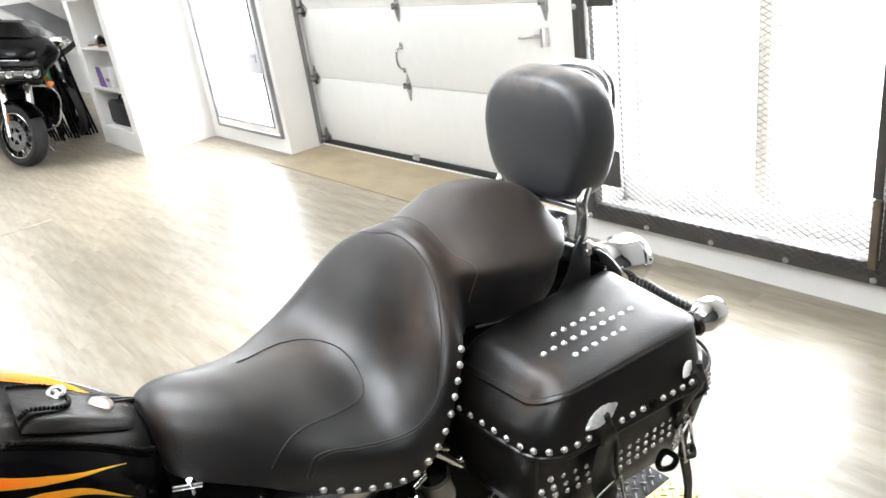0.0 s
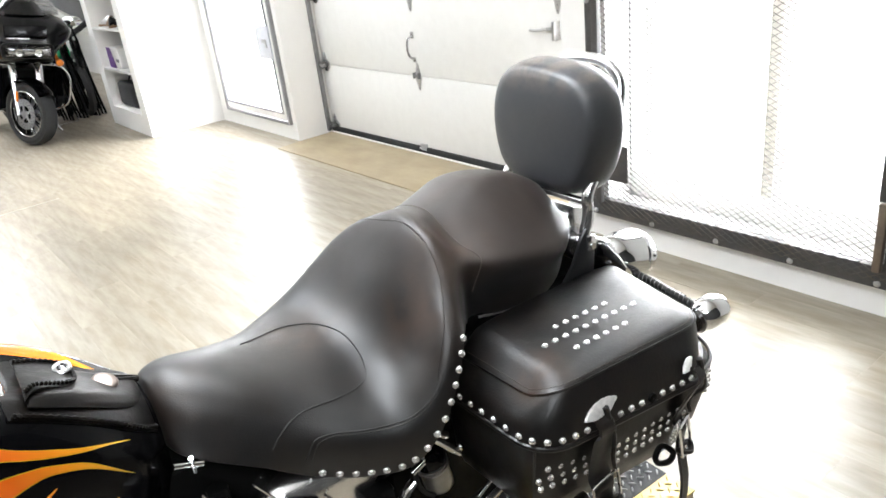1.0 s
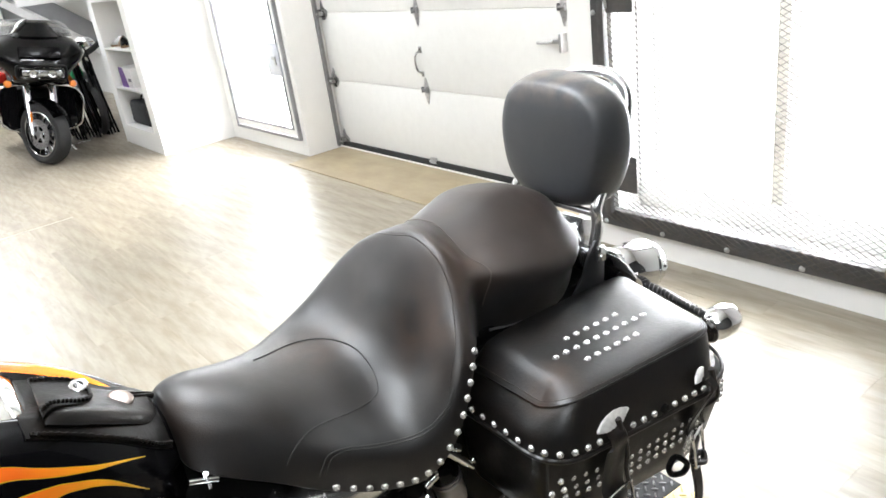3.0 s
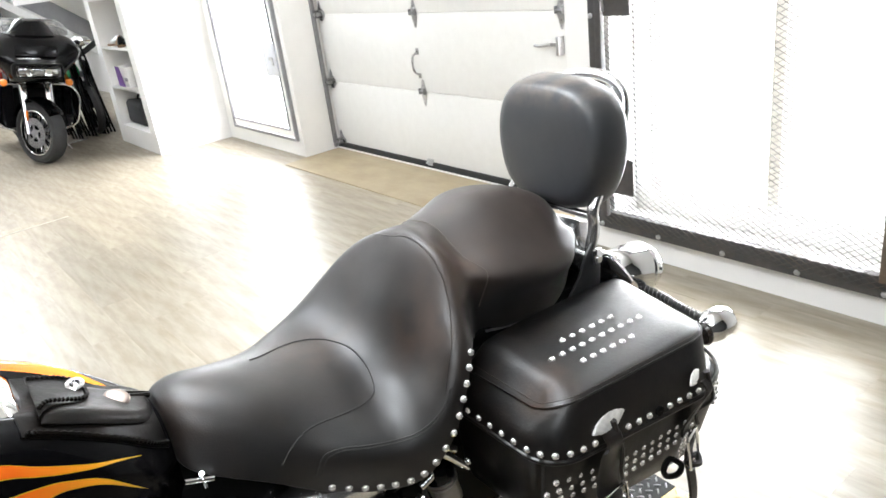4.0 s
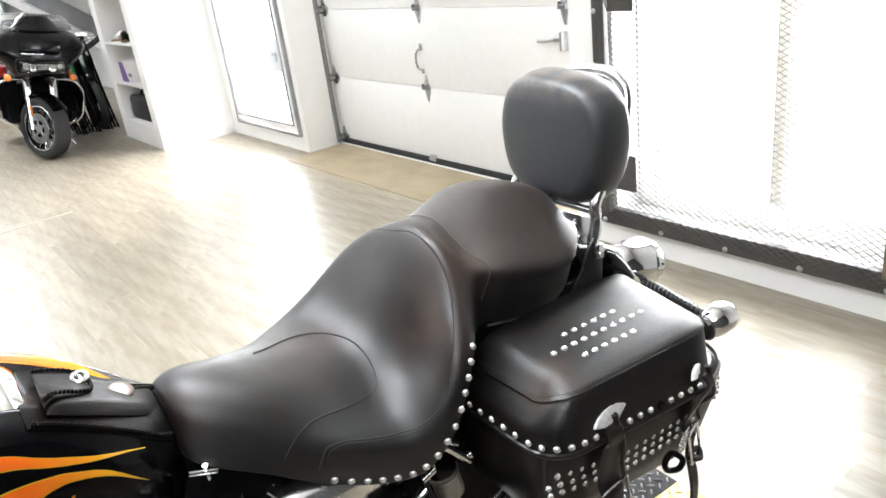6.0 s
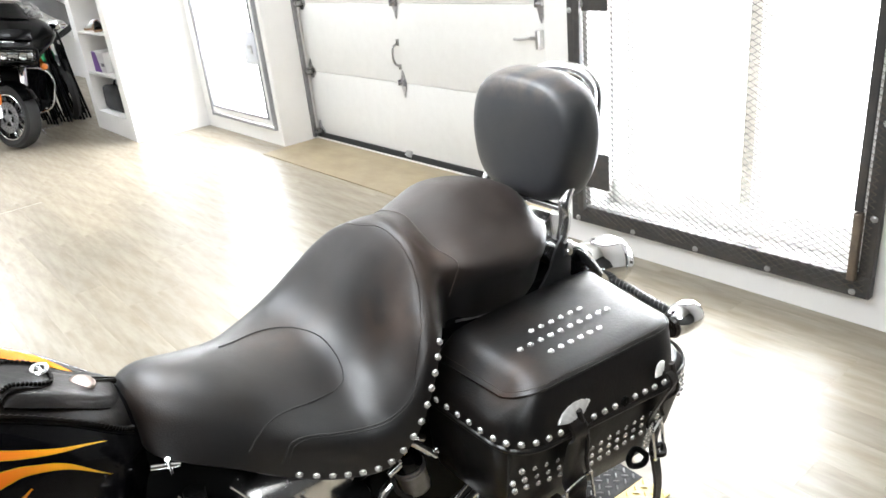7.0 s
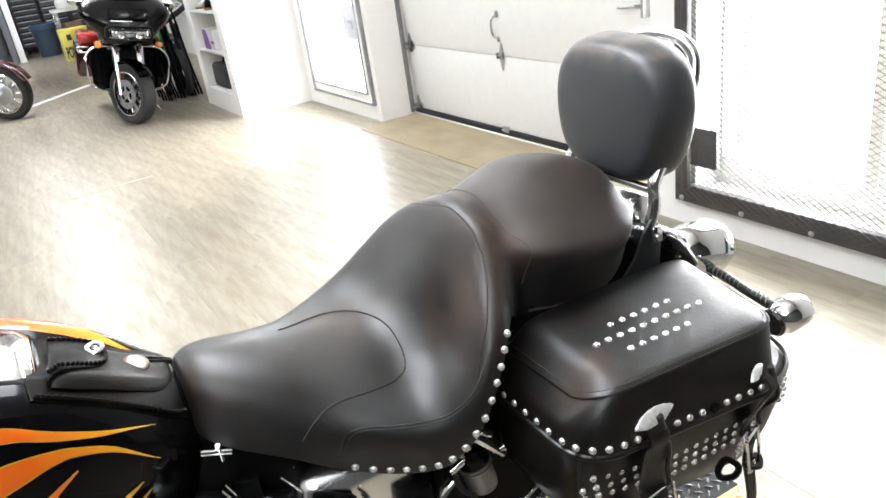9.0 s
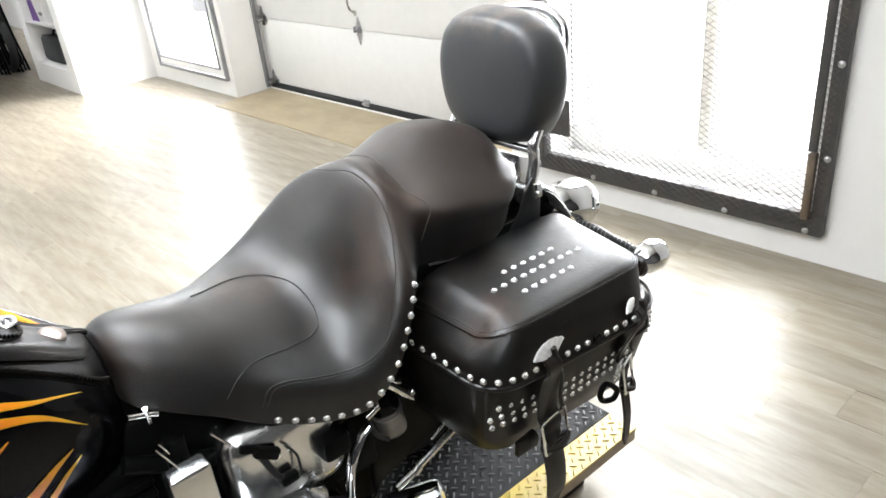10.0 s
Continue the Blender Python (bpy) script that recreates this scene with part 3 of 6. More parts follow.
part("lock_box", box(-0.012, 0.004, 5.58, 5.80, 0.66, 0.925, 0.003), material("lock_grey", (0.66, 0.67, 0.72), 0.45, 0.2, grain=0.2, stain=0.3), d2, "grey steel lock guard plate")
part("lock_slot", join(box(-0.018, -0.012, 5.63, 5.70, 0.79, 0.815), box(-0.018, -0.012, 5.63, 5.655, 0.75, 0.815)), GALV, d2)
# ---- the motorcycle: x to its tail, y away from the camera, z up ----
BIKE = pose(0, 1.1387, 0, 0, 0, -3.094)
bike = thing("motorcycle", BIKE, "black cruiser motorcycle with flame paint and studded leather saddlebags", "motorcycle")


def cr(vals, t):
    """Catmull-Rom through rows of numbers at even steps."""
    i = min(int(t), len(vals) - 2)
    f = t - i
    p = [np.array(vals[min(max(i + d, 0), len(vals) - 1)], float) for d in (-1, 0, 1, 2)]
    return 0.5 * (2 * p[1] + (p[2] - p[0]) * f + (2 * p[0] - 5 * p[1] + 4 * p[2] - p[3]) * f * f + (3 * p[1] - p[0] - 3 * p[2] + p[3]) * f ** 3)


# stations: x, top half width, z of middle, of half way, of shoulder; mid half width, z; bottom half width, z
SEAT = [
    (0.200, 0.020, 0.868, 0.868, 0.864, 0.036, 0.840, 0.060, 0.818),
    (0.212, 0.045, 0.893, 0.891, 0.880, 0.070, 0.845, 0.100, 0.800),
    (0.250, 0.062, 0.902, 0.899, 0.884, 0.098, 0.836, 0.122, 0.775),
    (0.320, 0.080, 0.886, 0.883, 0.866, 0.125, 0.805, 0.145, 0.735),
    (0.400, 0.108, 0.860, 0.860, 0.848, 0.158, 0.780, 0.166, 0.690),
    (0.480, 0.148, 0.842, 0.848, 0.850, 0.192, 0.770, 0.182, 0.646),
    (0.550, 0.164, 0.838, 0.852, 0.876, 0.208, 0.774, 0.188, 0.617),
    (0.610, 0.166, 0.868, 0.886, 0.914, 0.210, 0.796, 0.187, 0.614),
    (0.660, 0.160, 0.930, 0.940, 0.948, 0.201, 0.830, 0.180, 0.655),
    (0.700, 0.142, 0.985, 0.989, 0.970, 0.180, 0.862, 0.166, 0.735),
    (0.735, 0.118, 1.008, 1.003, 0.973, 0.154, 0.882, 0.148, 0.795),
    (0.780, 0.112, 1.001, 0.998, 0.978, 0.143, 0.890, 0.135, 0.800),
    (0.840, 0.126, 1.013, 1.011, 0.990, 0.148, 0.894, 0.138, 0.800),
    (0.900, 0.140, 1.026, 1.024, 1.002, 0.160, 0.896, 0.145, 0.795),
    (0.960, 0.141, 1.024, 1.022, 0.998, 0.163, 0.892, 0.146, 0.792),
    (1.020, 0.124, 1.008, 1.004, 0.978, 0.153, 0.878, 0.138, 0.792),
    (1.075, 0.098, 0.974, 0.969, 0.940, 0.132, 0.862, 0.118, 0.792),
    (1.112, 0.062, 0.912, 0.908, 0.888, 0.090, 0.845, 0.082, 0.795),
    (1.132, 0.028, 0.868, 0.866, 0.855, 0.046, 0.838, 0.042, 0.810),
]


# the side that leans to the stand lies lower and flares: half way, rim and hem, each out and up
FLARE = {4: (0.09, 0.835, 0.160, 0.765, 0.163, 0.690), 5: (0.11, 0.802, 0.197, 0.742, 0.192, 0.660), 6: (0.10, 0.787, 0.216, 0.740, 0.230, 0.667), 7: (0.115, 0.802, 0.226, 0.788, 0.246, 0.722), 8: (0.115, 0.880, 0.208, 0.856, 0.238, 0.800), 9: (0.10, 0.938, 0.172, 0.896, 0.213, 0.858), 10: (0.085, 0.982, 0.145, 0.918, 0.168, 0.850), 11: (0.080, 0.956, 0.132, 0.922, 0.114, 0.806), 12: (0.094, 0.958, 0.154, 0.911, 0.122, 0.804), 13: (0.102, 0.956, 0.161, 0.900, 0.124, 0.800), 14: (0.104, 0.949, 0.161, 0.891, 0.124, 0.797), 15: (0.094, 0.946, 0.145, 0.892, 0.114, 0.826), 16: (0.060, 0.930, 0.096, 0.906, 0.084, 0.884), 17: (0.036, 0.892, 0.056, 0.884, 0.050, 0.877)}


def seat_row(k):
    x, wt, zt, zq, zs, wm, zm, wb, zb = SEAT[k]
    far = [(0, zt), (wt * 0.52, zq), (wt, zs), (wt + (wm - wt) * 0.75, zs + (zm - zs) * 0.42), (wm, zm), ((wm + wb) / 2 + 0.004, (zm + zb) / 2), (wb, zb)]
    near = far
    if k in FLARE:
        ym, zm, yr, zr, yh, zh = FLARE[k]
        zh -= 0.010
        full = 0.004 if k > 10 else 0.002
        near = [(0, zt), (ym * 0.5, zt + (zm - zt) * 0.42), (ym, zm), ((ym + yr) / 2 + full * 0.5, (zm + zr) / 2 + full), (yr, zr), ((yr + yh) / 2 + (-0.004 if k > 10 else 0.007), (zr + zh) / 2), (yh, zh)]
    return [x] + [v for y, z in near[:0:-1] for v in (-y, z)] + [v for p in far for v in p]


SEAT_ROWS = [seat_row(k) for k in range(len(SEAT))]


def ring_raw(t, n=9):
    row = cr(SEAT_ROWS, t)
    x = row[0]
    pts = spline([(x, y, z) for y, z in zip(row[1::2], row[2::2])], n)
    for _ in range(int(28 + 70 * min(max((4.6 - t) / 1.6, 0), 1) - 22 * min(max((t - 9.5) / 1.5, 0), 1))):
        pts = [pts[0]] + [(a + 2 * b + c) / 4 for a, b, c in zip(pts, pts[1:], pts[2:])] + [pts[-1]]
    return pts


def seat_ring(t):
    """The ridge behind the rider is a broad soft roll."""
    d = 0.42 * max(0.0, 1 - abs(t - 9.2) / 1.3)
    r = ring_raw(t)
    if d < 0.02:
        return r
    return [(a + b * 2 + c) / 4 for a, b, c in zip(ring_raw(t - d), r, ring_raw(t + d))]


def seat_at(t, s):
    """A point of the seat's skin: t along the stations, s from -1 (near hem) over 0 (middle) to 1."""
    r = seat_ring(t)
    f = (s + 1) / 2 * (len(r) - 1)
    i = min(int(f), len(r) - 2)
    return r[i].lerp(r[i + 1], f - i)


def seat_normal(t, s):
    e = 0.01
    d = (seat_at(min(t + e, len(SEAT) - 1), s) - seat_at(max(t - e, 0), s)).cross(seat_at(t, min(s + e, 1)) - seat_at(t, max(s - e, -1)))
    return d.normalized() if d.z > 0 or abs(d.z) < 0.3 and d.y * s > 0 else -d.normalized()


def seat_body():
    per = 6
    rings = []
    for k in range((len(SEAT) - 1) * per + 1):
        top = seat_ring(k / per)
        x = top[0].x
        a, b = top[0], top[-1]
        tuck = [b + Vector((0, -0.006, -0.004)), b + Vector((0, -0.02, -0.002)), Vector((x, 0, (a.z + b.z) / 2 + 0.01)), a + Vector((0, 0.02, -0.002)), a + Vector((0, 0.006, -0.004))]
        rings.append(top + tuck)
    return loft(rings)


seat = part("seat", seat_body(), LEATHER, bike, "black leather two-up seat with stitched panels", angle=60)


def seam(path, r=0.0015, lift=0.0004, mat=None):
    """A sewn seam along (t, s) points of the seat."""
    pts = []
    for p in spline([(t, s, 0) for t, s in path], 10):
        q = seat_at(p.x, p.y)
        pts.append(q + seat_normal(p.x, p.y) * lift)
    return part("seam", tube(pts, r, 6), mat or STITCH, seat)


seam([(3.81, 0.10), (4.62, 0.137), (5.31, 0.113), (5.81, 0.05), (6.12, -0.062), (6.19, -0.225), (6.0, -0.345), (5.65, -0.39), (5.0, -0.425), (4.31, -0.5), (3.88, -0.578), (3.56, -0.688), (3.31, -0.825)])
seam([(3.86, -0.87), (3.94, -0.81), (4.12, -0.71), (4.5, -0.655), (5.0, -0.645), (5.69, -0.65), (6.25, -0.68), (6.75, -0.71), (7.1, -0.725), (7.4, -0.72)])
seam([(3.96, -0.86), (4.04, -0.80), (4.18, -0.725), (4.5, -0.672), (5.0, -0.662), (5.69, -0.667), (6.25, -0.697), (6.75, -0.727), (7.1, -0.742)], r=0.001)
seam([(9.1, 0.35), (9.25, 0.113), (9.62, -0.025), (9.73, -0.175), (9.67, -0.35), (9.5, -0.485), (9.06, -0.58), (8.25, -0.645), (7.56, -0.665), (7.2, -0.70)], r=0.0016, lift=-0.0006, mat=LEATHER)
seam([(11.1, 0.6), (11.06, 0.3), (11.06, 0.163), (11.12, -0.025), (11.19, -0.25), (11.31, -0.425), (11.48, -0.55), (11.44, -0.64), (11.3, -0.74), (11.19, -0.82)], r=0.0013, mat=FADED_THREAD)

# a bright strip added in the gap under the hem
part("pan_edge", tube(spline([(0.80, -0.118, 0.803), (0.852, -0.1215, 0.7945), (0.90, -0.1225, 0.7905), (0.945, -0.1225, 0.789)], 4), 0.0028, 6), HINGE_STEEL, seat, "bright steel strip under the seat hem")
# chrome studs along the skirt
STUD = dome(0.0068, 0.0052)
_stud = None
for t in (4.12, 4.44, 4.75, 5.06, 5.38, 5.72, 6.06, 6.42, 6.77, 7.11, 7.44, 7.75, 8.06, 8.4, 8.78):
    for s in (-0.96,):
        m = aim(seat_at(t, s), seat_normal(t, s))
        if _stud is None:
            _stud = part("stud", STUD, STUD_NICKEL, seat)
            _stud.matrix_basis = m
        else:
            share("stud", _stud, m, seat)
# ---- passenger backrest ----
def pad_body():
    """A cushion: outline in (y, z), bulging to -x."""
    rings = []
    out = [(0.0, 0.140), (0.078, 0.133), (0.130, 0.098), (0.153, 0.03), (0.149, -0.042), (0.124, -0.108), (0.075, -0.140), (0.0, -0.145)]
    loop = out + [(-y, z) for y, z in out[-2:0:-1]]
    loop = [(p.x, p.y) for p in spline([(y, z, 0) for y, z in loop], 6, closed=True)]
    for k, x in ((0.25, 0.042), (0.8, 0.042), (0.93, 0.036), (0.985, 0.02), (1.0, 0.0), (0.988, -0.022), (0.955, -0.044), (0.91, -0.057), (0.86, -0.063), (0.76, -0.067), (0.6, -0.070), (0.35, -0.073), (0.1, -0.074)):
        rings.append([(x, y * k, z * k) for y, z in loop])
    return loft(rings)


PAD = Matrix.Translation((1.145, -0.006, 1.090)) @ pose(0, 0, 0, 4, 2, 0) @ Matrix.Diagonal((1, 1.035, 0.965, 1))
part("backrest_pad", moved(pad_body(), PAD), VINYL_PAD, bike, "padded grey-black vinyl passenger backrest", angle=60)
part("sissy_bar", join(
    tube(spline([(1.087, -0.127, 0.868), (1.088, -0.127, 0.886), (1.097, -0.127, 0.912), (1.101, -0.126, 0.935), (1.102, -0.125, 0.965), (1.135, -0.120, 1.005), (1.195, -0.113, 1.07), (1.232, -0.100, 1.155), (1.235, -0.078, 1.192), (1.237, -0.035, 1.208), (1.237, 0.035, 1.208), (1.235, 0.078, 1.192), (1.232, 0.100, 1.155), (1.195, 0.113, 1.07), (1.135, 0.120, 1.005), (1.102, 0.125, 0.965), (1.101, 0.126, 0.935), (1.097, 0.127, 0.912), (1.088, 0.127, 0.886), (1.087, 0.127, 0.868)], 6), 0.0125, 12),
    rod((1.10, -0.12, 0.95), (1.10, 0.12, 0.95), 0.008),
    box(1.19, 1.225, -0.05, 0.05, 1.0, 1.15, 0.004)), SATIN, bike, "chrome sissy bar with a round top hoop")


def plate_y(outline, y0, y1, bevel=0.0):
    """A slab in the x, z plane between two y."""
    bm = plate(outline, 1.0)
    moved(bm, Matrix(((1, 0, 0, 0), (0, 0, y1 - y0, y0), (0, 1, 0, 0), (0, 0, 0, 1))))
    bmesh.ops.recalc_face_normals(bm, faces=bm.faces)
    if bevel:
        bmesh.ops.bevel(bm, geom=bm.edges[:], offset=bevel, segments=2, profile=0.5, affect="EDGES")
    return bm


for y in (-1, 1):
    part("side_plate", plate_y([(0.985, 0.772), (1.10, 0.785), (1.104, 0.84), (1.102, 0.882), (1.082, 0.90), (1.062, 0.876), (1.04, 0.832)], y * 0.138, y * 0.131, 0.002), SATIN_BLACK, bike, "black steel sissy bar side plate")
    part("clamp", join(box(1.078, 1.102, y * 0.134 - 0.012, y * 0.134 + 0.012, 0.852, 0.884, 0.003), rod((1.09, y * 0.134 - 0.016, 0.862), (1.09, y * 0.134 + 0.016, 0.862), 0.007)), CHROME, bike)
# ---- studded saddlebag ----
def ring_plan(front, rear, near, inner, z, r=0.05, n=12, bow=0.012, skew=0.0, back=0.0, r_tail=None):
    """A rounded rectangle in plan; the near side bows out towards the tail."""
    c = [(front + back, inner), (front, near), (rear, near - bow), (rear + skew, inner)]
    pts = []
    for i, (x, y) in enumerate(c):
        p, q = c[i - 1], c[(i + 1) % 4]
        a = Vector((x, y))
        u = (Vector(p) - a).normalized()
        v = (Vector(q) - a).normalized()
        rr = (0.02, r, r_tail or r, 0.02)[i]
        for k in range(n + 1):
            f = k / n
            s = a + u * rr * (1 - f) ** 2 + v * rr * f ** 2
            pts.append((s.x, s.y, z))
    return pts


def sag(x, z, y=-0.25):
    """The bag hangs a little lower towards the tail; its lid's front slopes down."""
    low = min(max((0.79 - z) / 0.06, 0.0), 1.0)
    z2 = z - 0.058 * (x - 0.745) * low
    if z > 0.74:
        z2 -= 0.024 * min(max((0.782 - x) / 0.046, 0.0), 1.0) * min((z - 0.74) / 0.03, 1.0) * min(max((y + 0.39) / 0.07, 0.0), 1.0)
    return z2


def hung(bm):
    for v in bm.verts:
        v.co.z = sag(v.co.x, v.co.z, v.co.y)
    return bm


BODY = [(0.775, 1.08, -0.27, 0.48, 0.06, 0.03, 0.0, 0.0, 0.08), (0.735, 1.135, -0.335, 0.486, 0.06, 0.04, 0.005, 0.0, 0.1), (0.708, 1.162, -0.362, 0.508, 0.06, 0.05, 0.01, 0.0, 0.12), (0.695, 1.19, -0.38, 0.557, 0.06, 0.05, 0.012, 0.0, 0.15), (0.69, 1.208, -0.392, 0.63, 0.06, 0.05, 0.015, 0.0, 0.15), (0.692, 1.206, -0.394, 0.675, 0.06, 0.05, 0.018, 0.0, 0.15), (0.694, 1.184, -0.39, 0.7, 0.06, 0.05, 0.018, 0.0, 0.14)]


def bag_body():
    """The body's bottom rises a little towards its front."""
    bm = loft([ring_plan(f, re, ne, -0.135, z, r, skew=sk, bow=bw, back=bk, r_tail=rt) for f, re, ne, z, r, sk, bw, bk, rt in BODY])
    for v in bm.verts:
        v.co.z += 0.022 * max(0.0, (0.86 - v.co.x) / 0.16) * max(0.0, (0.6 - v.co.z) / 0.12)
    return hung(bm)


LID = [(0.69, 1.098, -0.408, 0.69, 0.075, 0), (0.684, 1.102, -0.412, 0.694, 0.075, 0), (0.686, 1.102, -0.411, 0.72, 0.075, 0.0), (0.699, 1.104, -0.403, 0.75, 0.07, 0.0), (0.717, 1.105, -0.395, 0.774, 0.064, 0.0), (0.728, 1.105, -0.389, 0.785, 0.06, 0.0), (0.7335, 1.104, -0.386, 0.788, 0.058, 0.002), (0.745, 1.098, -0.376, 0.7915, 0.055, 0.006), (0.757, 1.092, -0.366, 0.7945, 0.05, 0.010), (0.770, 1.086, -0.356, 0.7965, 0.05, 0.014), (0.784, 1.078, -0.344, 0.798, 0.05, 0.016), (0.81, 1.05, -0.315, 0.7998, 0.045, 0.02), (0.85, 1.015, -0.28, 0.801, 0.04, 0.02)]
bag = part("saddlebag", bag_body(), BAG_LEATHER, bike, "black leather saddlebag with chrome studs and buckled straps", angle=50)
lid = part("lid", hung(loft([ring_plan(f, re, ne, -0.135, z, r, skew=0.06 if z < 0.795 else 0.045, bow=0.022 if z < 0.79 else 0.012, back=bk) for f, re, ne, z, r, bk in LID])), BAG_LEATHER, bag, "black leather lid with a field of chrome studs", angle=45)
# sewn edge of the lid's top panel: a raised lip with a line of single stitches inside it
_top = [Vector((x, y, sag(x, z, y))) for x, y, z in ring_plan(0.7275, 1.1055, -0.3895, -0.135, 0.7855, 0.06, skew=0.06, bow=0.022, back=0.0)[11:40]]
part("lid_seam", tube([p + Vector((0, 0, 0.0008)) for p in _top], 0.0020, 6), BAG_LEATHER, lid)
_in = [Vector((x, y, sag(x, z, y))) for x, y, z in ring_plan(0.737, 1.100, -0.382, -0.135, 0.7897, 0.057, skew=0.06, bow=0.022, back=0.003)[11:40]]
_stitch = None
_run = 0.0
for _a, _b in zip(_in, _in[1:]):
    _d = (_b - _a).length
    while _run < _d:
        _m = aim(_a.lerp(_b, _run / _d) + Vector((0, 0, 0.0006)), (_b - _a).normalized())
        if _stitch is None:
            _stitch = part("stitch", lathe([(0.0003, -0.0021), (0.0007, -0.0014), (0.0007, 0.0014), (0.0003, 0.0021)], 6), FADED_THREAD, lid, "grey thread stitch")
            _stitch.matrix_basis = _m
        else:
            share("stitch", _stitch, _m, lid)
        _run += 0.0062
    _run -= _d
part("lid_edge", hung(tube([Vector(p) for p in ring_plan(0.684, 1.103, -0.413, -0.135, 0.697, 0.075, skew=0.06, bow=0.022)[11:42]], 0.005, 8)), BAG_LEATHER, lid, "rolled leather lid edge")
part("tail_piping", hung(tube([Vector(p) for p in ring_plan(0.692, 1.208, -0.394, -0.135, 0.682, 0.06, skew=0.05, bow=0.018, r_tail=0.15)[28:42]], 0.004, 8)), BAG_LEATHER, bag, "rolled leather piping at the bag's tail end")


def put_studs(spots, parent, r=0.0062):
    first = part("stud", dome(r, r * 0.8, 14, 5), STUD_NICKEL, parent)
    first.matrix_basis = spots[0]
    for m in spots[1:]:
        share("stud", first, m, parent)


def lid_top(x, y):
    f = max(0.0, abs(x - 0.93) - 0.09) * 0.02 + max(0.0, abs(y + 0.27) - 0.01) * 0.05
    return 0.8012 - f


rows = [((0.818, -0.285), (1.037, -0.296), 10), ((0.877, -0.251), (1.001, -0.257), 6), ((0.854, -0.327), (0.973, -0.333), 6)]
spots = []
for a, b, n in rows:
    for k in range(n):
        x, y = a[0] + (b[0] - a[0]) * k / (n - 1), a[1] + (b[1] - a[1]) * k / (n - 1)
        spots.append(aim((x, y, lid_top(x, y)), (0.0, -0.03, 1)))


def along(ring, step, start, stop):
    """Even spots on a closed plan outline with their outward normals."""
    pts = [Vector(p) for p in ring]
    out, run = [], 0.0
    for a, b in zip(pts, pts[1:]):
        d = (b - a).length
        while run < d and d > 1e-6:
            q = a.lerp(b, run / d)
            n = (b - a).normalized().cross(Vector((0, 0, 1)))
            out.append((q, n))
            run += step
        run -= d
    return [o for k, o in enumerate(out) if start <= k < stop]


centre = Vector((0.9, -0.27, 0.70))
rim, _next = [], 0.056
_ring = [Vector(p) for p in ring_plan(0.6845, 1.1025, -0.4125, -0.135, 0.711, 0.075, skew=0.06, bow=0.022)]
for _a, _b in zip(_ring[6:], _ring[7:]):
    _d = (_b - _a).length
    while _next < _d:
        q = _a.lerp(_b, _next / _d)
        n = (_b - _a).normalized().cross(Vector((0, 0, 1)))
        rim.append((Vector((q.x, q.y, sag(q.x, q.z))), n if n.dot(q - centre) > 0 else -n))
        _next += 0.032 if q.y > -0.35 and q.x < 0.8 else 0.0258
    _next -= _d
hole = min(rim, key=lambda k: abs(k[0].x - 0.935) + (1 if k[0].y > -0.38 else 0))
for q, n in rim[:32]:
    if (q.y < -0.38 and 0.825 < q.x < 0.856) or q is hole[0] or (q.y < -0.38 and q.x > 1.05):
        continue
    spots.append(aim(q, n))
put_studs(spots, lid)
q, n = hole
part("lock_hole", lathe([(0.001, 0.0032), (0.0075, 0.0032), (0.0090, 0.0026), (0.0095, -0.002)], 20, aim(q, n), caps=False), BLACK_METAL, lid, "black lock hole")


def near_y(x, z):
    """The bag's outer side."""
    return -0.3875 - 0.015 * (x - 0.69) / 0.4 + max(0.0, 0.63 - z) * 0.14


low = []
for k in range(5):
    for j in range(3):
        if k > 0 or j > 0:
            x = 0.688 + 0.0265 * k + 0.005 * j
            z = 0.655 - 0.0205 * j - 0.006 * k
            low.append(aim((x, near_y(x, z) - 0.0015, z), (0, -1, 0)))
for k in range(9):
    for j in range(3):
        x, z = 0.882 + 0.0225 * k + 0.0015 * j, 0.6095 - 0.0205 * j
        low.append(aim((x, near_y(x, z) - 0.0015, z), (0, -1, 0)))
_tail = along(ring_plan(0.69, 1.210, -0.393, -0.135, 0.63, 0.06, skew=0.05, bow=0.016, r_tail=0.15), 0.021, 0, 99)
_tail = [(q, n) for q, n in _tail if q.x > 1.12 and q.y < -0.29][:4]
for j in range(3):
    for q, n in _tail:
        z = sag(q.x, 0.672 - 0.022 * j)
        low.append(aim((q.x, q.y, z), n if n.x > 0 else -n))
put_studs(low, bag, 0.0058)
part("body_seam", join(tube([(0.702, -0.374, 0.69), (0.70, -0.370, 0.63), (0.705, -0.358, 0.575), (0.715, -0.343, 0.54)], 0.003, 6), tube([(0.710, -0.378, 0.69), (0.708, -0.375, 0.63), (0.713, -0.366, 0.575)], 0.0015, 6)), STITCH, bag)


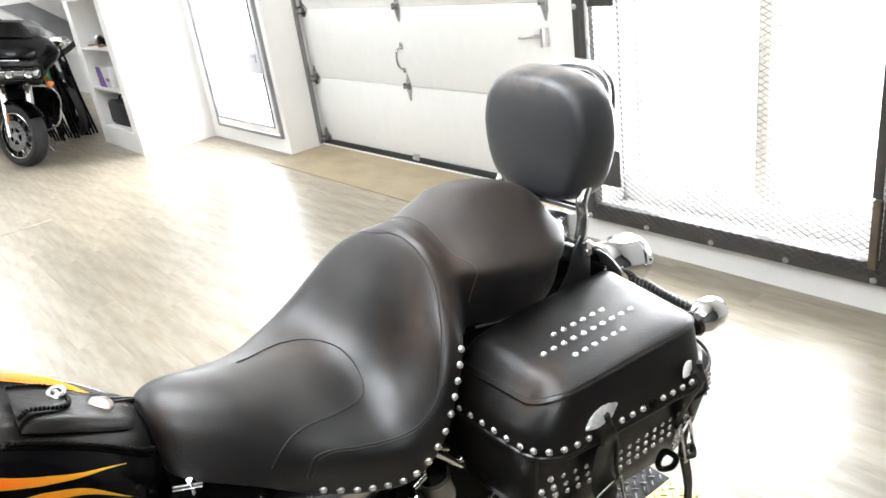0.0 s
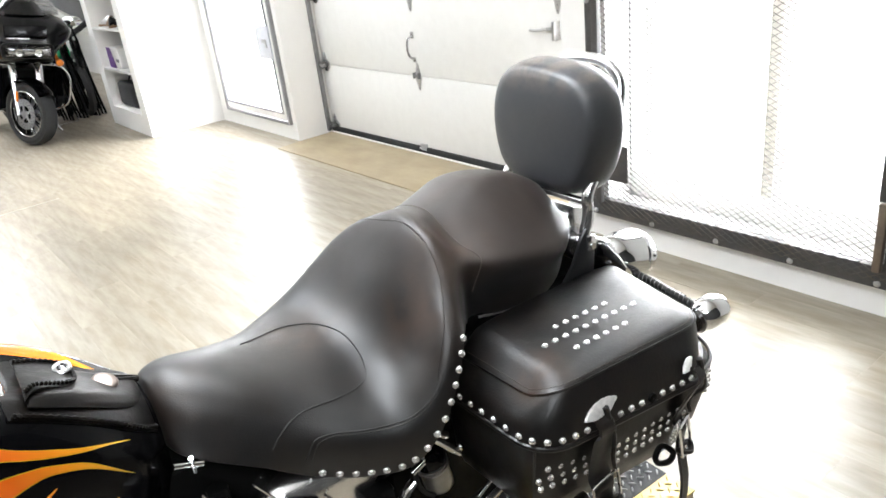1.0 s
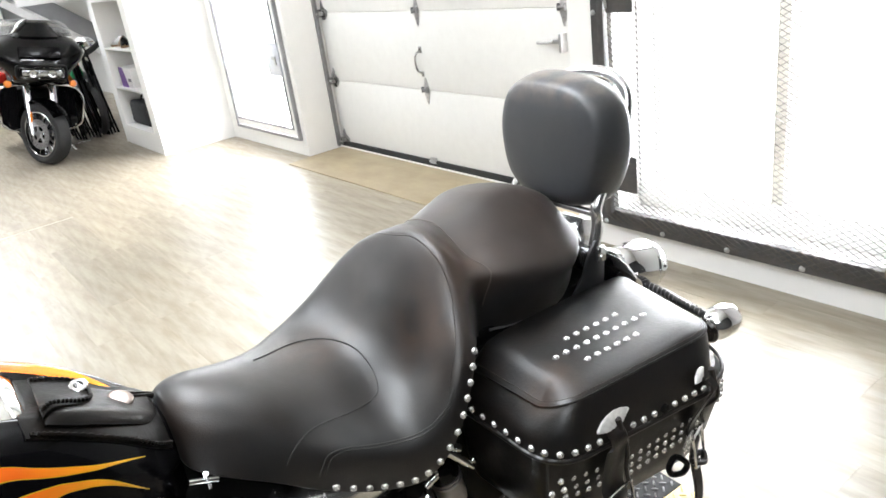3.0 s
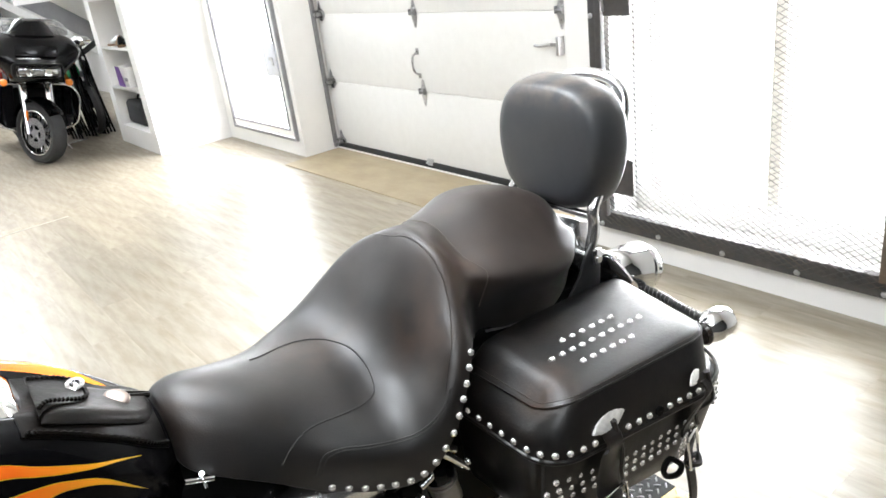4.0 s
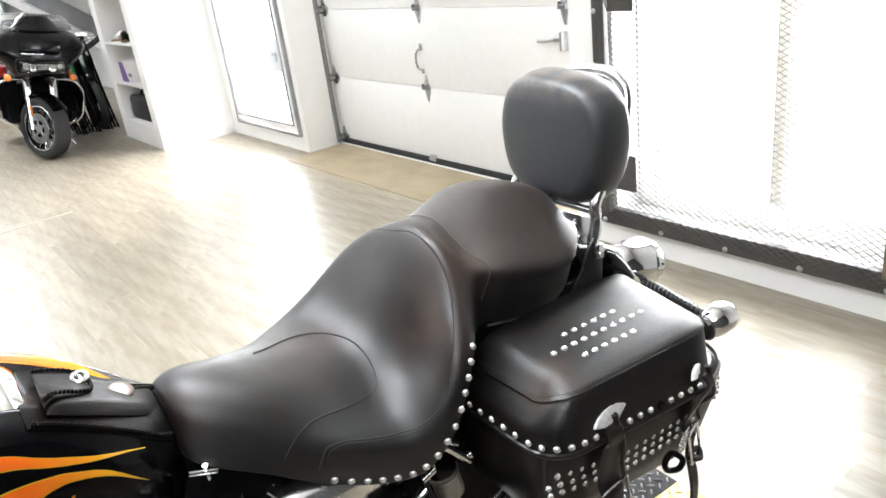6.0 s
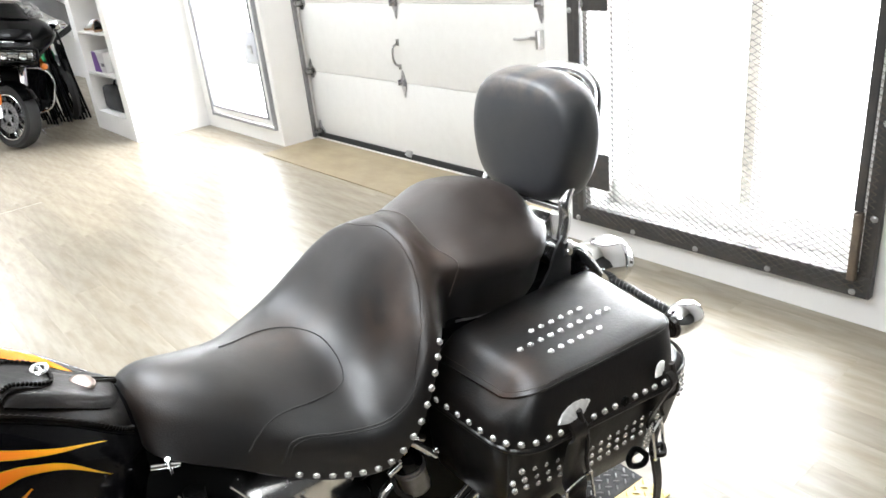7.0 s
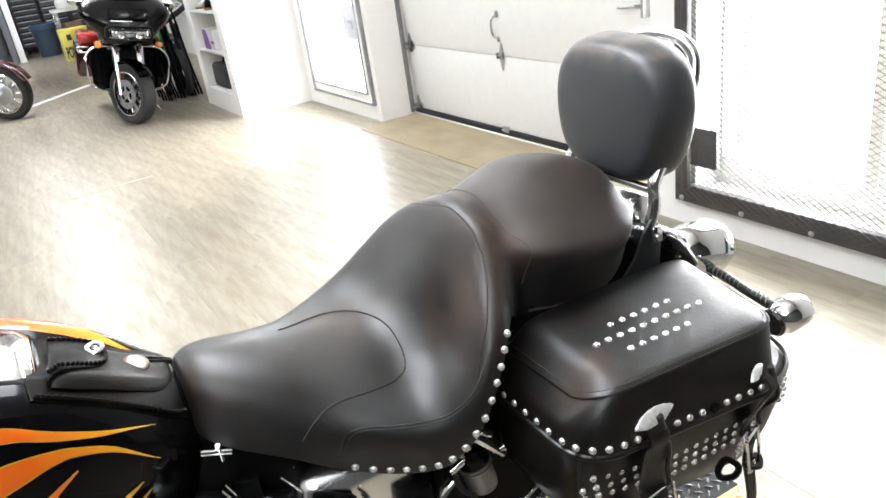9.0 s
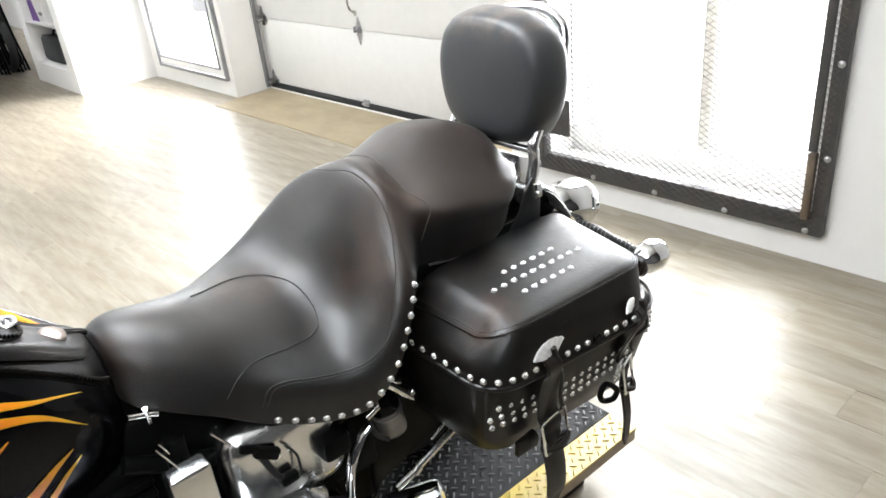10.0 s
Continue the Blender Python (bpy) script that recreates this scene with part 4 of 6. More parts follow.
def strap(x, w, low_z, yb, turn=0, out=0.0, fan_turn=0, fan_x=0.004, fan_size=1.0):
    spin = Matrix.Translation((x, yb, 0)) @ pose(0, 0, 0, 0, 0, turn) @ Matrix.Translation((-x, -yb, 0))
    path = spline([(x, yb - 0.012 - out, 0.722), (x + 0.004, yb - 0.022 - out, 0.70), (x + 0.003, yb - 0.014 - out * 0.7, 0.665), (x, yb - 0.004, 0.60), (x - 0.002, yb - 0.016, 0.575), (x - 0.001, yb - 0.012, 0.54), (x, yb - 0.022, 0.46), (x, yb - 0.018, low_z)], 6)
    rings = []
    for k, p in enumerate(path):
        h = w / 2 * (0.72 if p.z > 0.69 else 1.0)
        h *= 1.0 if p.z > low_z + 0.02 else max(0.25, (p.z - low_z) / 0.02)
        rings.append([(p.x - h, p.y + 0.002, p.z), (p.x - h * 0.8, p.y - 0.002, p.z), (p.x + h * 0.8, p.y - 0.002, p.z), (p.x + h, p.y + 0.002, p.z)])
    st = part("strap", moved(loft(rings), spin), BAG_LEATHER, bag, "black leather buckle strap hanging down")
    # buckle: a bent wire frame with a prong
    bw = w / 2 + 0.007
    zc, y = 0.560, yb - 0.020
    frame_ = [(x - bw, y, zc + 0.030), (x + bw, y + 0.006, zc + 0.034), (x + bw + 0.002, y, zc - 0.030), (x - bw + 0.002, y - 0.006, zc - 0.036)]
    part("buckle", moved(join(tube(spline([Vector(a).lerp(Vector(b), f) for a, b in zip(frame_, frame_[1:] + frame_[:1]) for f in (0.06, 0.5, 0.94)], 3, closed=True), 0.0032, 8, closed=True)), spin), CHROME, bag, "chrome strap buckle")
    part("keeper", moved(tube(spline([(x - w * 0.62, yb - 0.02, 0.535), (x, yb - 0.032, 0.53), (x + w * 0.62, yb - 0.02, 0.535), (x, yb - 0.008, 0.53)], 5, closed=True), 0.006, 6, closed=True), spin), BAG_LEATHER, bag)
    # fan-shaped concho with a tie lace
    rings = []
    for k in range(25):
        a = radians(-56 + 112 * k / 24)
        edge = 0.0518 + (0.0 if k % 4 == 0 else 0.0010)
        h = 0.0048 if k % 4 else 0.0041
        rings.append([(q * math.sin(a) * 0.86, q * math.cos(a) - 0.036, v) for q, v in ((0.012, 0.0), (edge, 0.0), (edge, h * 0.5), (edge - 0.003, h), (0.014, h))])
    bm = loft(rings)
    c = part("concho", bm, NICKEL, bag, "engraved chrome fan-shaped concho")
    c.matrix_basis = Matrix.Translation((x + fan_x, yb - 0.004 - out, 0.735)) @ pose(0, 0, 0, 0, 0, fan_turn) @ Matrix(((0.98, -0.18, 0.05, 0), (0.0, 0.35, -0.93, 0), (0.17, 0.92, 0.35, 0), (0, 0, 0, 1))) @ Matrix.Diagonal((1.12 * fan_size, 0.66 * fan_size, 1, 1))
    part("lace", moved(join(rod((x + 0.01, yb - 0.012 - out, 0.735), (x + 0.016, yb - 0.016 - out, 0.70), 0.006, 8), tube(spline([(x + 0.016, yb - 0.016 - out, 0.71), (x + 0.024, yb - 0.018 - out, 0.67), (x + 0.022, yb - 0.016, 0.63), (x + 0.026, yb - 0.016, 0.60)], 5), 0.004, 6)), spin), BAG_LEATHER, bag, "twisted black leather lace")


strap(0.814, 0.054, 0.388, -0.408)
strap(1.034, 0.030, 0.378, -0.402, 10, 0.027, 20, -0.014, 0.62)
part("snap_tab", moved(plate_y([(-0.03, -0.016), (0.024, -0.02), (0.03, 0.0), (0.02, 0.018), (-0.026, 0.014)], -0.006, 0.006, 0.003), Matrix.Translation((0.776, -0.392, 0.535))), BAG_LEATHER, bag, "curled black leather snap tab")
part("leaf_tag", moved(plate_y([(-0.016, -0.02), (0.0, -0.012), (0.012, 0.006), (0.014, 0.024), (-0.002, 0.014), (-0.013, -0.004)], -0.0015, 0.0015), Matrix.Translation((1.012, -0.418, 0.578))), STUD_NICKEL, bag, "small bright metal leaf tag")
part("ring_loop", tube(spline([(0.985, -0.41, 0.558), (1.002, -0.422, 0.541), (0.994, -0.42, 0.523), (0.972, -0.412, 0.526), (0.966, -0.41, 0.545)], 5, closed=True), 0.006, 8, closed=True), BLACK_METAL, bag)
# ---- tank ----
# stations: x, half width, z of top middle, lobe z, widest z, bottom z, bottom half width
TANK = [(-0.42, 0.05, 0.93, 0.925, 0.87, 0.80, 0.04), (-0.38, 0.12, 0.985, 0.99, 0.89, 0.77, 0.09), (-0.28, 0.165, 1.025, 1.045, 0.90, 0.73, 0.12), (-0.15, 0.178, 1.02, 1.042, 0.895, 0.70, 0.13), (0.0, 0.172, 0.978, 1.002, 0.87, 0.69, 0.125), (0.10, 0.152, 0.934, 0.952, 0.845, 0.69, 0.11), (0.17, 0.118, 0.894, 0.898, 0.82, 0.70, 0.09), (0.205, 0.075, 0.88, 0.868, 0.80, 0.72, 0.06)]


def tank_ring(t, n=6):
    x, w, zt, zs, zw, zb, wb = cr(TANK, t)
    half = [(0, zt), (w * 0.32, zt + (zs - zt) * 0.35), (w * 0.64, zs), (w * 0.90, zs - 0.038), (w, zw), (w * 0.92, (zw + zb) / 2), (wb, zb)]
    return spline([(x, -y, z) for y, z in half[:0:-1]] + [(x, y, z) for y, z in half], n)


def tank_at(t, s):
    r = tank_ring(t)
    f = (s + 1) / 2 * (len(r) - 1)
    i = min(int(f), len(r) - 2)
    return r[i].lerp(r[i + 1], f - i)


def tank_body():
    rings = []
    for k in range((len(TANK) - 1) * 6 + 1):
        rings.append(tank_ring(k / 6))
    return loft(rings)


tank = part("fuel_tank", tank_body(), BLACK_PAINT, bike, "gloss black fuel tank with orange and yellow flames", angle=60)


def tank_strip(top, bottom, lift, mat, name, label="", thick=0.0, puff=0.0):
    """A skin on the tank between two lines of (t, s)."""
    a, b = spline([(t, s, 0) for t, s in top], 8), spline([(t, s, 0) for t, s in bottom], 8)
    n, k = min(len(a), len(b)), 14 if puff else 6
    bm = bmesh.new()
    grid = []
    for i in range(n):
        row = []
        for j in range(k + 1):
            q = a[i].lerp(b[i], j / k)
            p = tank_at(q.x, q.y)
            out = Vector((0, p.y, (p.z - 0.82) * 1.2)).normalized()
            swell = puff * math.sin(math.pi * j / k) ** 0.6 * math.sin(math.pi * min(max(i / (n - 1), 0.0), 1.0)) ** 0.45
            row.append(bm.verts.new(p + out * (lift + swell)))
        grid.append(row)
    for i in range(n - 1):
        for j in range(k):
            bm.faces.new((grid[i][j], grid[i + 1][j], grid[i + 1][j + 1], grid[i][j + 1]))
    if thick:
        bmesh.ops.recalc_face_normals(bm, faces=bm.faces)
        if sum(f.normal.z for f in bm.faces) < 0:
            bmesh.ops.reverse_faces(bm, faces=bm.faces)
        bmesh.ops.solidify(bm, geom=bm.faces[:], thickness=thick)
    return part(name, bm, mat, tank, label, angle=60)


def flame(top, bottom, label="", core=None):
    tank_strip(top, bottom, 0.0012, FLAME_RIM if core else FLAME_YELLOW, "flame", label)
    m = [((t0 + t1) / 2, (s0 + s1) / 2) for (t0, s0), (t1, s1) in zip(top, bottom)]
    sh = lambda line: [(a + (c - a) * 0.11, b + (d - b) * 0.11) for (a, b), (c, d) in zip(line, m)]  # noqa: E731
    tank_strip(sh(top), sh(bottom), 0.0022, core or FLAME_ORANGE, "flame_core")


flame([(2.6, -0.46), (3.3, -0.49), (3.9, -0.505), (4.2, -0.525), (4.5, -0.535), (5.0, -0.54), (5.7, -0.52)], [(2.6, -0.56), (3.3, -0.55), (3.9, -0.545), (4.2, -0.555), (4.5, -0.56), (5.0, -0.555), (5.72, -0.522)], "orange flame lick edged in yellow")
flame([(2.6, -0.60), (3.3, -0.62), (3.8, -0.59), (4.2, -0.58), (4.5, -0.58), (5.0, -0.60), (5.6, -0.69)], [(2.6, -0.72), (3.3, -0.70), (3.8, -0.65), (4.2, -0.615), (4.5, -0.605), (5.0, -0.62), (5.62, -0.692)], "orange flame lick edged in yellow")
flame([(3.4, -0.80), (3.8, -0.73), (4.1, -0.68), (4.4, -0.64)], [(3.5, -0.82), (3.9, -0.745), (4.15, -0.69), (4.42, -0.642)])
flame([(3.9, -0.895), (4.35, -0.84), (4.75, -0.787), (5.15, -0.75)], [(4.2, -0.91), (4.55, -0.853), (4.87, -0.796), (5.17, -0.752)])
flame([(4.2, -0.945), (4.6, -0.885), (4.9, -0.835), (5.25, -0.79)], [(4.4, -0.955), (4.72, -0.895), (4.98, -0.842), (5.27, -0.792)])
flame([(2.6, 0.40), (3.4, 0.42), (4.0, 0.42), (4.5, 0.40), (5.0, 0.32), (5.8, 0.20)], [(2.6, 0.24), (3.4, 0.25), (4.0, 0.25), (4.5, 0.235), (5.0, 0.22), (5.82, 0.19)], "red-orange flame lick edged in orange", flame_paint("flame_red", (0.85, 0.10, 0.012), (0.82, 0.3, 0.02), 0.0, 0.16))

# leather tank panel with a sewn flap, bolt and concho
tank_strip([(4.2, -0.43), (4.8, -0.445), (5.6, -0.465), (6.7, -0.50)], [(4.2, 0.17), (4.8, 0.19), (5.6, 0.185), (6.7, 0.30)], 0.005, TANK_LEATHER, "tank_panel", "black tooled leather tank panel", 0.004)
tank_strip([(4.45, -0.38), (4.9, -0.385), (5.6, -0.37), (6.3, -0.33), (6.7, -0.2)], [(4.5, 0.10), (4.9, 0.12), (5.6, 0.12), (6.3, 0.16), (6.75, 0.05)], 0.008, TANK_LEATHER, "flap", "puffed black leather pouch", 0.004, 0.012)
_edge = [tank_at(t, s) + Vector((0, -0.004, 0.006)) for t, s in ((4.25, -0.415), (4.8, -0.43), (5.6, -0.45), (6.2, -0.47), (6.7, -0.48))]
_line = spline(_edge, 14)
part("panel_lacing", tube(_line, [0.0024 + 0.0018 * (k % 2) for k in range(len(_line))], 6), TANK_LEATHER, tank, "laced leather panel edge")
tank_strip([(4.45, -0.37), (4.6, -0.30), (4.8, -0.24), (5.0, -0.2), (5.2, -0.12)], [(4.45, 0.11), (4.6, 0.115), (4.8, 0.12), (5.0, 0.12), (5.2, 0.10)], 0.021, TANK_LEATHER, "tongue", "black leather tongue with a scalloped edge", 0.004, 0.003)
for _pts in (((4.47, -0.36), (4.6, -0.30), (4.8, -0.24), (5.0, -0.2), (5.2, -0.12), (5.24, 0.0), (5.2, 0.09)), ((4.47, 0.10), (4.7, 0.115), (4.95, 0.118), (5.2, 0.10))):
    _line = spline([tank_at(t, s) + Vector((0, -0.001, 0.0225)) for t, s in _pts], 7)
    part("tongue_lacing", tube(_line, [0.0016 + 0.0022 * (k % 2) for k in range(len(_line))], 6), TANK_LEATHER, tank, "laced scalloped edge")
b = tank_at(5.1, 0.02)
part("tank_bolt", lathe([(0.006, 0.0), (0.0150, 0.0), (0.0165, 0.004), (0.0155, 0.009), (0.0125, 0.011), (0.0085, 0.0095), (0.0075, 0.001), (0.0005, 0.0005)], 24, aim(b + Vector((0, 0, 0.022)), (0.1, -0.42, 1)) @ Matrix.Scale(0.86, 4), caps=False), SATIN, tank, "chrome bolt with a hex socket")
c = tank_at(5.72, -0.1)
part("tank_concho", moved(dome(0.019, 0.009, 24, 5), aim(c + Vector((0.002, 0, 0.020)), (0.12, -0.42, 1), 25) @ Matrix.Diagonal((0.82, 1.1, 0.45, 1))), BRONZE, tank, "oval worn nickel concho")
for _s in (0.0, 0.05):
    _l = [tank_at(t, -0.06 + _s + 0.02 * k) + Vector((0, 0, 0.020 - 0.002 * k)) for k, t in enumerate((5.8, 6.0, 6.3, 6.6, 6.95))]
    part("tank_lace", tube(spline(_l, 5), 0.0046, 6), TANK_LEATHER, tank, "black leather lace")


def console():
    rings = []
    for x, w, h in ((-0.30, 0.02, 0.005), (-0.28, 0.06, 0.02), (-0.2, 0.10, 0.04), (-0.1, 0.112, 0.046), (-0.02, 0.112, 0.046), (0.012, 0.11, 0.042), (0.028, 0.106, 0.032), (0.036, 0.095, 0.012)):
        z = 0.994 - max(x + 0.1, 0) * 0.27 + min(x + 0.1, 0) * -0.06
        rings.append([(x, -0.018 + w * math.cos(a), z + h * math.sin(a) ** 0.55 * (1 if a <= math.pi else 0)) for a in [math.pi * k / 16 for k in range(17)]] + [(x, -0.018 - w * 0.95, z - 0.03), (x, -0.018 + w * 0.95, z - 0.03)])
    return loft(rings)


part("dash_console", console(), CHROME, tank, "chrome dash console on the tank", angle=50)
part("dash_dial", lathe([(0.0005, 0.0), (0.03, 0.0), (0.036, 0.004), (0.037, 0.008), (0.030, 0.009), (0.0005, 0.009)], 28, aim((-0.035, -0.02, 1.022), (0.25, -0.05, 1))), GALV, tank)
# ---- lift platform under the motorcycle ----
PLATE_GREY = material("tread_plate", (0.010, 0.010, 0.011), 0.6, 0.0, spec=0.12, grain=0.35, grain_size=50, stain=0.5, stain_size=6, color2=(0.026, 0.025, 0.023))
PLATE_YELLOW = material("yellow_paint", (0.55, 0.4, 0.06), 0.42, grain=0.3, grain_size=40, stain=0.5, stain_size=9, color2=(0.5, 0.36, 0.06))
PLATE_SIDE = material("bare_edge", (0.36, 0.29, 0.2), 0.45, 0.3, grain=0.4, stain=0.5, stain_size=8)
LUG_STEEL = material("worn_lug_steel", (0.22, 0.22, 0.22), 0.36, 0.4, grain=0.3, stain=0.4, stain_size=9)
lift = thing("lift_platform", BIKE, "low tread-plate lift platform with yellow edges", "lift platform")
X0, X1, TOP = -1.35, 1.30, 0.16
EDGE, HALF = 0.177, 0.262  # inner and outer lines of the yellow edge
part("deck", box(X0, X1, -EDGE, EDGE, TOP - 0.03, TOP, 0.002), PLATE_GREY, lift, "grey steel tread plate deck")
for y in (-1, 1):
    part("edge", box(X0, X1, y * (EDGE + 0.0005), y * HALF, TOP - 0.006, TOP, 0.001), PLATE_YELLOW, lift, "yellow painted tread plate edge")
    part("side_rail", box(X0 + 0.002, X1 - 0.002, y * (HALF - 0.02), y * (HALF - 0.001), TOP - 0.038, TOP - 0.0065, 0.003), PLATE_SIDE, lift, "bare metal side rail")
    part("base_rail", box(X0 + 0.05, X1 - 0.12, y * 0.12, y * 0.19, 0.0, TOP - 0.0305, 0.004), BLACK_METAL, lift, "black base rail")


def lug(x, y, turn):
    r = []
    for s, w, h in ((-1, 0.0008, 0.0), (-0.8, 0.0021, 0.0018), (0, 0.0026, 0.0028), (0.8, 0.0021, 0.0018), (1, 0.0008, 0.0)):
        r.append([(s * 0.0096, -w, -0.0003), (s * 0.0096, -w * 0.5, h), (s * 0.0096, w * 0.5, h), (s * 0.0096, w, -0.0003)])
    m = pose(x, y, TOP, 0, 0, turn)
    return [[m @ Vector(p) for p in q] for q in r]


def lugs(y0, y1, mat, name):
    """Raised bars on a grid that lies across the deck at 45 degrees, turned in turn."""
    vs, fs = [], []
    p, c = 0.0222, math.sqrt(0.5)
    for i in range(-30, 90):
        for j in range(-60, 60):
            x, y = 0.36 + p * c * (i - j), p * c * (i + j) - 0.55
            if not (0.36 < x < X1 - 0.012 and y0 + 0.008 < y < y1 - 0.008):
                continue
            rings = lug(x, y, 45 if (i + j) % 2 else -45)
            b = len(vs)
            for q in rings:
                vs.extend(q)
            for a in range(4):
                for k in range(3):
                    fs.append((b + a * 4 + k, b + a * 4 + k + 1, b + a * 4 + k + 5, b + a * 4 + k + 4))
    me = bpy.data.meshes.new(name)
    me.from_pydata(vs, [], fs)
    me.materials.append(mat)
    o = new(name, me)
    o.parent = lift
    tagged(o, kind="stuff")


lugs(-EDGE, EDGE, LUG_STEEL, "tread")
lugs(-HALF, -EDGE, PLATE_YELLOW, "tread")
# ---- rear wheel, fender, frame and engine parts ----
LEAN_Y = 0.085


def wheel(cx, cz, r, w, name, parent, spokes=0):
    n = 48
    prof = [(r - 0.10, -w * 0.42), (r - 0.06, -w * 0.5), (r - 0.02, -w * 0.44), (r - 0.004, -w * 0.25), (r, 0), (r - 0.004, w * 0.25), (r - 0.02, w * 0.44), (r - 0.06, w * 0.5), (r - 0.10, w * 0.42)]
    lean = Matrix.Translation((cx, LEAN_Y, cz)) @ pose(0, 0, 0, 7, 0, 0)
    m = lean @ pose(0, 0, 0, 90, 0, 0)
    wh = part(name, lathe(prof + [prof[0]], n, m, caps=False), RUBBER, parent, "black treaded tyre on a chrome rim")
    part("rim", lathe([(r - 0.10, -w * 0.42), (r - 0.125, -w * 0.3), (r - 0.13, 0), (r - 0.125, w * 0.3), (r - 0.10, w * 0.42)], n, m, caps=False), CHROME, wh)
    part("hub", lathe([(0.02, -0.06), (0.05, -0.055), (0.045, 0), (0.05, 0.055), (0.02, 0.06)], 20, m), CHROME, wh)
    for k in range(spokes):
        a = 2 * math.pi * k / spokes
        d = Vector((math.cos(a), 0, math.sin(a)))
        part("spoke", moved(rod(Vector((0, -0.03 * (-1) ** k, 0)) + d * 0.04, d * (r - 0.125), 0.004, 6), lean), CHROME, wh)
    return wh


# the motorcycle leans to its stand, so the wheels stand a little behind its middle
RW = (0.90, TOP + 0.318)
wheel(*RW, 0.32, 0.12, "rear_wheel", bike, 20)
FWX = RW[0] - 1.64
wheel(FWX, RW[1], 0.32, 0.11, "front_wheel", bike, 20)


def fender(cx, cz, r, w, a0, a1):
    rings = []
    for k in range(25):
        a = radians(a0 + (a1 - a0) * k / 24)
        ring = []
        for j in range(11):
            b = math.pi * j / 10
            rr = r - 0.05 + 0.05 * math.sin(b) ** 0.6
            ring.append((cx + rr * math.cos(a), -w * math.cos(b), cz + rr * math.sin(a)))
        rings.append(ring)
    bm = loft(rings, closed=False)
    bmesh.ops.solidify(bm, geom=bm.faces[:], thickness=0.003)
    return bm


part("rear_fender", fender(0.90, 0.49, 0.435, 0.105, 6, 205), BLACK_PAINT, bike, "gloss black rear fender", angle=60)
part("front_fender", fender(FWX, RW[1], 0.40, 0.09, 20, 175), BLACK_PAINT, bike, angle=60)
for y in (-1, 1):
    part("fender_strut", tube(spline([(0.70, y * 0.112, 0.74), (0.85, y * 0.115, 0.785), (1.0, y * 0.115, 0.785), (1.13, y * 0.112, 0.765), (1.27, y * 0.108, 0.70)], 6), 0.007, 10), BLACK_METAL, bike, "black fender strut")
# tail lamp, chrome brackets and turn signal
LAMP = aim((1.350, 0.0, 0.704), (1.0, 0.0, -0.22)) @ Matrix.Scale(1.15, 4)
lamp = part("tail_lamp", lathe([(0.001, -0.078), (0.026, -0.075), (0.042, -0.064), (0.050, -0.042), (0.054, -0.012), (0.055, 0.014), (0.0555, 0.018), (0.0575, 0.020), (0.0575, 0.026), (0.055, 0.028), (0.052, 0.042), (0.044, 0.056), (0.030, 0.066), (0.014, 0.071), (0.001, 0.072)], 40, LAMP), CHROME, bike, "bullet-shaped chrome tail lamp housing", angle=40)
part("lens", moved(dome(0.030, 0.010, 20, 5), LAMP @ aim((0.0, -0.028, 0.056), (0.0, -0.7, 0.75))), material("red_lens", (0.16, 0.03, 0.02), 0.15, coat=0.5), lamp, "dull red tail lamp lens")
# gloss black end covers on the fender struts, with a bright upper edge
for y in (-1, 1):
    cover = part("strut_cover", plate_y([(1.112, 0.775), (1.112, 0.828), (1.124, 0.846), (1.142, 0.846), (1.170, 0.824), (1.198, 0.790), (1.222, 0.752), (1.205, 0.746), (1.160, 0.762)], y * 0.128, y * 0.098, 0.009), BLACK_PAINT, bike, "gloss black fender strut cover", angle=50)
    part("cover_edge", tube(spline([(1.124, y * 0.113, 0.847), (1.142, y * 0.113, 0.848), (1.170, y * 0.113, 0.826), (1.198, y * 0.113, 0.792), (1.224, y * 0.113, 0.752)], 5), 0.005, 8), CHROME, cover, "chrome edge trim")
part("lamp_bracket", join(plate_y([(1.125, 0.80), (1.125, 0.885), (1.15, 0.905), (1.175, 0.895), (1.205, 0.855), (1.19, 0.80)], -0.035, 0.05, 0.005), box(1.12, 1.185, -0.11, 0.11, 0.822, 0.832, 0.003)), SATIN, bike, "chrome bracket behind the seat")
SLEEVE = material("braided_sleeve", (0.09, 0.09, 0.09), 0.4, 0.5, grain=0.5, grain_size=90, stain=0.5, stain_size=60)
part("signal_bar", tube(spline([(1.335, -0.03, 0.675), (1.33, -0.10, 0.674), (1.312, -0.17, 0.674), (1.30, -0.25, 0.670)], 6), 0.0105), SLEEVE, bike, "dark braided sleeve on the turn signal bar")
part("signal_wire", tube([(1.334 - 0.0005 * k + 0.0105 * math.cos(k * 1.3), -0.05 - 0.0028 * k, 0.675 + 0.0105 * math.sin(k * 1.3)) for k in range(70)], 0.0011, 6), HINGE_STEEL, bike, "braided wire round the signal bar")
part("turn_signal", lathe([(0.001, 0.045), (0.014, 0.044), (0.026, 0.036), (0.031, 0.022), (0.032, 0.0), (0.030, -0.012), (0.022, -0.026), (0.01, -0.034), (0.001, -0.036)], 40, aim((1.298, -0.278, 0.666), (0.9, -0.05, 0.05)) @ Matrix.Scale(1.15, 4)), CHROME, bike, "chrome bullet turn signal", angle=70)
part("signal_lens", lathe([(0.028, -0.004), (0.029, 0.0), (0.024, 0.006), (0.001, 0.009)], 24, aim((1.262, -0.276, 0.661), (-0.9, 0.05, -0.05))), material("smoked_lens", (0.02, 0.015, 0.012), 0.2, coat=0.5), bike, "dark turn signal lens")

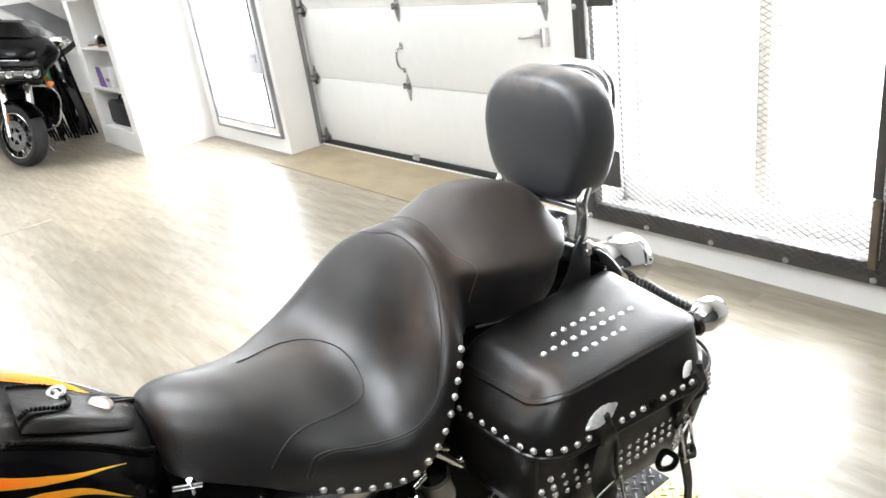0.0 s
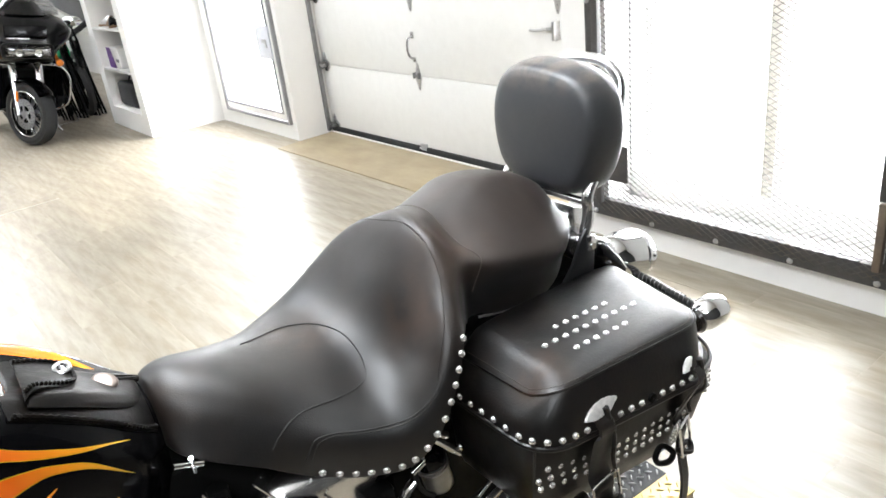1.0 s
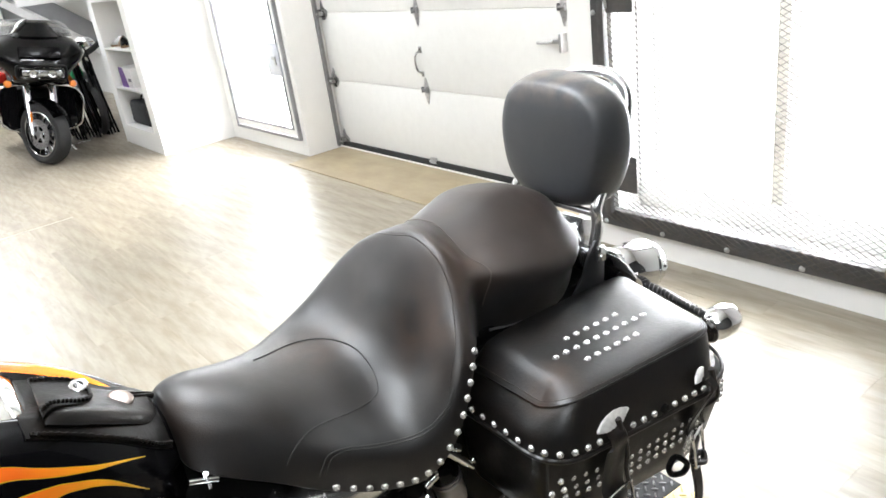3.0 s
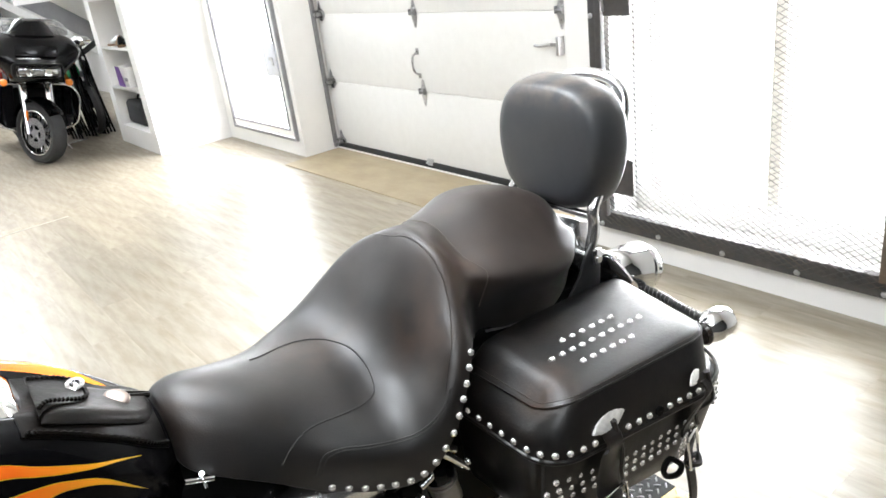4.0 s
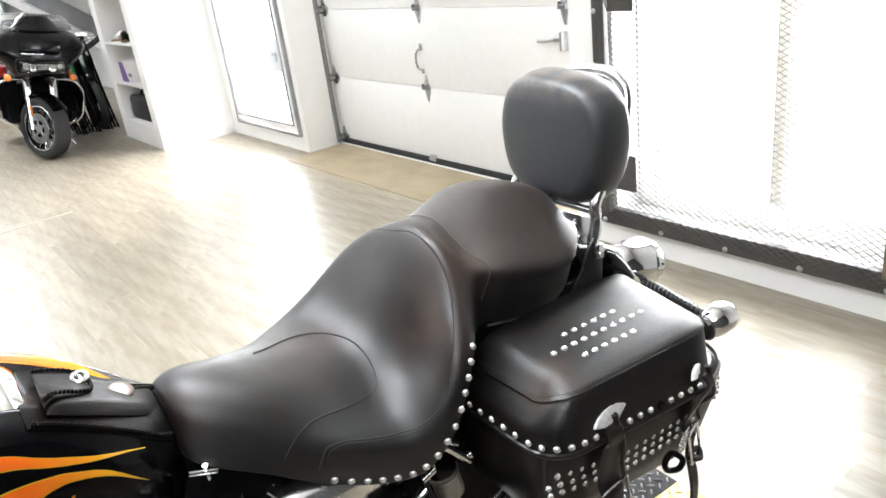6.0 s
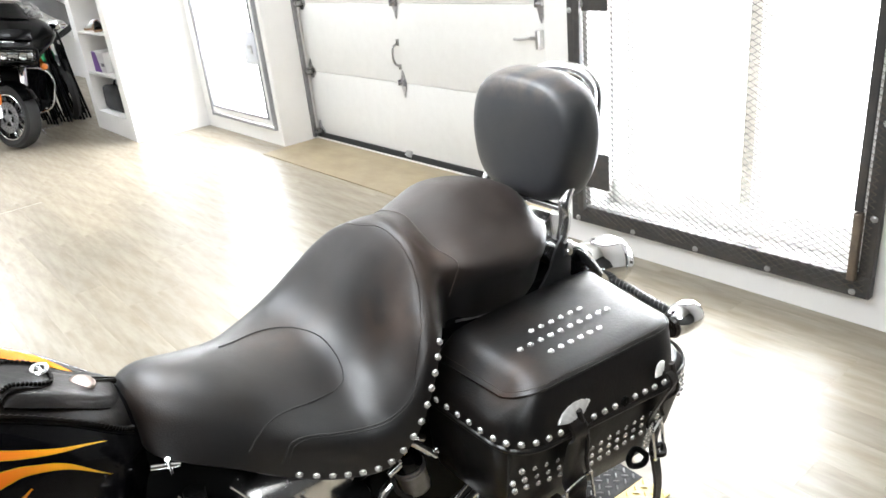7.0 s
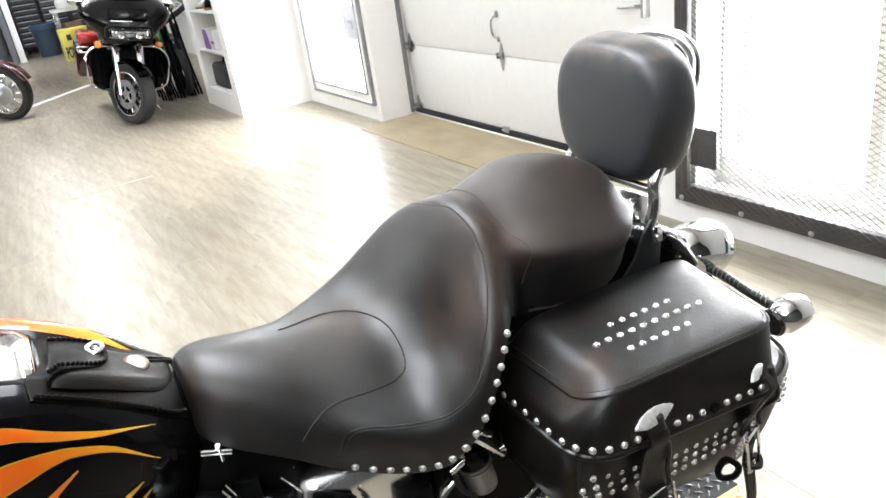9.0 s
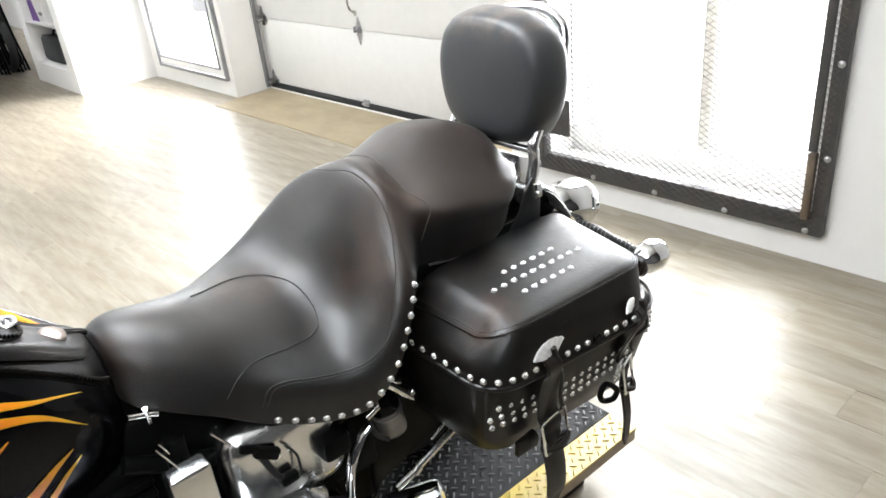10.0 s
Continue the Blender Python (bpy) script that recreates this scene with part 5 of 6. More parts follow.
# under the seat
part("oil_tank", moved(box(0.30, 0.545, -0.160, 0.12, 0.47, 0.682, 0.05, 6), I4), SATIN, bike, "chrome oil tank under the seat")
part("electrics_cover", box(0.205, 0.272, -0.215, -0.175, 0.50, 0.715, 0.006, 3), SATIN, bike, "square chrome side cover")
part("primary_cover", loft([[(0.10 + 0.40 * math.cos(a) * k + 0.0, y, 0.44 + 0.115 * k * math.sin(a)) for a in [2 * math.pi * i / 32 for i in range(32)]] for y, k in ((-0.16, 1.0), (-0.25, 1.0), (-0.268, 0.97), (-0.275, 0.9), (-0.277, 0.5))]), CHROME, bike, "polished chrome primary cover", angle=50)
part("gasket", tube([(0.10 + 0.402 * math.cos(a), -0.205, 0.44 + 0.117 * math.sin(a)) for a in [2 * math.pi * i / 40 for i in range(40)]], 0.005, 6, closed=True), BLACK_METAL, bike)
part("frame_tube", join(tube(spline([(0.17, -0.10, 0.70), (0.25, -0.105, 0.66), (0.34, -0.11, 0.62), (0.45, -0.14, 0.6), (0.60, -0.14, 0.62), (0.72, -0.12, 0.70)], 6), 0.016), tube(spline([(0.17, 0.10, 0.70), (0.34, 0.11, 0.66), (0.60, 0.13, 0.66), (0.72, 0.12, 0.70)], 6), 0.016), tube(spline([(0.25, -0.12, 0.72), (0.245, -0.13, 0.6), (0.24, -0.13, 0.35), (0.3, -0.10, 0.24), (0.6, -0.05, 0.26), (0.72, 0.0, 0.42)], 6), 0.018), tube(spline([(0.25, 0.12, 0.72), (0.245, 0.13, 0.6), (0.24, 0.13, 0.35), (0.3, 0.13, 0.24), (0.6, 0.16, 0.26), (0.72, 0.18, 0.42)], 6), 0.018)), BLACK_METAL, bike, "black frame tubes")
part("engine_block", join(box(-0.28, 0.22, -0.12, 0.12, 0.22, 0.52, 0.03, 3), box(-0.02, 0.2, -0.10, 0.10, 0.50, 0.70, 0.02, 3), box(-0.26, -0.08, -0.10, 0.10, 0.50, 0.70, 0.02, 3)), BLACK_METAL, bike, "black engine block")
for k in range(6):
    part("cooling_fin", box(-0.03, 0.205, -0.115, 0.115, 0.52 + 0.026 * k, 0.532 + 0.026 * k, 0.003), BLACK_METAL, bike)
part("battery_box", box(0.30, 0.60, -0.10, 0.10, 0.40, 0.62, 0.02), BLACK_METAL, bike)
part("strut_bar", tube(spline([(0.558, -0.205, 0.602), (0.535, -0.207, 0.585), (0.508, -0.208, 0.54), (0.495, -0.208, 0.48), (0.49, -0.206, 0.40)], 6), 0.0115, 12, squash=0.6), CHROME, bike, "bent chrome support bar")
part("fork_clip", join(rod((0.196, -0.135, 0.803), (0.238, -0.135, 0.786), 0.0045), rod((0.222, -0.14, 0.808), (0.224, -0.13, 0.775), 0.0038)), CHROME, bike, "chrome bolt and clip below the seat nose")
can = part("shock_can", lathe([(0.001, 0.0), (0.022, 0.0), (0.027, 0.004), (0.029, 0.012), (0.029, 0.052), (0.027, 0.054)], 28, aim((0.640, -0.16, 0.512), (-0.2, 0.05, 1))), material("smoked_canister", (0.26, 0.25, 0.235), 0.3, 0.6, grain=0.2, stain=0.4, stain_size=30), bike, "brushed metal canister behind the seat skirt")
for _z in (0.052, 0.060):
    part("can_ring", lathe([(0.0265, 0.0), (0.0315, 0.0), (0.0325, 0.0028), (0.0315, 0.0056), (0.0265, 0.0056)], 28, aim((0.640, -0.16, 0.512), (-0.2, 0.05, 1)) @ Matrix.Translation((0, 0, _z))), HINGE_STEEL, can, "steel clamp ring")
part("can_cap", lathe([(0.030, 0.0), (0.031, 0.006), (0.029, 0.026), (0.024, 0.034), (0.001, 0.036)], 24, aim((0.640, -0.16, 0.512), (-0.2, 0.05, 1)) @ Matrix.Translation((0, 0, 0.0665))), BLACK_PAINT, can, "gloss black canister cap", angle=50)
part("lever", tube(spline([(0.612, -0.195, 0.66), (0.622, -0.200, 0.652), (0.648, -0.203, 0.622), (0.664, -0.203, 0.602)], 5), [0.0085] * 4 + [0.0078] * 8 + [0.006] * 4, 14), SATIN, bike, "chrome lever end under the seat skirt", angle=60)
part("ball_stud", moved(lathe([(0.001, -0.007), (0.004, -0.006), (0.0066, -0.002), (0.0066, 0.002), (0.004, 0.006), (0.001, 0.007)], 14), Matrix.Translation((0.667, -0.203, 0.615))), CHROME, bike, angle=70)
part("clamp_tube", rod((0.556, -0.207, 0.622), (0.582, -0.207, 0.632), 0.0072), SATIN, bike, "short chrome tube end")
for _h in (tube(spline([(0.585, -0.17, 0.62), (0.575, -0.185, 0.585), (0.585, -0.185, 0.55), (0.61, -0.18, 0.52)], 6), 0.005), tube(spline([(0.36, -0.168, 0.655), (0.375, -0.175, 0.60), (0.39, -0.172, 0.57), (0.41, -0.175, 0.555)], 6), 0.006), tube(spline([(0.41, -0.17, 0.63), (0.425, -0.175, 0.6), (0.425, -0.175, 0.56)], 6), 0.0025)):
    part("hose", _h, RUBBER, bike, "black rubber hose")
for _h in (moved(box(-0.024, 0.024, -0.18, -0.163, -0.011, 0.011, 0.005), Matrix.Translation((0.375, 0, 0.638)) @ pose(0, 0, 0, 0, 35, 0)), box(0.385, 0.42, -0.182, -0.163, 0.552, 0.572, 0.006), moved(box(-0.02, 0.02, -0.176, -0.163, -0.007, 0.007, 0.004), Matrix.Translation((0.35, 0, 0.66)) @ pose(0, 0, 0, 0, 30, 0))):
    part("connector", _h, BLACK_METAL, bike, "black wiring connector")
for _h in (rod((0.29, -0.19, 0.745), (0.315, -0.19, 0.705), 0.0022), rod((0.205, -0.2, 0.775), (0.228, -0.2, 0.725), 0.002), rod((0.212, -0.2, 0.782), (0.222, -0.2, 0.757), 0.0018)):
    part("cable_rod", _h, CHROME, bike)
part("seat_bracket", join(rod((0.612, -0.175, 0.668), (0.66, -0.17, 0.628), 0.0085), rod((0.565, -0.19, 0.628), (0.592, -0.19, 0.622), 0.007), box(0.59, 0.612, -0.19, -0.17, 0.628, 0.65, 0.004)), CHROME, bike, "chrome seat bracket")
part("linkage_rod", join(rod((0.757, -0.2, 0.467), (0.655, -0.205, 0.438), 0.0088), rod((0.655, -0.205, 0.438), (0.640, -0.205, 0.427), 0.0115), rod((0.638, -0.205, 0.430), (0.595, -0.205, 0.42), 0.009), rod((0.75, -0.19, 0.49), (0.70, -0.195, 0.47), 0.004)), SATIN, bike, "bright steel linkage rod")
part("foot_peg", moved(lathe([(0.001, 0.0), (0.022, 0.0), (0.032, 0.006), (0.036, 0.02), (0.036, 0.12), (0.032, 0.132), (0.018, 0.138), (0.001, 0.139)], 24), aim((0.585, -0.15, 0.315), (0.75, -0.5, 0.2))), CHROME, bike, "chrome passenger foot peg")
part("mount_block", join(box(0.47, 0.53, -0.19, -0.1, 0.55, 0.60, 0.012), box(0.56, 0.62, -0.12, -0.05, 0.42, 0.56, 0.01)), BLACK_METAL, bike)
part("inner_fender", plate_y([(0.60, 0.36), (0.74, 0.40), (0.84, 0.42), (0.86, 0.55), (0.84, 0.76), (0.62, 0.72)], -0.118, -0.108), BLACK_METAL, bike, "black inner fender panel")
part("seat_base", box(0.70, 1.10, -0.118, 0.118, 0.775, 0.81, 0.006), BLACK_METAL, bike, "black seat base plate")
part("kickstand", rod((0.15, -0.10, 0.30), (0.22, -0.235, 0.166), 0.012), CHROME, bike)
for y in (-1, 1):
    part("swing_arm", tube([(0.55, 0.085 + y * 0.1, 0.46), (0.75, 0.085 + y * 0.1, 0.475), (0.93, 0.085 + y * 0.1, 0.48)], 0.022, 10), BLACK_METAL, bike)
    part("fork_leg", rod((FWX, LEAN_Y + y * 0.10, RW[1]), (FWX + 0.33, 0.02 + y * 0.10, 0.98), 0.025), CHROME, bike)
part("headlamp", lathe([(0.001, 0.06), (0.06, 0.05), (0.09, 0.0), (0.09, -0.04), (0.06, -0.1), (0.001, -0.12)], 24, aim((-0.52, 0, 0.93), (-1, 0, 0))), CHROME, bike)
part("handlebar", tube(spline([(-0.34, -0.42, 1.1), (-0.40, -0.36, 1.12), (-0.42, -0.12, 1.05), (-0.42, 0.12, 1.05), (-0.40, 0.36, 1.12), (-0.34, 0.42, 1.1)], 8), 0.0125), CHROME, bike)
part("inner_cover", box(0.15, 0.62, -0.085, 0.085, 0.30, 0.755, 0.02), BLACK_METAL, bike, "black cover behind the engine")
part("lower_frame", box(-0.3, 0.55, -0.05, 0.12, 0.24, 0.40, 0.02), BLACK_METAL, bike)
# ---- unseen pendants, added as bodies for the fill lamps ----
FILL_GLOW = glow("fill_diffuser", (0.96, 0.985, 1.0), 6.0)


def added_pendant():
    d = thing("pendant_light", pose(0, 0, HANG), "unseen white pendant light added to fill the room", "pendant light", "pendant lights")
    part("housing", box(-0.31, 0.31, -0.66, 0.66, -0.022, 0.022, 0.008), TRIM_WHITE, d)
    part("diffuser", box(-0.29, 0.29, -0.63, 0.63, -0.04, -0.023, 0.006), FILL_GLOW, d)
    part("upper_diffuser", box(-0.29, 0.29, -0.63, 0.63, 0.023, 0.04, 0.006), FILL_GLOW, d)
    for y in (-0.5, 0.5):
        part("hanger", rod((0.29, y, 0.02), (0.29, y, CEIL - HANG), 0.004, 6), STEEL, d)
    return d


_first = added_pendant()
for k, (x, y, _p) in enumerate(FILL_LAMPS):
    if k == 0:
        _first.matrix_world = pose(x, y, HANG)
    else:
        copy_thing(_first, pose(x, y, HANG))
# ---- things at the far end of the showroom ----
AMBER = material("amber_lens", (0.75, 0.2, 0.02), 0.2, coat=0.6)
RED_PAINT = material("red_lens", (0.62, 0.03, 0.02), 0.2, coat=0.8, stain=0.2)
MAROON = material("maroon_paint", (0.06, 0.008, 0.01), 0.15, coat=1.0, stain=0.3, stain_size=5)
LAMP_GLASS = material("lamp_reflector", (0.5, 0.52, 0.55), 0.25, 1.0, stain=0.4, stain_size=40, color2=(0.3, 0.3, 0.32))
TINT = glass("tinted_screen", (0.88, 0.89, 0.90))


def lathe_y(profile, n, c, m=I4):
    """A body of revolution whose axis runs along x, about c."""
    return moved(lathe(profile, n, pose(0, 0, 0, 0, 90, 0), caps=False), m @ Matrix.Translation(c))


CHEST_HOLE = material("dark_hole", (0.012, 0.012, 0.012), 0.7)


def far_wheel(parent, c, r, w, turn, spokes, disc=True):
    m = Matrix.Translation(c) @ pose(0, 0, 0, 0, 0, turn)
    z = Vector((0, 0, 0))
    prof = [(r - 0.09, -w * 0.40), (r - 0.05, -w * 0.5), (r - 0.018, -w * 0.42), (r, 0), (r - 0.018, w * 0.42), (r - 0.05, w * 0.5), (r - 0.09, w * 0.40), (r - 0.09, -w * 0.40)]
    wh = part("front_wheel", lathe_y(prof, 40, z, m), RUBBER, parent, "black tyre with a cast rim")
    part("rim", lathe_y([(r - 0.088, -w * 0.40), (r - 0.105, -w * 0.36), (r - 0.118, -w * 0.1), (r - 0.118, w * 0.1), (r - 0.105, w * 0.36), (r - 0.088, w * 0.40)], 40, z, m), BLACK_METAL if disc else CHROME, wh)
    for side in (-1, 1):
        part("rim_lip", moved(tube([(side * w * 0.43, (r - 0.094) * math.cos(2 * math.pi * k / 40), (r - 0.094) * math.sin(2 * math.pi * k / 40)) for k in range(40)], 0.007 if disc else 0.012, 8, closed=True), m), CHROME, wh)
    part("hub", lathe_y([(0.001, -0.07), (0.045, -0.07), (0.05, -0.03), (0.05, 0.03), (0.045, 0.07), (0.001, 0.07)], 20, z, m), CHROME, wh)
    if disc:
        for side in (-1, 1):
            xd = side * w * 0.50
            rotor = part("brake_disc", lathe_y([(0.088, xd - 0.004), (0.150, xd - 0.004), (0.150, xd + 0.004), (0.088, xd + 0.004), (0.088, xd - 0.004)], 40, z, m), GALV, wh, "steel brake disc")
            part("disc_carrier", moved(join(*[rod((xd, 0.03 * math.cos(a), 0.03 * math.sin(a)), (xd, 0.098 * math.cos(a + 0.25), 0.098 * math.sin(a + 0.25)), 0.010) for a in [2 * math.pi * q / 5 for q in range(5)]], rod((xd - 0.012, 0, 0), (xd + 0.012, 0, 0), 0.036)), m), GALV, rotor, "five-armed disc carrier")
            part("disc_holes", moved(join(*[rod((xd - 0.0046, rr * math.cos(a), rr * math.sin(a)), (xd + 0.0046, rr * math.cos(a), rr * math.sin(a)), 0.006) for rr, ph in ((0.108, 0.0), (0.132, 0.13)) for a in [2 * math.pi * q / 20 + ph for q in range(20)]]), m), CHEST_HOLE, rotor, "drilled dark holes")
    for k in range(spokes):
        a = 2 * math.pi * k / spokes
        for da in (-0.09, 0.09):
            d0, d1 = Vector((0, math.cos(a), math.sin(a))), Vector((0, math.cos(a + da), math.sin(a + da)))
            xs = -0.045 if disc else -0.03
            part("spoke", moved(tube([d0 * 0.045 + Vector((-0.03, 0, 0)), d1 * (r - 0.112) + Vector((xs, 0, 0))], 0.0085, 6), m), BLACK_PAINT if disc else CHROME, wh)
            if disc:
                part("spoke_edge", moved(tube([d0 * 0.09 + Vector((-0.041, 0, 0)), d1 * (r - 0.112) + Vector((xs - 0.009, 0, 0))], 0.0035, 5), m), CHROME, wh, "machined bright spoke edge")
    return wh


def touring_bike():
    """Forward is -y; built at its own size and set down on its wheel."""
    b = thing("touring_motorcycle", pose(1.235, 7.92, 0) @ pose(0, 0, 0, 0, 11, -5) @ Matrix.Scale(0.94, 4), "black touring motorcycle with a wide fairing leaning on its stand", "motorcycle")
    far_wheel(b, (0, 0, 0.315), 0.315, 0.15, 30, 10)

    def mud():
        rings = []
        for k in range(17):
            a = radians(35 + 120 * k / 16)
            rings.append([((0.085 * math.cos(math.pi * j / 8)), -0.355 * math.cos(a) * (0.88 + 0.12 * math.sin(math.pi * j / 8)), 0.315 + 0.355 * math.sin(a) * (0.9 + 0.1 * math.sin(math.pi * j / 8))) for j in range(9)])
        bm = loft(rings, closed=False)
        bmesh.ops.solidify(bm, geom=bm.faces[:], thickness=0.004)
        return moved(bm, pose(0, 0, 0, 0, 0, 30))

    part("front_fender", mud(), BLACK_PAINT, b, "gloss black front fender", angle=60)
    for x in (-1, 1):
        f = part("fork_leg", tube([(x * 0.115 + 0.0, 0.01, 0.30), (x * 0.115, 0.06, 0.5), (x * 0.115, 0.12, 0.76), (x * 0.115, 0.16, 0.88)], [0.032, 0.034, 0.040, 0.042], 14), CHROME, b, "chrome fork leg")
        part("fork_reflector", box(x * 0.115 - 0.012, x * 0.115 + 0.012, -0.035, -0.02, 0.44, 0.54, 0.004), AMBER, f, "orange fork reflector")
        part("caliper", box(x * 0.10 - 0.03, x * 0.10 + 0.02, 0.05, 0.12, 0.22, 0.36, 0.012), BLACK_METAL, b)
        part("turn_lamp", lathe([(0.001, 0.03), (0.03, 0.02), (0.036, 0.0), (0.02, -0.03), (0.001, -0.035)], 16, aim((x * 0.288, -0.10, 0.82), (0, -1, 0))), AMBER, b, "amber turn lamp")
        part("leg_shield", loft([[(x * (0.19 + 0.16 * u) , 0.20 + 0.08 * u + 0.03 * math.sin(3 * v), 0.33 + 0.50 * v) for u, v in ((0, 0.05), (0.5, 0.0), (1, 0.12), (1.0, 0.5), (1.0, 0.88), (0.5, 1.0), (0.0, 0.98), (0, 0.5))], [(x * (0.19 + 0.14 * u), 0.42, 0.35 + 0.46 * v) for u, v in ((0, 0.05), (0.5, 0.0), (1, 0.12), (1.0, 0.5), (1.0, 0.88), (0.5, 1.0), (0.0, 0.98), (0, 0.5))]]), BLACK_PAINT, b, "black leg shield")
        part("crash_bar", tube(spline([(x * 0.10, 0.22, 0.78), (x * 0.30, 0.20, 0.77), (x * 0.395, 0.19, 0.68), (x * 0.40, 0.18, 0.55), (x * 0.36, 0.2, 0.38), (x * 0.2, 0.24, 0.31)], 6), 0.012, 10), CHROME, b, "chrome crash bar")
        part("saddlebag_far", box(x * 0.24, x * 0.46, 1.15, 1.75, 0.36, 0.74, 0.05, 3), BLACK_PAINT if x > 0 else MAROON, b, "hard touring case")
        part("mirror", moved(lathe([(0.001, 0.015), (0.05, 0.012), (0.062, 0.0), (0.055, -0.03), (0.02, -0.05), (0.001, -0.052)], 18), aim((x * 0.47 if x > 0 else -0.44, 0.1, 1.22), (0, 1, 0.1)) @ Matrix.Diagonal((1.3, 0.8, 1, 1))), CHROME, b, "chrome mirror")

    # the wide shark-nose fairing, in rows from the chin up
    rows = [(0.82, 0.21, -0.16, 0.03), (0.85, 0.235, -0.25, 0.03), (0.90, 0.25, -0.29, 0.04), (0.96, 0.285, -0.30, 0.05), (1.01, 0.335, -0.295, 0.07), (1.07, 0.395, -0.28, 0.09), (1.14, 0.435, -0.245, 0.12), (1.21, 0.42, -0.19, 0.15), (1.27, 0.36, -0.11, 0.17), (1.30, 0.28, -0.05, 0.18)]
    rings = []
    for z, w, y, sweep in rows:
        ring = [(w * math.sin(radians(a)), y + sweep * 0.2 + (1 - math.cos(radians(a)) ** 0.55) * 0.30, z - 0.03 * (abs(a) / 90) ** 2) for a in range(-90, 91, 10)]
        ring += [(w * 0.9 * k, 0.22, z) for k in (0.9, 0.3, -0.3, -0.9)]
        rings.append(ring)
    fair = part("fairing", loft(rings), BLACK_HAZE, b, "dusty black wide front fairing", angle=60)
    part("vent", moved(box(-0.18, 0.18, -0.035, 0.02, -0.055, 0.055, 0.012), Matrix.Translation((0, -0.262, 1.115)) @ pose(0, 0, 0, -20, 0, 0)), BLACK_PAINT, fair, "gloss black panel below the screen")
    # a bright bar stands in for the rim light on the panel's lower edge
    part("vent_lip", rod((-0.17, -0.322, 1.055), (0.02, -0.326, 1.055), 0.005), SATIN, fair)
    part("lamp_surround", moved(box(-0.225, 0.225, -0.335, -0.22, 0.87, 1.01, 0.04, 4), I4), BLACK_METAL, fair)
    lamp = part("headlamp", box(-0.18, 0.18, -0.346, -0.30, 0.90, 0.98, 0.03, 4), LAMP_GLASS, fair, "wide clear headlamp")
    for k in (-1, 1):
        part("reflector", lathe([(0.001, -0.004), (0.018, 0.0), (0.032, 0.006), (0.036, 0.012), (0.038, 0.006)], 20, aim((k * 0.082, -0.344, 0.928), (0, -1, 0)), caps=False), CHROME, lamp, "round chrome reflector")
        part("reflector_ring", tube([(k * 0.082 + 0.037 * math.cos(a), -0.354, 0.928 + 0.037 * math.sin(a)) for a in [2 * math.pi * i / 20 for i in range(20)]], 0.003, 6, closed=True), BLACK_METAL, lamp)
    part("brow", box(-0.15, 0.15, -0.352, -0.340, 0.963, 0.976, 0.004), BLACK_METAL, lamp)
    part("lamp_cover", box(-0.2, 0.2, -0.352, -0.33, 0.885, 0.995, 0.035, 4), TINT, fair, "clear lamp cover")
    ws = [[(w * math.sin(radians(a)), y + (1 - math.cos(radians(a))) * 0.3, z) for a in range(-80, 81, 10)] for z, w, y in ((1.27, 0.36, -0.10), (1.32, 0.36, -0.05), (1.38, 0.33, 0.0), (1.42, 0.27, 0.04))]
    bm = loft(ws, closed=False)
    bmesh.ops.solidify(bm, geom=bm.faces[:], thickness=0.004)
    part("windscreen", bm, TINT, b, "tinted clear windscreen", angle=60)
    part("dark_screen", loft([[(w * u, y + 0.05 * u * u, z) for u in (-1, -0.5, 0, 0.5, 1)] + [(w * u, y + 0.012 + 0.05 * u * u, z) for u in (1, 0.5, 0, -0.5, -1)] for z, w, y in ((1.265, 0.20, -0.118), (1.32, 0.175, -0.075), (1.37, 0.145, -0.04), (1.40, 0.12, -0.02))]), BLACK_HAZE, fair, "dark smoked centre screen", angle=60)
    part("screen_trim", tube(spline([(-0.30, 0.12, 1.27), (-0.2, -0.02, 1.28), (-0.12, -0.03, 1.39), (-0.05, 0.0, 1.43)], 6), 0.012), CHROME, b)
    part("tail_lens", box(-0.435, -0.24, 0.55, 1.3, 0.775, 0.885, 0.035, 3), RED_PAINT, b, "glossy red side case")
    part("case_trim", join(box(-0.455, -0.25, 0.54, 1.62, 0.735, 0.756, 0.008), box(-0.455, -0.25, 0.54, 1.62, 0.68, 0.70, 0.008)), CHROME, b)
    part("far_tank", loft([[(w * math.cos(a), y, 0.9 + h * math.sin(a)) for a in [2 * math.pi * k / 20 for k in range(20)]] for y, w, h in ((0.25, 0.08, 0.08), (0.32, 0.17, 0.14), (0.5, 0.19, 0.16), (0.75, 0.14, 0.12), (0.85, 0.06, 0.06))]), BLACK_PAINT, b)
    part("far_seat", box(-0.17, 0.17, 0.85, 1.6, 0.68, 0.80, 0.05, 3), LEATHER, b)
    part("far_engine", box(-0.2, 0.2, 0.3, 0.95, 0.2, 0.75, 0.05, 2), BLACK_METAL, b)
    part("far_rear_wheel", lathe_y([(0.22, -0.06), (0.27, -0.075), (0.31, -0.05), (0.32, 0), (0.31, 0.05), (0.27, 0.075), (0.22, 0.06), (0.22, -0.06)], 32, (0, 1.62, 0.32)), RUBBER, b)
    part("side_stand", rod((0.17, 0.55, 0.25), (0.36, 0.5, 0.02), 0.014), CHROME, b)
    return b


touring_bike()


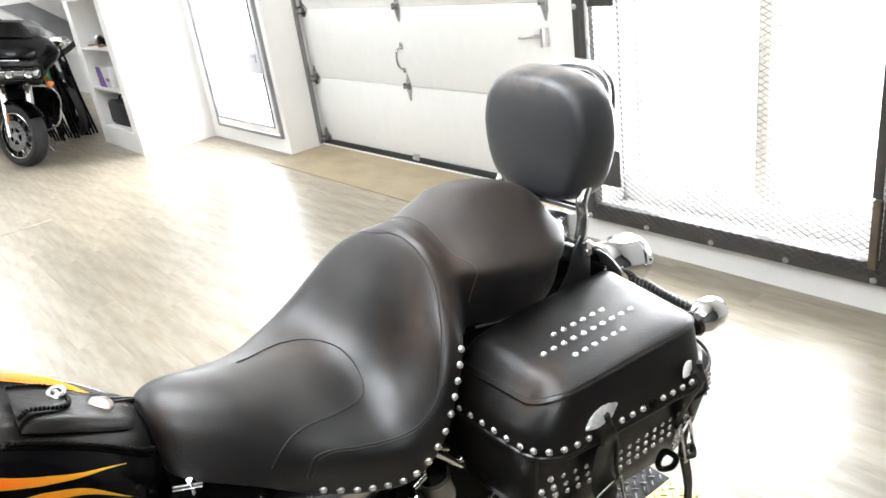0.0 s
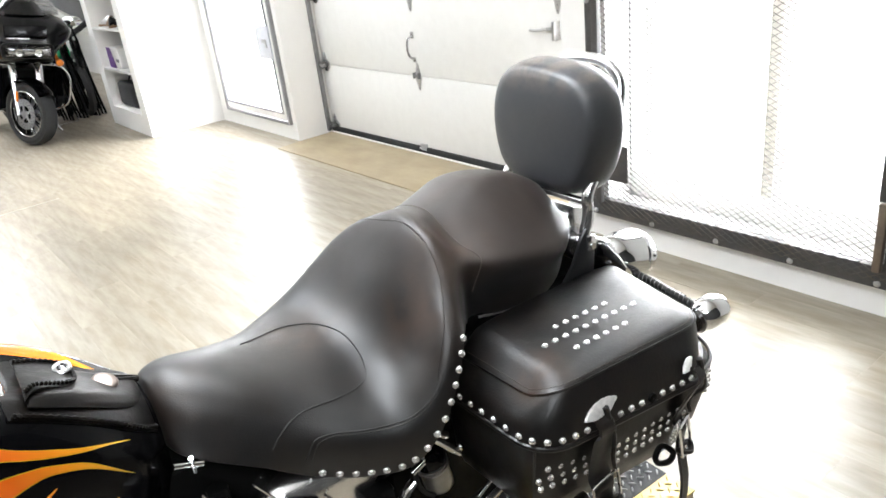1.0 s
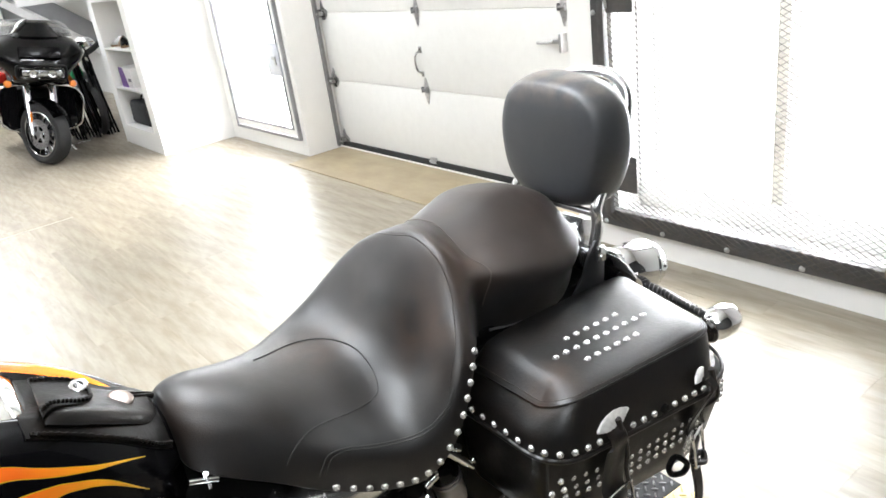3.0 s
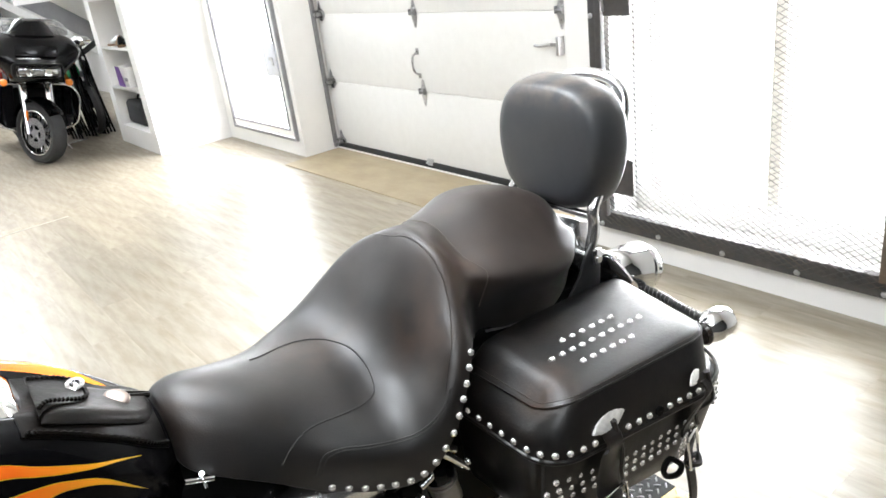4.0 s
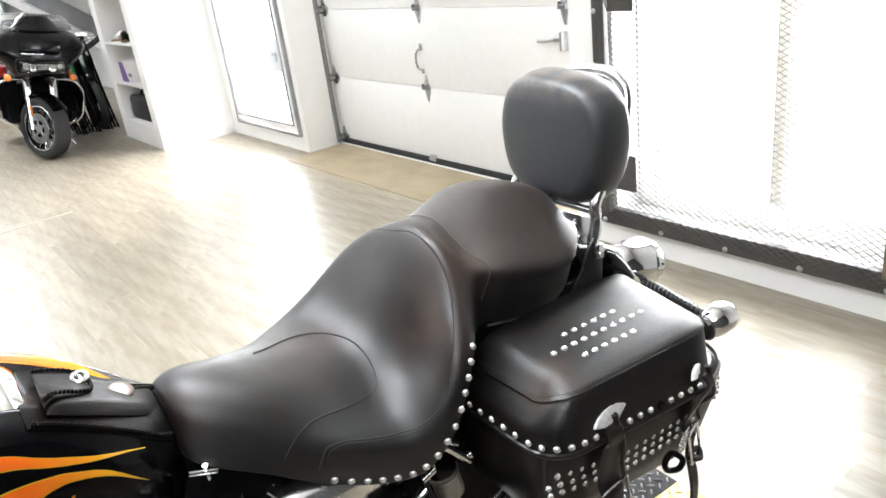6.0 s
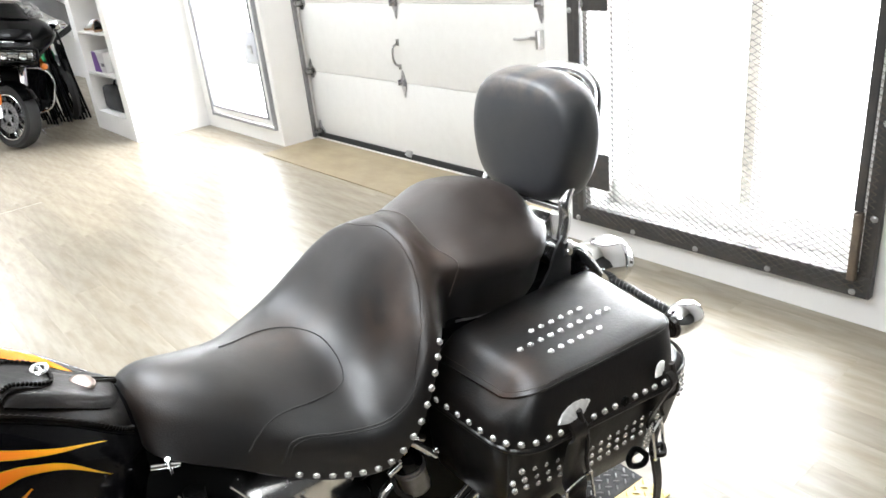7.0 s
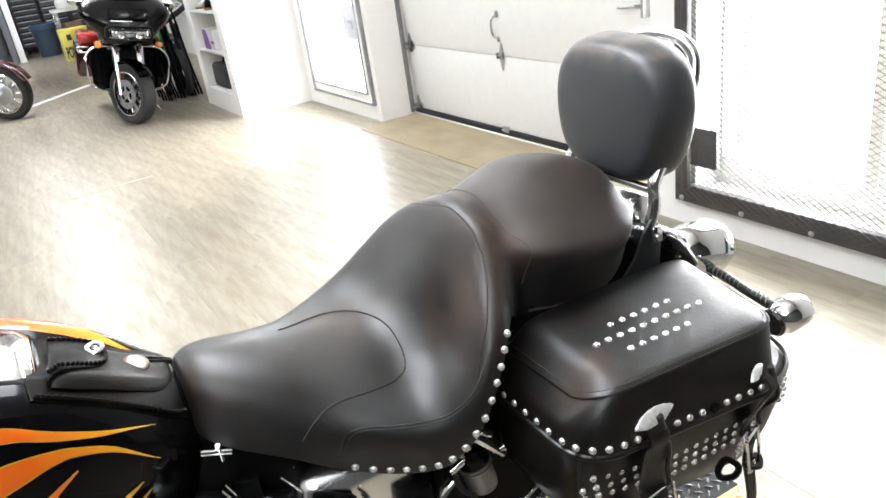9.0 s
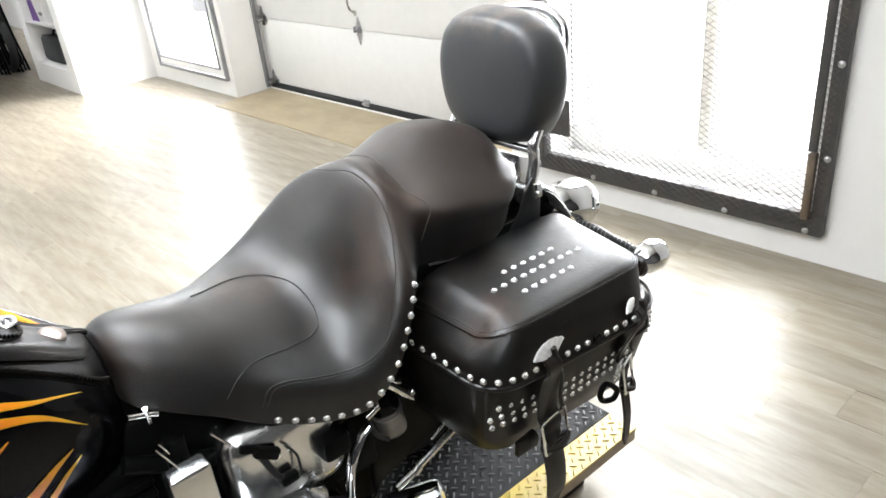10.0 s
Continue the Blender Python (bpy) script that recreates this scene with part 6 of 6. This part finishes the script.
def maroon_bike():
    """Only its front shows; forward is +x."""
    b = thing("maroon_motorcycle", pose(0.27, 9.9, 0) @ pose(0, 0, 0, 0, 0, -34) @ Matrix.Scale(0.97, 4), "maroon and chrome cruiser motorcycle parked on the floor", "motorcycle")
    far_wheel(b, (0, 0, 0.315), 0.315, 0.14, 90, 10, disc=False)
    rings = []
    for k in range(17):
        a = radians(20 + 130 * k / 16)
        rings.append([(0.375 * math.cos(a) * (0.88 + 0.12 * math.sin(math.pi * j / 8)), 0.095 * math.cos(math.pi * j / 8), 0.315 + 0.375 * math.sin(a) * (0.9 + 0.1 * math.sin(math.pi * j / 8))) for j in range(9)])
    bm = loft(rings, closed=False)
    bmesh.ops.solidify(bm, geom=bm.faces[:], thickness=0.004)
    part("front_fender", bm, MAROON, b, "deep maroon front fender", angle=60)
    part("fender_trim", tube([(0.385 * math.cos(radians(a)), -0.07, 0.30 + 0.372 * math.sin(radians(a))) for a in range(18, 60, 6)], 0.009, 8), CHROME, b)
    for y in (-0.11, 0.11):
        part("fork_leg", tube([(0, y, 0.31), (-0.12, y, 0.55), (-0.36, y, 1.0)], 0.03, 12), CHROME, b, "chrome fork leg")
    part("hub_cover", lathe([(0.001, 0.02), (0.1, 0.015), (0.13, 0.0), (0.12, -0.02)], 24, aim((0, -0.075, 0.315), (0, -1, 0)), caps=False), GALV, b, "chrome wheel hub cover")
    part("headlamp", lathe([(0.001, 0.04), (0.07, 0.03), (0.09, 0.0), (0.08, -0.08), (0.03, -0.14), (0.001, -0.145)], 24, aim((-0.15, 0, 0.9), (1, 0, 0))), CHROME, b, "chrome headlamp shell")
    for y in (-0.2, 0.2):
        part("spot_lamp", lathe([(0.001, 0.03), (0.045, 0.02), (0.055, 0.0), (0.045, -0.06), (0.001, -0.08)], 20, aim((-0.12, y, 0.74), (1, 0, 0))), CHROME, b, "chrome spot lamp")
        part("turn_lamp", lathe([(0.001, 0.02), (0.026, 0.012), (0.028, -0.02), (0.001, -0.03)], 14, aim((-0.1, y * 1.1, 0.6), (1, 0, 0))), AMBER, b, "amber turn lamp")
    part("engine", box(-0.95, -0.35, -0.2, 0.2, 0.2, 0.68, 0.05, 2), CHROME, b)
    part("tank", loft([[(x, w * math.cos(a), 0.85 + h * math.sin(a)) for a in [2 * math.pi * k / 18 for k in range(18)]] for x, w, h in ((-0.38, 0.06, 0.06), (-0.46, 0.15, 0.13), (-0.7, 0.17, 0.15), (-0.95, 0.12, 0.1), (-1.05, 0.05, 0.05))]), MAROON, b)
    part("exhaust", tube(spline([(-0.4, -0.2, 0.45), (-0.5, -0.24, 0.25), (-0.8, -0.24, 0.2), (-1.6, -0.24, 0.24)], 6), 0.04, 12), CHROME, b)
    part("rear_wheel", moved(lathe([(0.2, -0.07), (0.27, -0.08), (0.32, 0), (0.27, 0.08), (0.2, 0.07)], 32, pose(0, 0, 0, 90, 0, 0)), Matrix.Translation((-1.62, 0, 0.32))), RUBBER, b)
    part("handlebar", tube(spline([(-0.55, -0.42, 1.05), (-0.42, -0.3, 1.12), (-0.36, 0, 1.04), (-0.42, 0.3, 1.12), (-0.55, 0.42, 1.05)], 6), 0.014), CHROME, b)
    part("seat", box(-1.6, -1.0, -0.16, 0.16, 0.62, 0.76, 0.05, 3), LEATHER, b)
    return b


maroon_bike()


structure("floor_scuff", moved(box(-0.3, 0.3, -0.0045, 0.0045, 0.0, 0.0042), pose(0.63, 5.745, 0, 0, 0, 3)), material("pale_scuff", (0.52, 0.49, 0.43), 0.5, stain=0.5, stain_size=9), "long pale scuff across the floor", "trim")
# ---- stacked black chairs behind the touring motorcycle ----
def folding_chair():
    c = thing("folding_chair", I4, "black metal folding chair leaning folded with others", "chair", "folded chairs")
    for y in (-0.2, 0.2):
        part("leg", tube([(0, y, 0.008), (0.05, y, 0.42), (0.08, y, 0.80)], 0.012, 8), BLACK_METAL, c)
        part("leg", tube([(0.03, y * 0.85, 0.008), (0.055, y * 0.85, 0.3), (0.06, y * 0.85, 0.5)], 0.012, 8), BLACK_METAL, c)
        part("brace", tube([(0.012, y * 0.7, 0.10), (0.05, y * 0.7, 0.46)], 0.008, 6), CHROME, c, "bright steel folding brace")
    part("hoop", tube(spline([(0.07, -0.2, 0.74), (0.088, -0.19, 0.90), (0.095, -0.1, 0.97), (0.097, 0.0, 0.98), (0.095, 0.1, 0.97), (0.088, 0.19, 0.90), (0.07, 0.2, 0.74)], 5), 0.012, 8), BLACK_METAL, c, "curved tubular back hoop")
    part("backrest", moved(box(-0.008, 0.008, -0.18, 0.18, -0.09, 0.09, 0.006), Matrix.Translation((0.08, 0, 0.71)) @ pose(0, 0, 0, 0, 6, 0)), BLACK_METAL, c)
    part("seat_panel", moved(box(-0.016, 0.016, -0.185, 0.185, -0.20, 0.20, 0.012), Matrix.Translation((0.055, 0, 0.44)) @ pose(0, 0, 0, 0, 7, 0)), LEATHER, c)
    part("cross_bar", rod((0.03, -0.2, 0.12), (0.03, 0.2, 0.12), 0.009), BLACK_METAL, c)
    return c


_c = folding_chair()
_c.matrix_world = pose(2.15, 8.88, 0, 0, 0, 174)
for x, y, a, tip in [(2.09, 8.84, 169, -2), (2.03, 8.92, 177, 2), (1.96, 8.86, 171, -3), (1.90, 8.94, 175, 3), (1.83, 8.88, 168, -2), (1.77, 8.98, 176, 2)]:
    copy_thing(_c, pose(x, y, 0, 0, tip * 0.6, a) @ Matrix.Scale(0.88 if x < 1.92 else 0.96, 4))

# a helmet-green child's bike tank peeping out between, with its dark bar
gb = thing("dirt_bike", pose(2.0, 9.25, 0), "small green and white motorbike behind the chairs", "motorcycle")
part("tank", box(-0.116, 0.004, -0.370, -0.130, 0.619, 0.749, 0.04, 3), material("green_plastic", (0.03, 0.35, 0.13), 0.3, coat=0.4, stain=0.3), gb, "green plastic shroud")
part("side_panel", box(-0.052, 0.108, -0.290, -0.210, 0.590, 0.680, 0.03, 3), TRIM_WHITE, gb, "cream side panel")
part("cowl", box(-0.096, 0.004, -0.300, -0.200, 0.740, 0.840, 0.03, 3), material("coral_plastic", (0.72, 0.13, 0.06), 0.35), gb, "coral plastic cowl")
part("reflector", box(-0.174, -0.104, -0.270, -0.230, 0.587, 0.687, 0.015, 3), material("orange_plastic", (0.7, 0.17, 0.03), 0.35), gb, "orange side reflector")
part("handlebar", tube(spline([(-0.016, 0.0, 0.745), (0.034, -0.250, 0.825), (0.185, -0.250, 0.892), (0.336, -0.250, 0.979)], 6), 0.03, 10), RUBBER, gb, "black rubber grip and bar")
part("lamp", lathe([(0.001, 0.03), (0.05, 0.025), (0.068, 0.0), (0.05, -0.05), (0.001, -0.06)], 20, aim((0.089, -0.250, 0.979), (-0.2, -1, 0.2))), CHROME, gb, "round chrome lamp")
for y in (-0.45, 0.55):
    part("wheel", lathe_y([(0.22, -0.03), (0.26, -0.04), (0.29, 0), (0.26, 0.04), (0.22, 0.03), (0.22, -0.03)], 28, (0.0, y, 0.29)), RUBBER, gb)
part("frame", join(tube([(0, -0.45, 0.29), (0, -0.2, 0.75)], 0.02), tube([(0, -0.2, 0.7), (0, 0.55, 0.5), (0, 0.55, 0.29)], 0.02), box(-0.1, 0.1, -0.15, 0.25, 0.25, 0.55, 0.03)), BLACK_METAL, gb)

# ---- workshop at the far end ----
CHEST = material("tool_chest_grey", (0.10, 0.105, 0.115), 0.4, 0.2, grain=0.15, stain=0.3)
CHEST_DARK = material("tool_chest_gap", (0.02, 0.02, 0.022), 0.6)


def tool_chest(x0, x1, y, drawers, ztop):
    t = thing("tool_chest", pose((x0 + x1) / 2, y, 0), "dark grey steel tool chest with rows of drawers", "tool chest", "tool chests")
    w = (x1 - x0) / 2
    part("cabinet", box(-w, w, 0.02, 0.5, 0.1, ztop, 0.006), CHEST_DARK, t)
    h = (ztop - 0.16) / drawers
    for k in range(drawers):
        z = 0.13 + h * k
        d = part("drawer", box(-w + 0.02, w - 0.02, -0.005, 0.02, z + 0.012, z + h - 0.012, 0.004), CHEST, t)
        part("handle", box(-w + 0.04, w - 0.04, -0.025, -0.006, z + h - 0.036, z + h - 0.02, 0.003), GALV, d, "bright drawer pull")
    for x in (-w + 0.08, w - 0.08):
        part("castor", lathe([(0.001, -0.02), (0.05, -0.02), (0.05, 0.02), (0.001, 0.02)], 14, aim((x, 0.1, 0.05), (1, 0, 0))), RUBBER, t)
    return t


tool_chest(1.02, 1.52, 17.9, 9, 1.12)
tool_chest(1.55, 2.05, 17.9, 8, 1.14)
tool_chest(2.08, 2.6, 17.9, 7, 1.1)
BIN = material("blue_grey_plastic", (0.035, 0.055, 0.085), 0.45, grain=0.1, stain=0.3)
bn = thing("waste_bin", pose(1.40, 16.85, 0) @ Matrix.Scale(0.92, 4), "dark blue plastic waste bin with a liner", "waste bin")
part("tub", lathe([(0.001, 0.0), (0.20, 0.0), (0.245, 0.60), (0.26, 0.60), (0.262, 0.64), (0.24, 0.645), (0.19, 0.02), (0.001, 0.02)], 24), BIN, bn)
part("liner", lathe([(0.262, 0.56), (0.268, 0.60), (0.266, 0.655), (0.245, 0.66), (0.235, 0.5)], 24, caps=False), material("bin_liner", (0.05, 0.09, 0.16), 0.35, bump=0.6, bump_size=30), bn, "blue plastic liner")

YEL = material("yellow_board", (0.62, 0.55, 0.09), 0.5, grain=0.1, stain=0.4, stain_size=3)
INK = material("black_ink", (0.02, 0.02, 0.02), 0.6)
sg = thing("yellow_box", pose(1.50, 14.95, 0) @ Matrix.Scale(0.97, 4), "yellow cardboard box with black lettering", "box")
part("carton", box(-0.02, 0.45, 0.0, 0.4, 0.0, 0.56, 0.006), YEL, sg)


def letters(text, size, m, mat, parent, name="lettering"):
    cu = bpy.data.curves.new(name, "FONT")
    cu.body, cu.size, cu.extrude, cu.offset = text, size, 0.001, 0.009
    tmp = new("tmp_text", cu)
    me = bpy.data.meshes.new_from_object(tmp.evaluated_get(bpy.context.evaluated_depsgraph_get()))
    bpy.data.objects.remove(tmp)
    me.materials.append(mat)
    o = new(name, me)
    o.parent = parent
    o.matrix_basis = m
    return o


letters("POW", 0.27, pose(-0.005, -0.004, 0.07, 90, 0, 0) @ Matrix.Diagonal((0.30, 1, 1, 1)), INK, sg)
part("printed_bar", box(0.07, 0.15, -0.004, -0.001, 0.37, 0.47), INK, sg)

bench = thing("work_bench", pose(2.15, 16.2, 0), "cluttered workshop bench with a pale worktop", "workbench")
part("worktop", box(-0.55, 0.55, 0, 0.6, 0.78, 0.83, 0.006), TRIM_WHITE, bench)
for x in (-0.5, 0.5):
    for y in (0.05, 0.55):
        part("leg", box(x - 0.025, x + 0.025, y - 0.025, y + 0.025, 0, 0.78, 0.004), STEEL, bench)
part("lower_shelf", box(-0.52, 0.52, 0.03, 0.57, 0.25, 0.28, 0.004), RAMP, bench)
BROWN = material("brown_card", (0.22, 0.13, 0.07), 0.7, grain=0.2, stain=0.4)
for k, (x, y, z, w, h, mat, nm, lab) in enumerate([(1.85, 16.3, 0.83, 0.30, 0.16, TRIM_WHITE, "rag_bundle", "crumpled white rag on the bench"), (2.25, 16.35, 0.83, 0.26, 0.22, BROWN, "carton", "brown cardboard box on the bench"), (1.85, 16.35, 0.28, 0.3, 0.3, BROWN, "carton", "brown cardboard box under the bench")]):
    o = thing(nm, pose(x, y, z, 0, 0, 8 * k), lab, "box" if nm == "carton" else "rag")
    bm = box(-w / 2, w / 2, -w / 2, w / 2, 0, h, 0.03 if nm == "rag_bundle" else 0.006, 3)
    if nm == "rag_bundle":
        bmesh.ops.subdivide_edges(bm, edges=bm.edges[:], cuts=2, use_grid_fill=True)
        for v in bm.verts:
            v.co += Vector(noise.noise_vector(v.co * 9)) * 0.03 * min(v.co.z * 8, 1)
    part("body", bm, mat, o)
for x, h in ((1.28, 0.24), (1.62, 0.28), (1.45, 0.17)):
    o = thing("jug", pose(x, 18.05, 1.14 if x > 1.53 else 1.12), "white plastic bottle standing on the tool chest", "bottle", "bottles on the tool chest")
    part("bottle", lathe([(0.001, 0), (0.055, 0), (0.06, 0.02), (0.06, h * 0.6), (0.03, h * 0.85), (0.022, h * 0.87), (0.022, h), (0.001, h)], 18), TRIM_WHITE, o)

# solid dark slabs put in for the shade of the open doorway
structure("workshop_opening", join(box(0.70, 0.80, 16.6, 16.75, 0, 1.52), box(-3.0, 0.69, 18.0, 18.1, 0, 1.5)), DARK, "dark slabs standing in for the shaded workshop doorway", "doorway")
structure("post", join(box(0.82, 0.93, 16.5, 16.62, 0, CEIL), box(1.80, 1.92, 12.0, 12.12, 0, CEIL)), WALL, "white steel post", "post")
structure("beam", join(box(-4.9, 1.75, 14.0, 14.2, 1.52, CEIL), box(1.96, 3.04, 11.0, 11.12, 1.40, CEIL)), WALL, "white header over the workshop opening", "beam")
for k in range(7):
    structure("printed_bar", box(2.05 + 0.12 * k, 2.05 + 0.12 * k + (0.09 if k % 3 else 0.06), 10.994, 10.999, 1.50 + 0.03 * (k % 2), 1.58), material("faded_ink", (0.3, 0.32, 0.36), 0.7), "faded unreadable printing on the header", "sign")
# made-up boards: white for a slanting strip light's reflection, grey for the dark beside it
st = thing("stair_flight", pose(2.45, 11.9, 0), "sloping white board and grey panel standing in for reflected strip lights", "stairs", kind="structure")
part("stringer", moved(box(-0.75, 0.75, 0, 0.05, -0.05, 0.05, 0.004), Matrix.Translation((0.08, 0, 1.02)) @ pose(0, 0, 0, 0, 38, 0)), TRIM_WHITE, st)
part("soffit", moved(box(-0.7, 0.75, 0.02, 0.06, -0.0, 0.24, 0.004), Matrix.Translation((0.12, 0.03, 1.10)) @ pose(0, 0, 0, 0, 38, 0)), material("strip_panel_grey", (0.3, 0.3, 0.31), 0.7, grain=0.2, stain=0.4), st)
# a flat white strip paints the streak of door light on the floor
structure("threshold_strip", moved(box(-0.75, 0.75, -0.06, 0.06, 0.0, 0.004, 0.001), pose(0.82, 10.95, 0, 0, 0, 46)), TRIM_WHITE, "white floor strip standing in for a streak of reflected light", "trim")

# ---- shelf niche ----
for z in (0.575, 0.955):
    structure("shelf_board", box(2.045, 2.449, 7.102, 7.938, z - 0.018, z), TRIM_WHITE, "white painted shelf board", "shelf")
bx = thing("product_box", pose(2.09, 7.62, 0.575), "purple and white printed product box on the shelf", "box")
part("carton", box(0, 0.16, -0.12, 0.22, 0, 0.19, 0.003), TRIM_WHITE, bx)
part("purple_print", plate_x([(0.02, 0.0), (0.222, 0.0), (0.222, 0.19), (0.10, 0.19)], -0.002, 0.0), material("purple_ink", (0.16, 0.06, 0.3), 0.4, stain=0.3), bx, "purple printed panel")
part("grey_print", box(-0.002, 0.0, -0.10, -0.01, 0.06, 0.09), material("grey_ink", (0.2, 0.2, 0.22), 0.5), bx)
bg = thing("tool_bag", pose(2.10, 7.58, 0.19), "black canvas bag sitting in the bottom shelf", "bag")
bm = box(0, 0.22, -0.17, 0.30, 0, 0.24, 0.05, 4)
for v in bm.verts:
    v.co += Vector(noise.noise_vector(v.co * 7)) * 0.018 * min(1, v.co.z * 10)
part("bag_body", bm, material("black_canvas", (0.03, 0.03, 0.032), 0.8, grain=0.4, grain_size=80, stain=0.4, stain_size=10, bump=0.4, bump_size=200), bg)
part("bag_handle", tube(spline([(0.1, -0.1, 0.22), (0.09, -0.03, 0.29), (0.1, 0.12, 0.29), (0.1, 0.2, 0.22)], 5), 0.01), BLACK_METAL, bg)
for k in range(3):
    o = thing("shoe", pose(2.12 + 0.03 * k, 7.50 + 0.13 * k, 0.955, 0, 0, 60 + 25 * k), "dark worn shoe lying on the top shelf", "shoe", "shoes on the shelf")
    part("sole", moved(box(-0.05, 0.16, -0.035, 0.035, 0, 0.022, 0.01), I4), BROWN, o)
    part("upper", loft([[(x, w * math.cos(a), 0.02 + h * max(0, math.sin(a))) for a in [math.pi * j / 10 for j in range(11)]] for x, w, h in ((-0.048, 0.02, 0.03), (-0.03, 0.032, 0.08), (0.03, 0.034, 0.075), (0.08, 0.035, 0.045), (0.13, 0.03, 0.03), (0.155, 0.012, 0.015))], closed=False), [BLACK_METAL, BROWN, GALV][k], o)
hk = thing("cable_hook", pose(1.73, 8.61, 0), "thin bent metal hook lying on the floor", "hook")
part("wire", tube(spline([(-0.1, 0, 0.008), (0.0, 0.03, 0.008), (0.08, 0.02, 0.01), (0.11, 0.06, 0.03)], 5), 0.006), STEEL, hk)
# ---- the floor's planks: along y, each a piece of its own near the camera ----
def plank_floor():
    rng = random.Random(4)
    pw, pl, far_f, near = 0.152, 1.22, [], []
    x = -5.0
    while x < 3.05:
        y = -4.0 - rng.random() * pl
        while y < 18.8:
            a, b = max(y, -4.0), min(y + pl, 18.8)
            if b - a > 0.05:
                near.append((x, a, b)) if (-0.3 < x < 2.7 and -0.6 < a < 8.2 and b - a > pl - 0.01) else far_f.append((x, a, b))
            y += pl
        x += pw
    near.sort(key=lambda q: (q[0] - 1.4) ** 2 + (q[1] - 2.8) ** 2)
    far_f += near[300:]
    base = None
    for x, a, b in near[:300]:
        if base is None:
            bm = box(0.0002, pw - 0.0002, 0.0002, pl - 0.0002, -0.004, 0.0)
            base = part("plank", bm, WOOD, floor)
            base.location = (x, a, 0)
        else:
            share("plank", base, pose(x, a, 0), floor)
    vs, fs = [], []
    for x, a, b in far_f:
        i = len(vs)
        x0, x1, a, b = x + 0.0006, min(x + pw - 0.0006, 3.05), a + 0.0006, b - 0.0006
        vs += [(x0, a, -0.003), (x1, a, -0.003), (x1, b, -0.003), (x0, b, -0.003), (x0 + 0.0006, a + 0.0006, 0), (x1 - 0.0006, a + 0.0006, 0), (x1 - 0.0006, b - 0.0006, 0), (x0 + 0.0006, b - 0.0006, 0)]
        fs += [(i + 4, i + 5, i + 6, i + 7), (i, i + 1, i + 5, i + 4), (i + 1, i + 2, i + 6, i + 5), (i + 2, i + 3, i + 7, i + 6), (i + 3, i, i + 4, i + 7)]
    me = bpy.data.meshes.new("planks")
    me.from_pydata(vs, [], fs)
    me.materials.append(WOOD_FAR)
    o = new("planks", me)
    o.parent = floor
    tagged(o, kind="stuff")


plank_floor()
